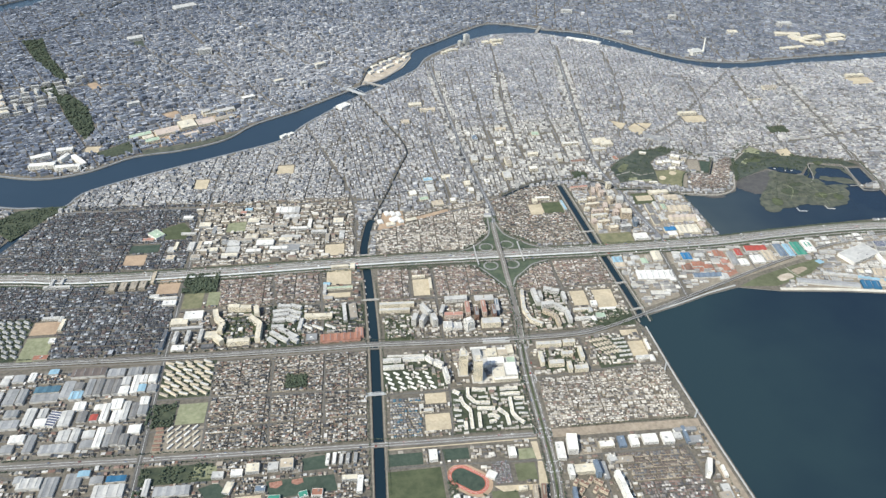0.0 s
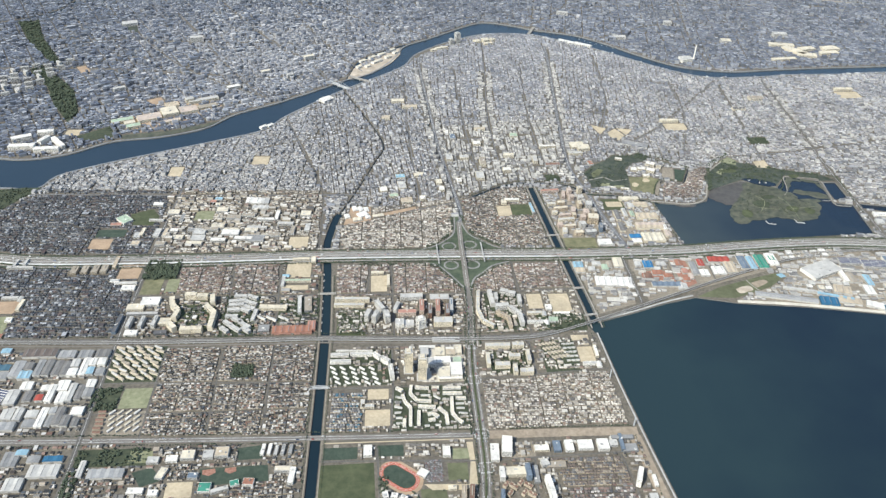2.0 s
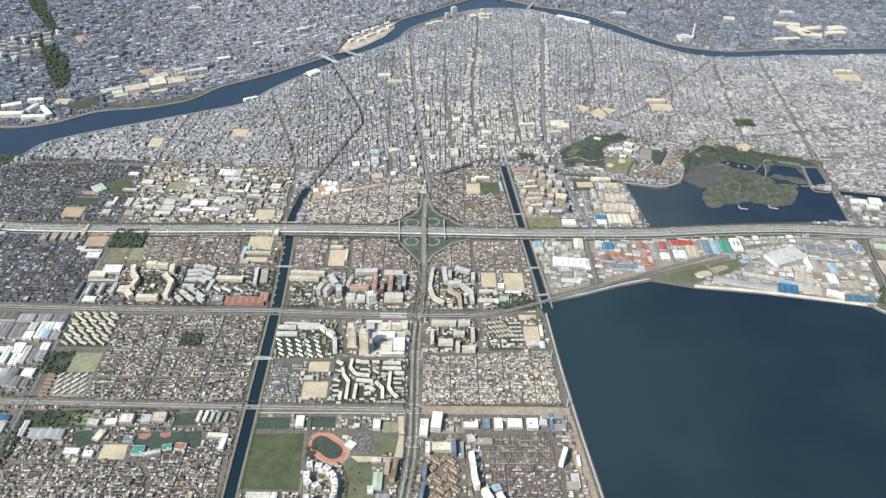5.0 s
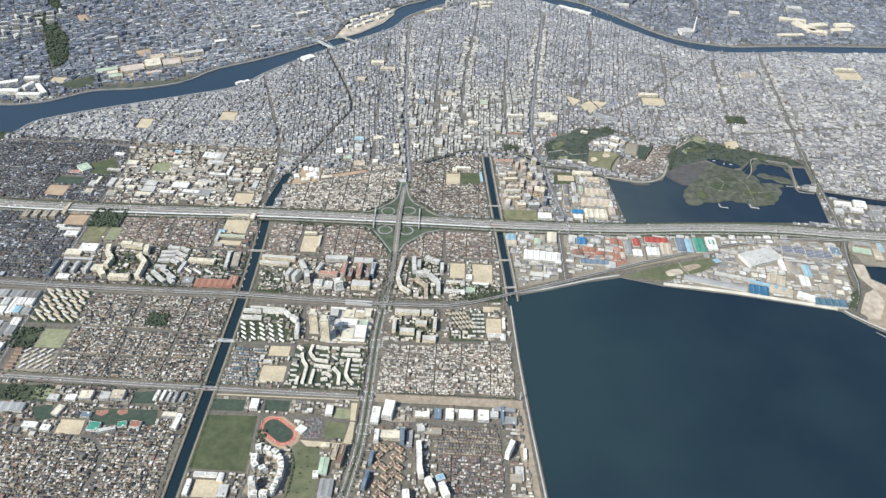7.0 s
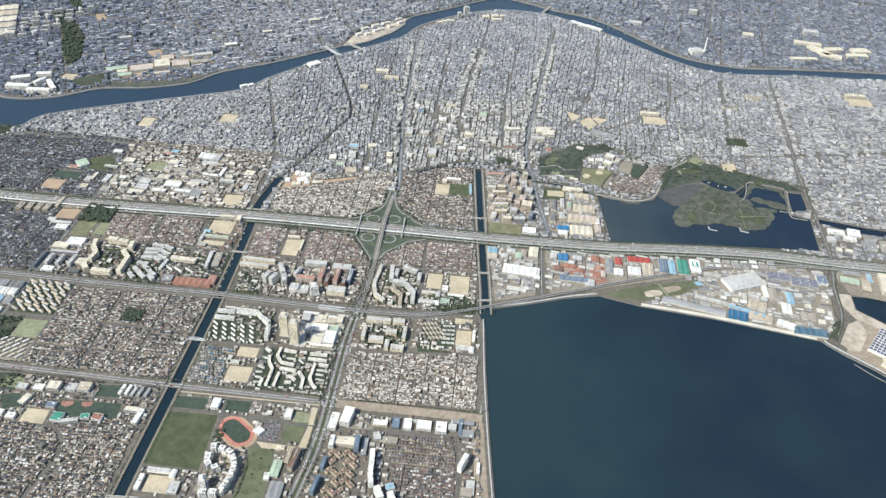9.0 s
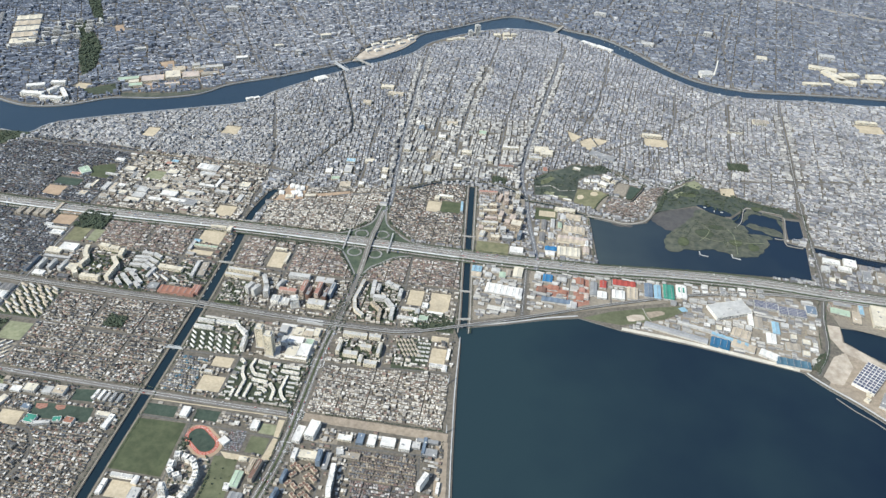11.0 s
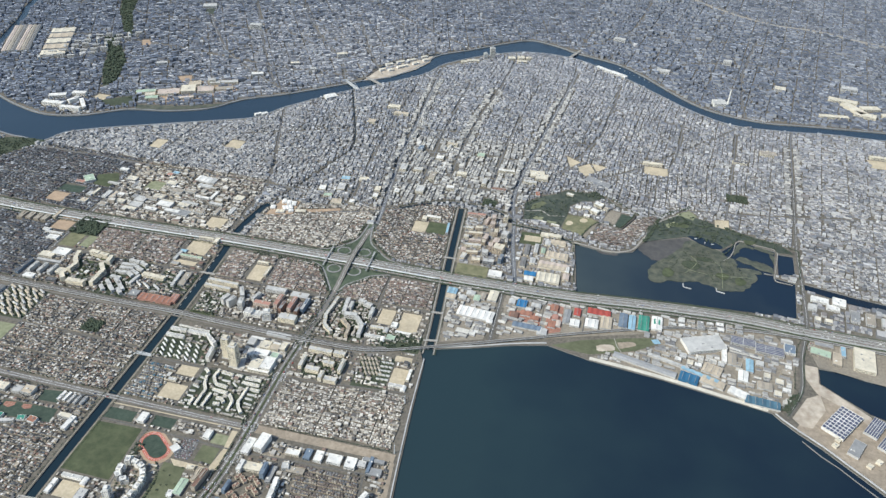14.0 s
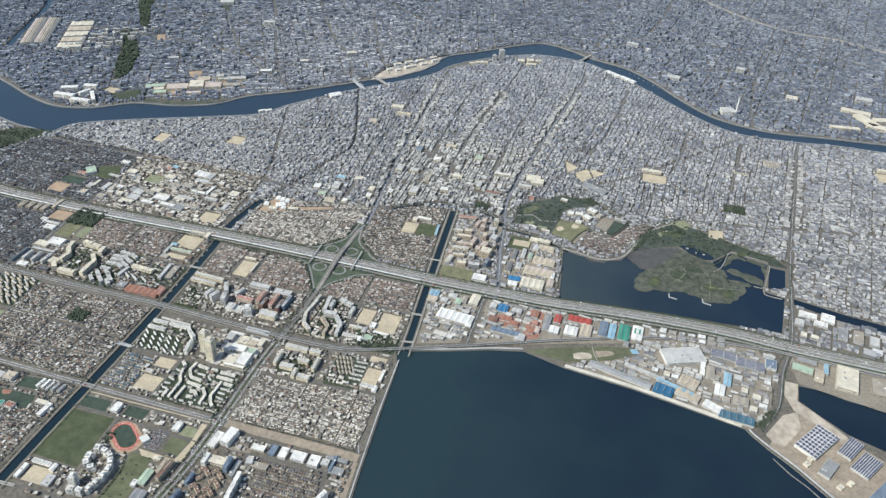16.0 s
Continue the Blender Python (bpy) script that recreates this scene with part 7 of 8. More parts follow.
tree_row(BOULEVARD[:8], 8.0, 2.6, "street trees of the boulevard"), tree_row(BOULEVARD[:8], 0.0, 3.6, "small median trees of the boulevard", (0.6, 1.1)), tree_row(BOULEVARD[:5], -6.8, 3.6, "street trees of the boulevard")
tree_row(BOULEVARD[6:], -4.0, 2.2, "dark street trees of the boulevard"), tree_row(BOULEVARD[6:], 4.0, 2.2, "dark street trees of the boulevard"), tree_row(BOULEVARD[6:], -10.5, 2.2, "dark street trees of the boulevard"), tree_row(BOULEVARD[4:6], 11.2, 1.9, "dark street trees of the boulevard")
tree_row(RAILWAY[2:9], 12.0, 2.2, "dark hedge beside the railway", (0.6, 1.2)), tree_row(RAILWAY[2:9], 3.0, 2.6, "small trees along the railway viaduct", (0.5, 1.0))
tree_row([(-404, -290), (-260, -301), (-29, -317), (158, -328)], 0, 2.0, "dark hedge beside the main road", (0.6, 1.2)), tree_row([(200, -331), (260, -333.5), (336, -338)], 0, 1.7, "dark hedge beside the bare strip", (0.6, 1.2))
tree_row([(-404, -304), (-260, -315), (-29, -331)], 0, 2.6, "trees beside the main road", (0.6, 1.2))
for off in (10.0, -10.0):
    tree_row(CANAL[1:5], off, 2.2, "small trees along the canal bank", (0.5, 1.1))
tree_row(CANAL_EAST, 9.2, 2.4, "small trees along the canal lane", (0.5, 1.2)), tree_row(CANAL_EAST, -9.2, 2.8, "small trees along the canal lane", (0.5, 1.2))
tree_row(STREAM_EAST, 4.5, 2.6, "dark trees along the stream", (0.7, 1.4)), tree_row(STREAM_EAST[4:], -5.0, 2.2, "dark trees along the moat", (0.8, 1.6)), tree_row([(530, 148), (544, 180), (560, 199), (580, 195), (593, 191), (604, 208), (617, 236), (600, 246), (582, 262), (563, 280)], 0, 1.6, "dark trees along the moat", (0.8, 1.6)), tree_row([(571, 287), (590, 270), (606, 254), (626, 240), (652, 246)], 0, 1.5, "dark belt of trees along the moat", (0.9, 1.7), 1.4), tree_row([(655, 200), (664, 240), (690, 262)], 3, 1.6, "dark belt of trees on the reserve bank", (0.9, 1.7), 1.6)
tree_row([(333, -182), (331, -272), (333, -338)], 0, 2.6, "low shrubs behind the seawall", (0.4, 0.9)), tree_row([(336, -352), (337, -400), (341, -470)], 0, 2.4, "low shrubs behind the seawall", (0.5, 1.0))
tree_row([(530, 2), (610, 5), (690, 8), (838, 9)], 0, 2.4, "dark shrubs on the lagoon bank", (0.6, 1.3)), tree_row([(846, 20), (858, 92)], 0, 2.4, "dark shrubs on the lagoon bank", (0.6, 1.3)), tree_row([(524, 20), (519, 126)], 0, 2.4, "dark shrubs on the lagoon bank", (0.6, 1.3))
tree_row([(54, -345), (54, -436)], 2.4, 2.4, "street trees beside a lawn", (0.6, 1.2)), tree_row([(88, -404), (98, -430), (94, -475)], 0, 2.0, "trees round the ring of towers", (0.7, 1.4))

# ---- houses ----
def houses(name, label, poly, angle, lot, street, per_block, roof, low=(1.5, 2.4), big=0.06, tall=(3, 6), empty=0.05, bigsize=(1.5, 2.4), flat=0.25, green=0.0, bow=2.0, walls=None):
    """A quarter of small houses on lots along a grid of lanes, with some larger blocks."""
    lx, ly = lot
    c, s = math.cos(radians(angle)), math.sin(radians(angle))
    P = np.array(poly, float)
    U, V = P[:, 0] * c + P[:, 1] * s, -P[:, 0] * s + P[:, 1] * c
    uu, vv, lw, ld = [], [], [], []
    v = V.min()
    cuts = [U.min()]
    while cuts[-1] < U.max():
        cuts.append(cuts[-1] + lx * (per_block + rng.integers(-2, 3)) + street)
    while v < V.max():
        depth = ly * rng.uniform(0.8, 1.25)
        for row in (0, 1):
            for a, b in zip(cuts, cuts[1:]):
                k = per_block + rng.integers(-2, 3)
                w = rng.uniform(0.65, 1.4, k)
                w *= (b - a - street) / w.sum()
                uu.append(a + np.cumsum(w) - w / 2)
                vv.append(np.full(k, v + row * depth + depth / 2) + rng.uniform(-0.12, 0.12, k) * ly)
                lw.append(w), ld.append(np.full(k, depth))
        v += 2 * depth + street * rng.uniform(0.5, 1.4)
    uu, vv, lw, ld = (np.concatenate(q) for q in (uu, vv, lw, ld))
    bend = bow * np.sin(uu / 90.0 + 1.3) + 0.5 * bow * np.sin(uu / 37.0)
    vv = vv + bend
    x, y = uu * c - vv * s, uu * s + vv * c
    ok = inside(x, y, poly) & (rng.random(len(x)) >= empty)
    for a, b in ((0, 0), (-0.45, -0.45), (0.45, -0.45), (0.45, 0.45), (-0.45, 0.45)):
        ok &= free(x + a * lw * c - b * ld * s, y + a * lw * s + b * ld * c)
    x, y, lw, ld = x[ok], y[ok], lw[ok], ld[ok]
    n = len(x)
    large = rng.random(n) < big
    k = np.where(large, rng.uniform(*bigsize, n), 1.0)
    w = lw * rng.uniform(0.76, 0.98, n) * k
    d = ld * rng.uniform(0.68, 0.96, n) * np.where(large, rng.uniform(1.0, 2.0, n), 1.0)
    h = np.where(large, rng.uniform(*tall, n), rng.uniform(*low, n))
    # small houses under a larger block give way
    if big > 0 and n:
        cell = {}
        drop = np.zeros(n, bool)
        for i in np.where(~large)[0]:
            cell.setdefault((int(x[i] // 8), int(y[i] // 8)), []).append(i)
        for i in np.where(large)[0]:
            gx, gy = int(x[i] // 8), int(y[i] // 8)
            for a in (-1, 0, 1):
                for b in (-1, 0, 1):
                    for j in cell.get((gx + a, gy + b), ()):
                        if abs((x[j] - x[i]) * c + (y[j] - y[i]) * s) < (w[i] + w[j]) * 0.48 and abs(-(x[j] - x[i]) * s + (y[j] - y[i]) * c) < (d[i] + d[j]) * 0.48:
                            drop[j] = True
        keep = ~drop
        x, y, w, d, h, large = x[keep], y[keep], w[keep], d[keep], h[keep], large[keep]
        n = len(x)
    if not n:
        return
    turn = rng.random(n) < 0.4
    level = large | (rng.random(n) < flat)
    rise = np.where(level, 0.03, rng.uniform(0.18, 0.32, n) * np.minimum(w, d))
    hip = np.where(rng.random(n) < 0.5, 0.0, 0.3)
    sx, sy = np.array([-1, 1, 1, -1]) / 2, np.array([-1, -1, 1, 1]) / 2
    lu, lv = w[:, None] * sx, d[:, None] * sy
    ru = np.where(turn, 0, (0.5 - hip) * w)[:, None] * np.array([-1, 1])
    rv = np.where(turn, (0.5 - hip) * d, 0)[:, None] * np.array([-1, 1])
    au = np.concatenate([lu, lu, ru], 1)
    av = np.concatenate([lv, lv, rv], 1)
    az = np.concatenate([np.full((n, 4), -0.05), np.repeat(h[:, None], 4, 1), np.repeat((h + rise)[:, None], 2, 1)], 1)
    tilt = np.radians(rng.normal(0, 2.0, n))[:, None]
    cu, cv = au * np.cos(tilt) - av * np.sin(tilt), au * np.sin(tilt) + av * np.cos(tilt)
    verts = np.stack([x[:, None] + cu * c - cv * s, y[:, None] + cu * s + cv * c, az], 2).reshape(-1, 3)
    wall = [(0, 1, 5, 4), (1, 2, 6, 5), (2, 3, 7, 6), (3, 0, 4, 7)]
    along = [(4, 5, 9, 8), (6, 7, 8, 9)]
    cross = [(5, 6, 9, 8), (7, 4, 8, 9)]
    ends_a, ends_c = [(5, 6, 9), (7, 4, 8)], [(4, 5, 8), (6, 7, 9)]
    base = np.arange(n) * 10
    # farther city blocks switch to the haze-tinted mid colours, mixed at random
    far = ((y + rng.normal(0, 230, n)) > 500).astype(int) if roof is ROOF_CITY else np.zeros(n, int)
    if roof is ROOF_NORTH_HAZE:      # paler haze tint around the inner district by the bridges
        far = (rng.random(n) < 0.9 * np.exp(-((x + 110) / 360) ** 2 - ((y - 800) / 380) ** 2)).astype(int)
    walls = walls or (OLD_WALLS if roof is ROOF_OLD else CITY_WALLS if roof in (ROOF_CITY, ROOF_PALE) else WALLS)
    tris, mats = [], []

    def add(quads, which, m):
        for q in quads:
            for t in ((q,) if len(q) == 3 else ((q[0], q[1], q[2]), (q[0], q[2], q[3]))):
                tris.append(base[which][:, None] + np.array(t))
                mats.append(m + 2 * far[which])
    every = np.ones(n, bool)
    add(wall, every, 0)
    add(along + ends_a, ~turn, 1)
    add(cross + ends_c, turn, 1)
    me = fast_mesh(name, verts, np.concatenate(tris), [walls, roof, MID_HAZE_WALLS, ROOF_MID_HAZE], np.concatenate(mats))
    tagged(new(name, me), label, "houses", "", "stuff")
    if green:
        k = rng.random(n) < green
        trees("garden_trees", "small dark garden trees between houses", x[k] + rng.uniform(-1, 1, k.sum()) * lx * 0.5, y[k] + ly * 0.5, (0.5, 1.0), 0.0, 1)


def quarter(name, label, poly, angle, lot, street, per, roof, **more):
    houses(name, label, poly, angle, lot, street, per, roof, **more)
    take(poly)


UNIT_WALL = {c: boxes("wall", [(0, 0, 0, 1, 1, 1)], paint(c, "wall")) for c in ("cream", "beige", "pale", "tan")}
UNIT_ROOF = {}
for c in ("dark", "grey", "umber", "dusty", "tan", "pale", "teal"):
    for hip in (0, 1):
        e = 0.5 - 0.28 * hip
        UNIT_ROOF[c, hip] = mesh_of("roof", [(-0.54, -0.56, 0), (0.54, -0.56, 0), (0.54, 0.56, 0), (-0.54, 0.56, 0), (-e, 0, 1), (e, 0, 1)], [(0, 1, 5, 4), (2, 3, 4, 5), (1, 2, 5), (3, 0, 4), (3, 2, 1, 0)], paint(c))


def single_houses(poly, angle, lot, lane, per, roofs, seed, coats=("cream", "beige", "pale", "tan")):
    """Small houses of their own along narrow lanes: a walled body under a hipped or gabled roof."""
    r = random.Random(seed)
    c, s = math.cos(radians(angle)), math.sin(radians(angle))
    U, V = [x * c + y * s for x, y in poly], [-x * s + y * c for x, y in poly]
    v, row = min(V), 0
    while v < max(V):
        u, k = min(U), 0
        while u < max(U):
            w = lot * r.uniform(0.75, 1.3)
            x, y = (u + w / 2) * c - (v + lot / 2) * s, (u + w / 2) * s + (v + lot / 2) * c
            corners = np.array([(x + p * w * c - q * lot * s, y + p * w * s + q * lot * c) for p in (-0.45, 0.45) for q in (-0.45, 0.45)])
            if inside(np.array([x]), np.array([y]), poly)[0] and free(corners[:, 0], corners[:, 1]).all() and r.random() > 0.04:
                roof, wall, h = r.choice(roofs), r.choice(coats), r.uniform(1.2, 2.0)
                root = thing("house", f"small {WORDS[wall]} two-storey house with a {WORDS[roof]} pitched roof", "house", x, y, angle + r.uniform(-2, 2) + (90 if r.random() < 0.4 else 0), "dense small houses")
                a, b = w * r.uniform(0.72, 0.86), lot * r.uniform(0.72, 0.88)
                body = part("wall", UNIT_WALL[wall], root)
                body.scale, body.location = (a, b, h + 0.05), (0, 0, -0.05)
                top = part("roof", UNIT_ROOF[roof, r.randrange(2)], root)
                top.scale, top.location = (a, b, r.uniform(0.2, 0.32) * min(a, b)), (0, 0, h)
            k += 1
            u += w + (lane if k % per == 0 else 0)
        row += 1
        v += lot * r.uniform(0.95, 1.1) + (lane if row % 2 == 0 else 0)
    take(poly)


single_houses([(238, -376), (311, -379), (313, -414), (244, -412)], -3, 2.9, 1.4, 10, ("umber", "dusty", "umber", "dark", "tan", "umber"), 5, ("tan", "beige"))
single_houses([(6, -259), (40, -261), (37, -322), (2, -322)], -4, 3.1, 1.4, 6, ("dark", "grey", "dark", "teal", "pale", "dusty"), 6)
SMALL = dict(low=(1.3, 2.1), big=0.012, tall=(2.4, 3.6), empty=0.03, flat=0.2, green=0.25)
quarter("houses", "dense small houses with red-brown and grey roofs", [(10, -12), (10, -84), (179, -90), (179, -78), (165, -49), (149, -22), (134, -14)], -3, (3.0, 3.4), 1.4, 11, ROOF_RED, **SMALL)
quarter("houses", "dense small houses with red-brown and grey roofs", [(197, -74), (203, -57), (217, -44), (234, -29), (258, -25), (330, -26), (332, -90), (196, -88)], -3, (2.9, 3.3), 1.4, 11, ROOF_RED, **SMALL)
quarter("houses", "dense small houses north of the expressway", [(14, 26), (136, 26), (154, 34), (168, 48), (184, 66), (187, 108), (196, 160), (60, 140), (14, 118)], -3, (2.8, 3.0), 1.4, 10, ROOF_LIGHT, **SMALL)
quarter("houses", "dense small houses north of the expressway", [(202, 108), (209, 66), (228, 42), (250, 22), (324, 20), (320, 190), (262, 186), (206, 164)], -3, (2.8, 3.0), 1.4, 10, ROOF_MIX, **SMALL)
quarter("houses", "dense small houses with grey and brown roofs", [(-208, 12), (-70, 6), (-70, -66), (-204, -56)], -3, (3.1, 3.5), 1.5, 11, ROOF_RED, **SMALL)
quarter("houses", "dense dark-roofed small houses", [(-620, 36), (-290, 14), (-264, -20), (-262, -150), (-405, -128), (-404, -58), (-620, -34)], -4, (3.4, 3.8), 1.5, 10, ROOF_OLD, **SMALL)
quarter("houses", "mixed small houses and shops", [(-198, -168), (-15, -176), (-24, -318), (-200, -306)], -3, (2.35, 2.6), 1.3, 13, ROOF_MIX, low=(1.3, 2.2), big=0.022, tall=(2.2, 4.0), empty=0.03, flat=0.3, bigsize=(1.4, 2.4), green=0.2)
quarter("houses", "small houses with bluish roofs by the canal", [(6, -258), (40, -260), (36, -322), (2, -322)], -4, (3.4, 4.2), 2.0, 5, ROOF_OLD, **SMALL)
quarter("houses", "mixed small houses with warm grey roofs", [(181, -256), (333, -250), (335, -334), (178, -330)], -3, (2.4, 2.6), 1.2, 13, ROOF_LIGHT, low=(1.2, 2.1), big=0.04, tall=(2.2, 4.2), empty=0.03, flat=0.5, bigsize=(1.3, 2.2), green=0.15)
quarter("houses", "dense small houses with brown-grey roofs", [(236, -376), (312, -378), (314, -460), (256, -466)], -3, (2.6, 2.9), 1.3, 11, ROOF_RED, walls=OLD_WALLS, **SMALL)
quarter("houses", "dense small houses beside the canal", [(-460, -380), (-140, -396), (-30, -362), (-34, -520), (-460, -520)], -4, (2.5, 2.7), 1.2, 12, ROOF_MIX, walls=WALLS, low=(1.2, 2.1), big=0.03, tall=(2.6, 4.0), empty=0.04, flat=0.25, bigsize=(1.2, 1.8), green=0.2)
quarter("houses", "small houses inside the moat", [(562, 188), (580, 185), (596, 181), (620, 222), (655, 241), (649, 219), (640, 205), (617, 161), (606, 142), (592, 134), (545, 144)], 25, (2.8, 3.2), 1.3, 10, ROOF_RED, **SMALL)
quarter("houses", "dark-roofed small houses west of the river bend", [(-620, 64), (-300, 42), (-262, 40), (-258, 220), (-450, 232), (-560, 150)], -5, (3.5, 3.9), 1.6, 10, ROOF_OLD, **SMALL)
for pts, h in (([(203, 117), (196, 240), (190, 346), (189, 464), (187, 721)], 6.5), ([(416, 200), (413, 260), (436, 437), (486, 752)], 6.0), ([(884, 271), (908, 420), (930, 560)], 5.0), ([(300, 215), (300, 460), (330, 700)], 5.0)):
    for off in (-9.0, 9.0):
        L, R = sides(smooth_line(pts, 12), 5.0, off)
        quarter("houses", "pale mid-rise shops and offices along an avenue", [tuple(q) for q in L] + [tuple(q) for q in R[::-1]], math.degrees(math.atan2(pts[-1][1] - pts[0][1], pts[-1][0] - pts[0][0])) - 90, (4.6, 4.8), 1.2, 6, ROOF_PALE, low=(2.4, 4.0), big=0.3, tall=(4.0, h), empty=0.06, flat=0.9, bigsize=(1.1, 1.5), bow=0.0)
CITY = dict(bow=3.5, low=(1.4, 2.7), big=0.11, tall=(2.6, 6.0), empty=0.05, flat=0.45, bigsize=(1.3, 2.6), green=0.05)
quarter("houses", "low factories and houses beside the expressway", [(-258, 42), (-14, 30), (-14, 200), (-256, 216)], -6, (3.6, 3.8), 1.7, 9, ROOF_LIGHT, **{**CITY, "big": 0.1, "empty": 0.06})
quarter("houses", "mixed houses and low blocks south of the river", [(-640, 228), (-256, 206), (-30, 196), (-24, 340), (-40, 562), (-140, 440), (-460, 284), (-600, 282)], -8, (3.4, 3.8), 1.8, 11, ROOF_CITY, **{**CITY, "big": 0.08})
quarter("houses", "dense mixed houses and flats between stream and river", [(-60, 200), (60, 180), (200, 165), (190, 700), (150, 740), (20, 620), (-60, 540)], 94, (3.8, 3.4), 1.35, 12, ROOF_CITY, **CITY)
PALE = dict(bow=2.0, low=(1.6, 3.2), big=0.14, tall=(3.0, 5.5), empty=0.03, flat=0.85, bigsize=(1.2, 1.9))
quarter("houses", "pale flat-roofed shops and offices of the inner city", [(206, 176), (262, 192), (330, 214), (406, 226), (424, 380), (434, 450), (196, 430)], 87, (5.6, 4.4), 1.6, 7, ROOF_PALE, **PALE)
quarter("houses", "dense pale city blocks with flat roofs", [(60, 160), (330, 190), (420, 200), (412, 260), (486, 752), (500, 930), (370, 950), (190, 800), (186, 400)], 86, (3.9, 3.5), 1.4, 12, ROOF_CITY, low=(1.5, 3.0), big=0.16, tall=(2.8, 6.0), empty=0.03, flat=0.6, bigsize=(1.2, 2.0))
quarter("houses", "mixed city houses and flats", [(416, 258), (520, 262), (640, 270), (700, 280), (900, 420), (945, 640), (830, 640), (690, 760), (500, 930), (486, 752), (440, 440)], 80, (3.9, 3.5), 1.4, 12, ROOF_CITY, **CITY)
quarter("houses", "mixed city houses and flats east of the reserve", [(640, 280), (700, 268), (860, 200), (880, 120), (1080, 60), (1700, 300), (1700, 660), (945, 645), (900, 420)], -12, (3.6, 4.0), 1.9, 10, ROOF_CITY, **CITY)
quarter("houses", "pale mixed blocks round the reserve road", [(404, 170), (440, 160), (440, 250), (520, 258), (520, 270), (410, 262)], -2, (4.4, 5.0), 2.2, 8, ROOF_CITY, **CITY)
quarter("houses", "port-side sheds and houses", [(870, -2), (1100, -30), (1100, 50), (900, 70), (866, 84)], -12, (5.5, 6.5), 2.6, 8, ROOF_CITY, **CITY)
quarter("houses", "small pale workshops between canal and railway", [(354, -92), (360, -90), (420, -101), (415, -130), (354, -147)], -9, (5.4, 5.0), 1.6, 5, ROOF_PALE, low=(1.4, 2.6), big=0.1, tall=(2.4, 3.4), empty=0.1, flat=0.6, bigsize=(1.2, 1.7), green=0.15)
quarter("houses", "small sheds and workshops along the expressway", [(350, -24), (700, -24), (820, -32), (820, -190), (700, -160), (550, -130), (640, -60), (350, -140)], -10, (7.0, 4.2), 1.3, 4, ROOF_PALE, **{**CITY, "empty": 0.12, "big": 0.12, "green": 0.12, "flat": 0.85, "low": (1.4, 2.6), "tall": (2.4, 3.6), "bigsize": (1.1, 1.6)})
quarter("houses", "small buildings between larger blocks", [(10, -90), (330, -90), (330, -180), (200, -176), (10, -164)], -3, (3.3, 3.4), 1.8, 7, ROOF_LIGHT, low=(1.2, 2.4), big=0.08, tall=(2.4, 4), empty=0.2, flat=0.5, bigsize=(1.2, 1.6), green=0.5)
quarter("houses", "small buildings between larger blocks", [(-8, -186), (335, -190), (335, -330), (340, -470), (-8, -480)], -3, (3.3, 3.4), 1.8, 7, ROOF_LIGHT, low=(1.2, 2.4), big=0.08, tall=(2.4, 4), empty=0.2, flat=0.5, bigsize=(1.2, 1.6), green=0.5)
quarter("houses", "small sheds between warehouses", [(-470, -150), (-262, -168), (-262, -520), (-470, -520)], -3, (4.2, 4.0), 2.0, 6, ROOF_MIX, low=(1.4, 2.4), big=0.05, tall=(2.4, 4), empty=0.3, flat=0.6, bigsize=(1.2, 1.6))
quarter("houses", "small buildings round flats and fields", [(-262, 40), (-12, 20), (-14, -160), (-262, -150)], -3, (3.6, 3.6), 1.8, 7, ROOF_MIX, low=(1.3, 2.4), big=0.05, tall=(2.4, 4), empty=0.25, flat=0.5, bigsize=(1.2, 1.6), green=0.4)
quarter("houses", "small buildings beside schools and fields", [(-262, -310), (-12, -326), (-14, -400), (-262, -400)], -3, (3.2, 3.3), 1.6, 7, ROOF_MIX, low=(1.3, 2.4), big=0.06, tall=(2.4, 4), empty=0.15, flat=0.5, bigsize=(1.2, 1.6), green=0.4)
quarter("houses", "lagoon-side houses and blocks", [(345, 20), (525, 10), (525, 130), (420, 166), (345, 180)], -3, (3.8, 3.8), 1.9, 6, ROOF_CITY, low=(1.4, 2.6), big=0.05, tall=(2.4, 4), empty=0.3, flat=0.5, bigsize=(1.2, 1.6), green=0.3)
# districts beyond the river use the haze-tinted walls and roofs
NORTH = dict(walls=NORTH_HAZE_WALLS, bow=5.0, low=(1.8, 3.2), big=0.13, tall=(3.4, 9.0), empty=0.04, flat=0.5, bigsize=(1.2, 2.2))
quarter("houses", "distant dense city north of the river", [(-1180, 600), (-740, 430), (-540, 348), (-400, 410), (-240, 455), (-30, 632), (20, 690), (30, 1360), (-200, 1400), (-1040, 1540), (-1200, 900)], 26, (5.0, 5.4), 2.5, 9, ROOF_NORTH_HAZE, **NORTH)
quarter("houses", "distant dense city north of the river", [(20, 690), (160, 880), (380, 1045), (500, 1000), (560, 1500), (30, 1360)], 12, (5.0, 5.4), 2.5, 9, ROOF_NORTH_HAZE, **NORTH)
quarter("houses", "distant dense city north of the river", [(500, 980), (650, 880), (770, 730), (830, 695), (1000, 685), (1600, 690), (1640, 1150), (1450, 1850), (560, 1500)], -14, (5.2, 5.6), 2.6, 9, ROOF_NORTH_HAZE, **NORTH)
quarter("houses", "mixed houses filling the blocks round the reserve and streams", [(-620, 20), (1100, -20), (1100, 420), (900, 700), (480, 960), (340, 960), (150, 760), (-30, 600), (-620, 300)], -4, (3.7, 4.1), 1.9, 10, ROOF_CITY, **{**CITY, "big": 0.06, "green": 0.15})

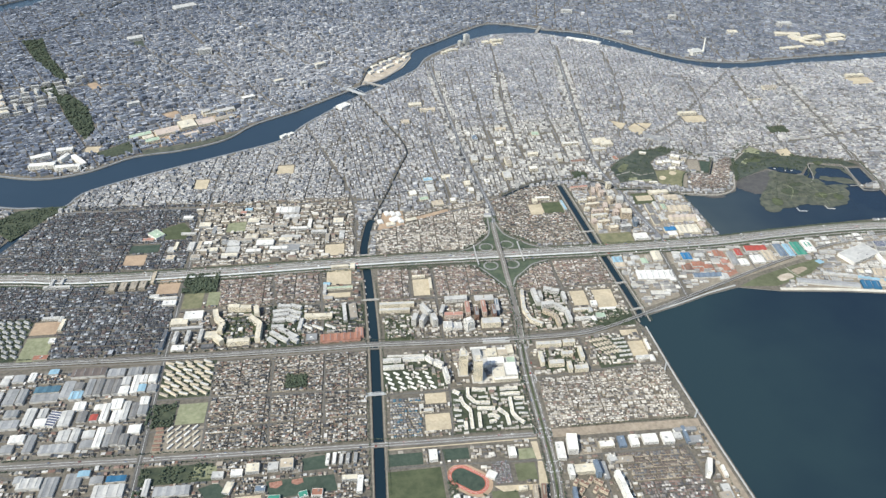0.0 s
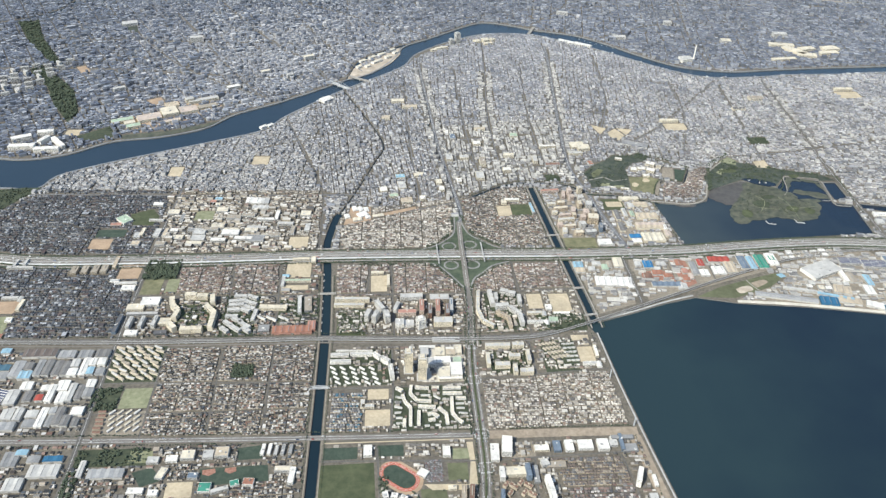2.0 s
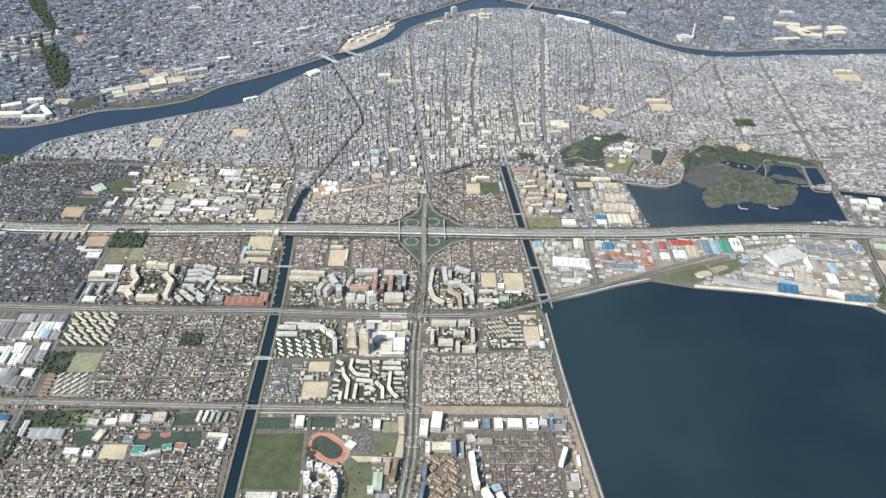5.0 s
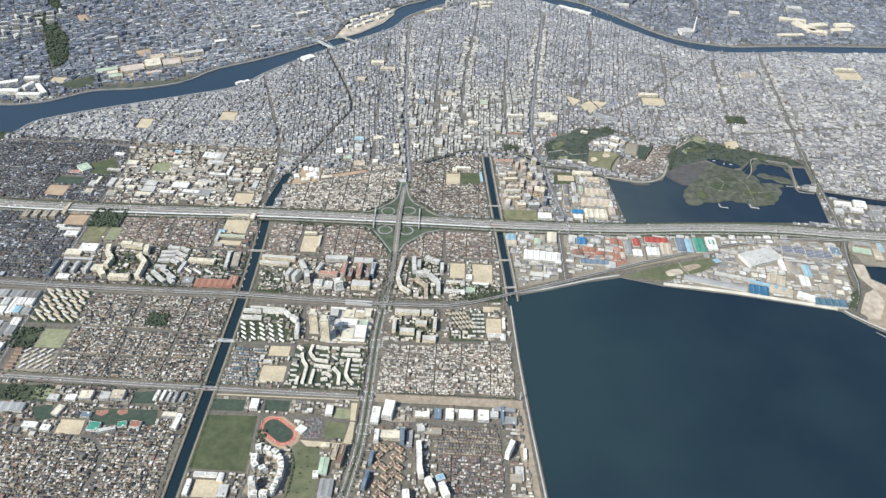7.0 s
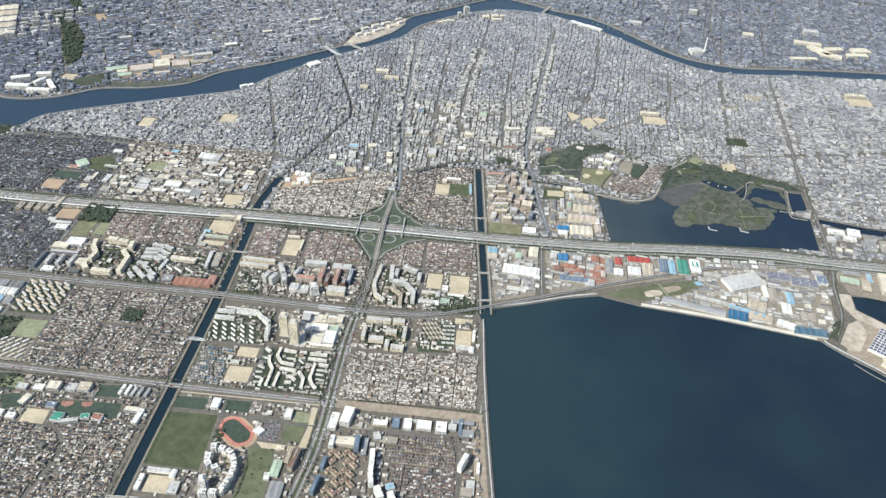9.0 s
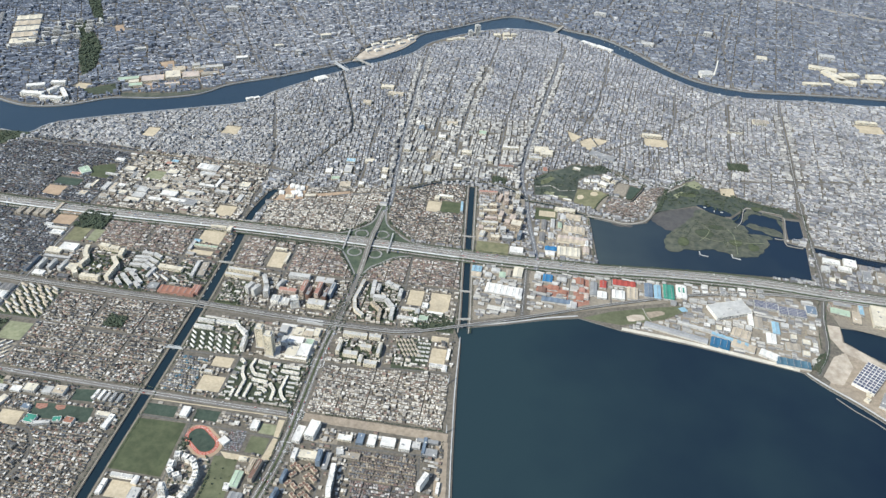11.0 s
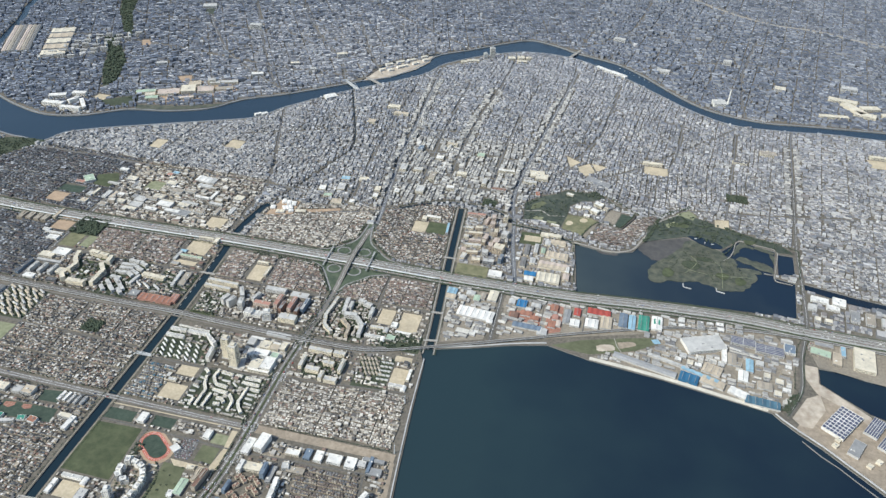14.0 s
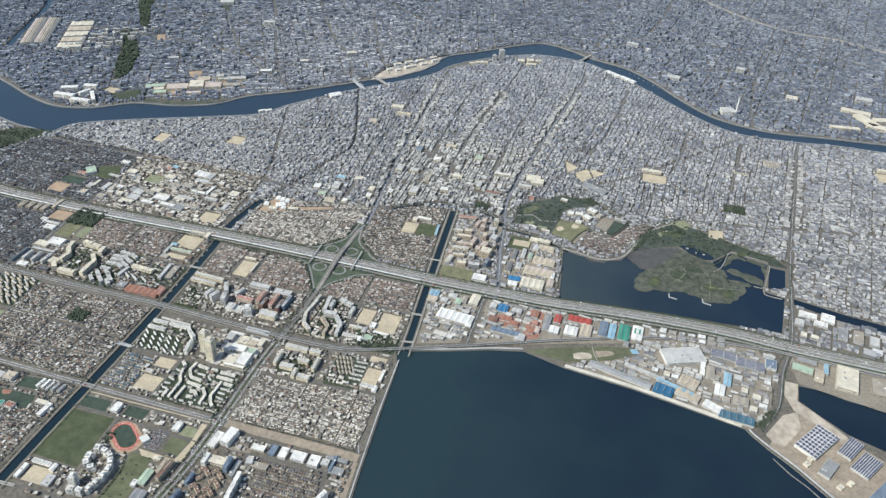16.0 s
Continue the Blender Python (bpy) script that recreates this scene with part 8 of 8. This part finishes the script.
# ---- vehicles and boats ----
def cars(name, label, x, y, heading, z, lane_big=0.0):
    """Small cars and lorries: a body and a cabin each, standing."""
    n = len(x)
    lorry = rng.random(n) < lane_big
    L, B, H = np.where(lorry, 2.6, 1.3), np.where(lorry, 0.75, 0.5), np.where(lorry, 0.85, 0.26)
    V, F = [], []
    cs, sn = np.cos(heading), np.sin(heading)
    corner = np.array([(-1, -1), (1, -1), (1, 1), (-1, 1)]) / 2
    quad = np.array([(4, 5, 6, 7), (0, 1, 5, 4), (1, 2, 6, 5), (2, 3, 7, 6), (3, 0, 4, 7)])
    for k, (f, lift, up) in enumerate(((1.0, 0.06, 1.0), (0.55, 1.0, 1.7))):
        u, v = L[:, None] * corner[:, 0] * f, B[:, None] * corner[:, 1] * (1 if k == 0 else 0.86)
        px, py = x[:, None] + u * cs[:, None] - v * sn[:, None], y[:, None] + u * sn[:, None] + v * cs[:, None]
        lo, hi = z + (0.06 if k == 0 else H * 0.98), z + 0.06 + H * up
        low = np.stack([px, py, np.broadcast_to(np.reshape(lo, (-1, 1)), px.shape)], 2)
        top = np.stack([px, py, np.broadcast_to(np.reshape(hi, (-1, 1)), px.shape)], 2)
        V.append(np.concatenate([low, top], 1).reshape(-1, 3))
        F.append((quad[None] + (k * n * 8 + np.arange(n) * 8)[:, None, None]).reshape(-1, 4))
    tagged(new(name, fast_mesh(name, np.concatenate(V), np.concatenate(F), [VEHICLE])), label, "cars", "", "stuff")


def traffic(line, offsets, spacing, z, label, skip=0.3):
    ln = smooth_line(line, spacing)
    X, Y, A = [], [], []
    t = np.gradient(ln[:, :2], axis=0)
    ang = np.arctan2(t[:, 1], t[:, 0])
    for o in offsets:
        P, _ = sides(ln, 0.0, o)
        k = (rng.random(len(P)) > skip) & (P[:, 0] > -560) & (P[:, 0] < 1100)
        X.append(P[k, 0] + rng.uniform(-0.45, 0.45, k.sum()) * spacing), Y.append(P[k, 1]), A.append(ang[k])
    cars("traffic", label, np.concatenate(X), np.concatenate(Y), np.concatenate(A), z, 0.3)


traffic(EXPRESSWAY, (-4.9, -3.2, -1.5, 1.5, 3.2, 4.9), 14, 1.36, "cars and lorries on the expressway", 0.45)
traffic(EXPRESSWAY, (-12.3, -10.5, 10.7, 12.5), 12, 0.2, "cars and lorries on the frontage roads", 0.5)
traffic([(-404, -297), (-260, -308), (-29, -324), (166, -336)], (-2, 2), 10, 0.18, "cars on the main road", 0.5)
traffic(BOULEVARD[1:], (-4.2, -2.4, 2.4, 4.2), 7, 0.22, "cars on the boulevard", 0.45)
for x0, y0, x1, y1, label in ((103, -393, 121, -366, "rows of parked cars in a car park"), (199, -371, 221, -352, "rows of parked cars beside a white hall"), (236, -440, 250, -400, "rows of parked cars beside white flats"), (322, -404, 336, -380, "parked cars near the shore"), (163, -238, 167, -196, "parked cars near the mall"), (840, -60, 856, -30, "parked cars near the harbour")):
    X, Y = np.meshgrid(np.arange(x0, x1, 0.95), np.arange(y0, y1, 2.6))
    X, Y = X.ravel(), Y.ravel()
    k = (rng.random(len(X)) > 0.3) & (free(X, Y) | (x0 == 103))
    cars("parked_cars", label, X[k], Y[k] + rng.uniform(-0.15, 0.15, k.sum()), np.full(k.sum(), 1.57), 0.14)

boat = thing("moored_boat", "small white motor boat moored at the canal bank", "boat", 4.0, -60, 87, "boats moored in the canal")
part("hull", mesh_of("hull", [(-1.6, -0.5, -1.0), (1.0, -0.5, -1.0), (2.0, 0, -1.0), (1.0, 0.5, -1.0), (-1.6, 0.5, -1.0), (-1.6, -0.6, -0.6), (1.1, -0.6, -0.6), (2.3, 0, -0.55), (1.1, 0.6, -0.6), (-1.6, 0.6, -0.6)], [(5, 6, 7, 8, 9), (0, 1, 6, 5), (1, 2, 7, 6), (2, 3, 8, 7), (3, 4, 9, 8), (4, 0, 5, 9)], paint("white", "wall")), boat)
part("cabin", boxes("cabin", [(-0.3, 0, -0.6, 1.2, 0.8, 0.5)], paint("pale", "wall")), boat)
part("windscreen", boxes("windscreen", [(0.32, 0, -0.5, 0.08, 0.7, 0.3)], GLASS), boat)
for k in range(26):
    y = -148 + k * 5.0 + (k % 3)
    x = -4 + (y + 164) * 0.008 + (5.8 if k % 3 else -5.6)
    if abs(y + 74) > 4 and y < -12:
        copy_thing(boat, pose(x, y, 0, 0, 0, 87 if k % 2 else 267))
for k in range(7):
    copy_thing(boat, pose(600 + k * 11, 905 - k * 11, 0, 0, 0, 60))
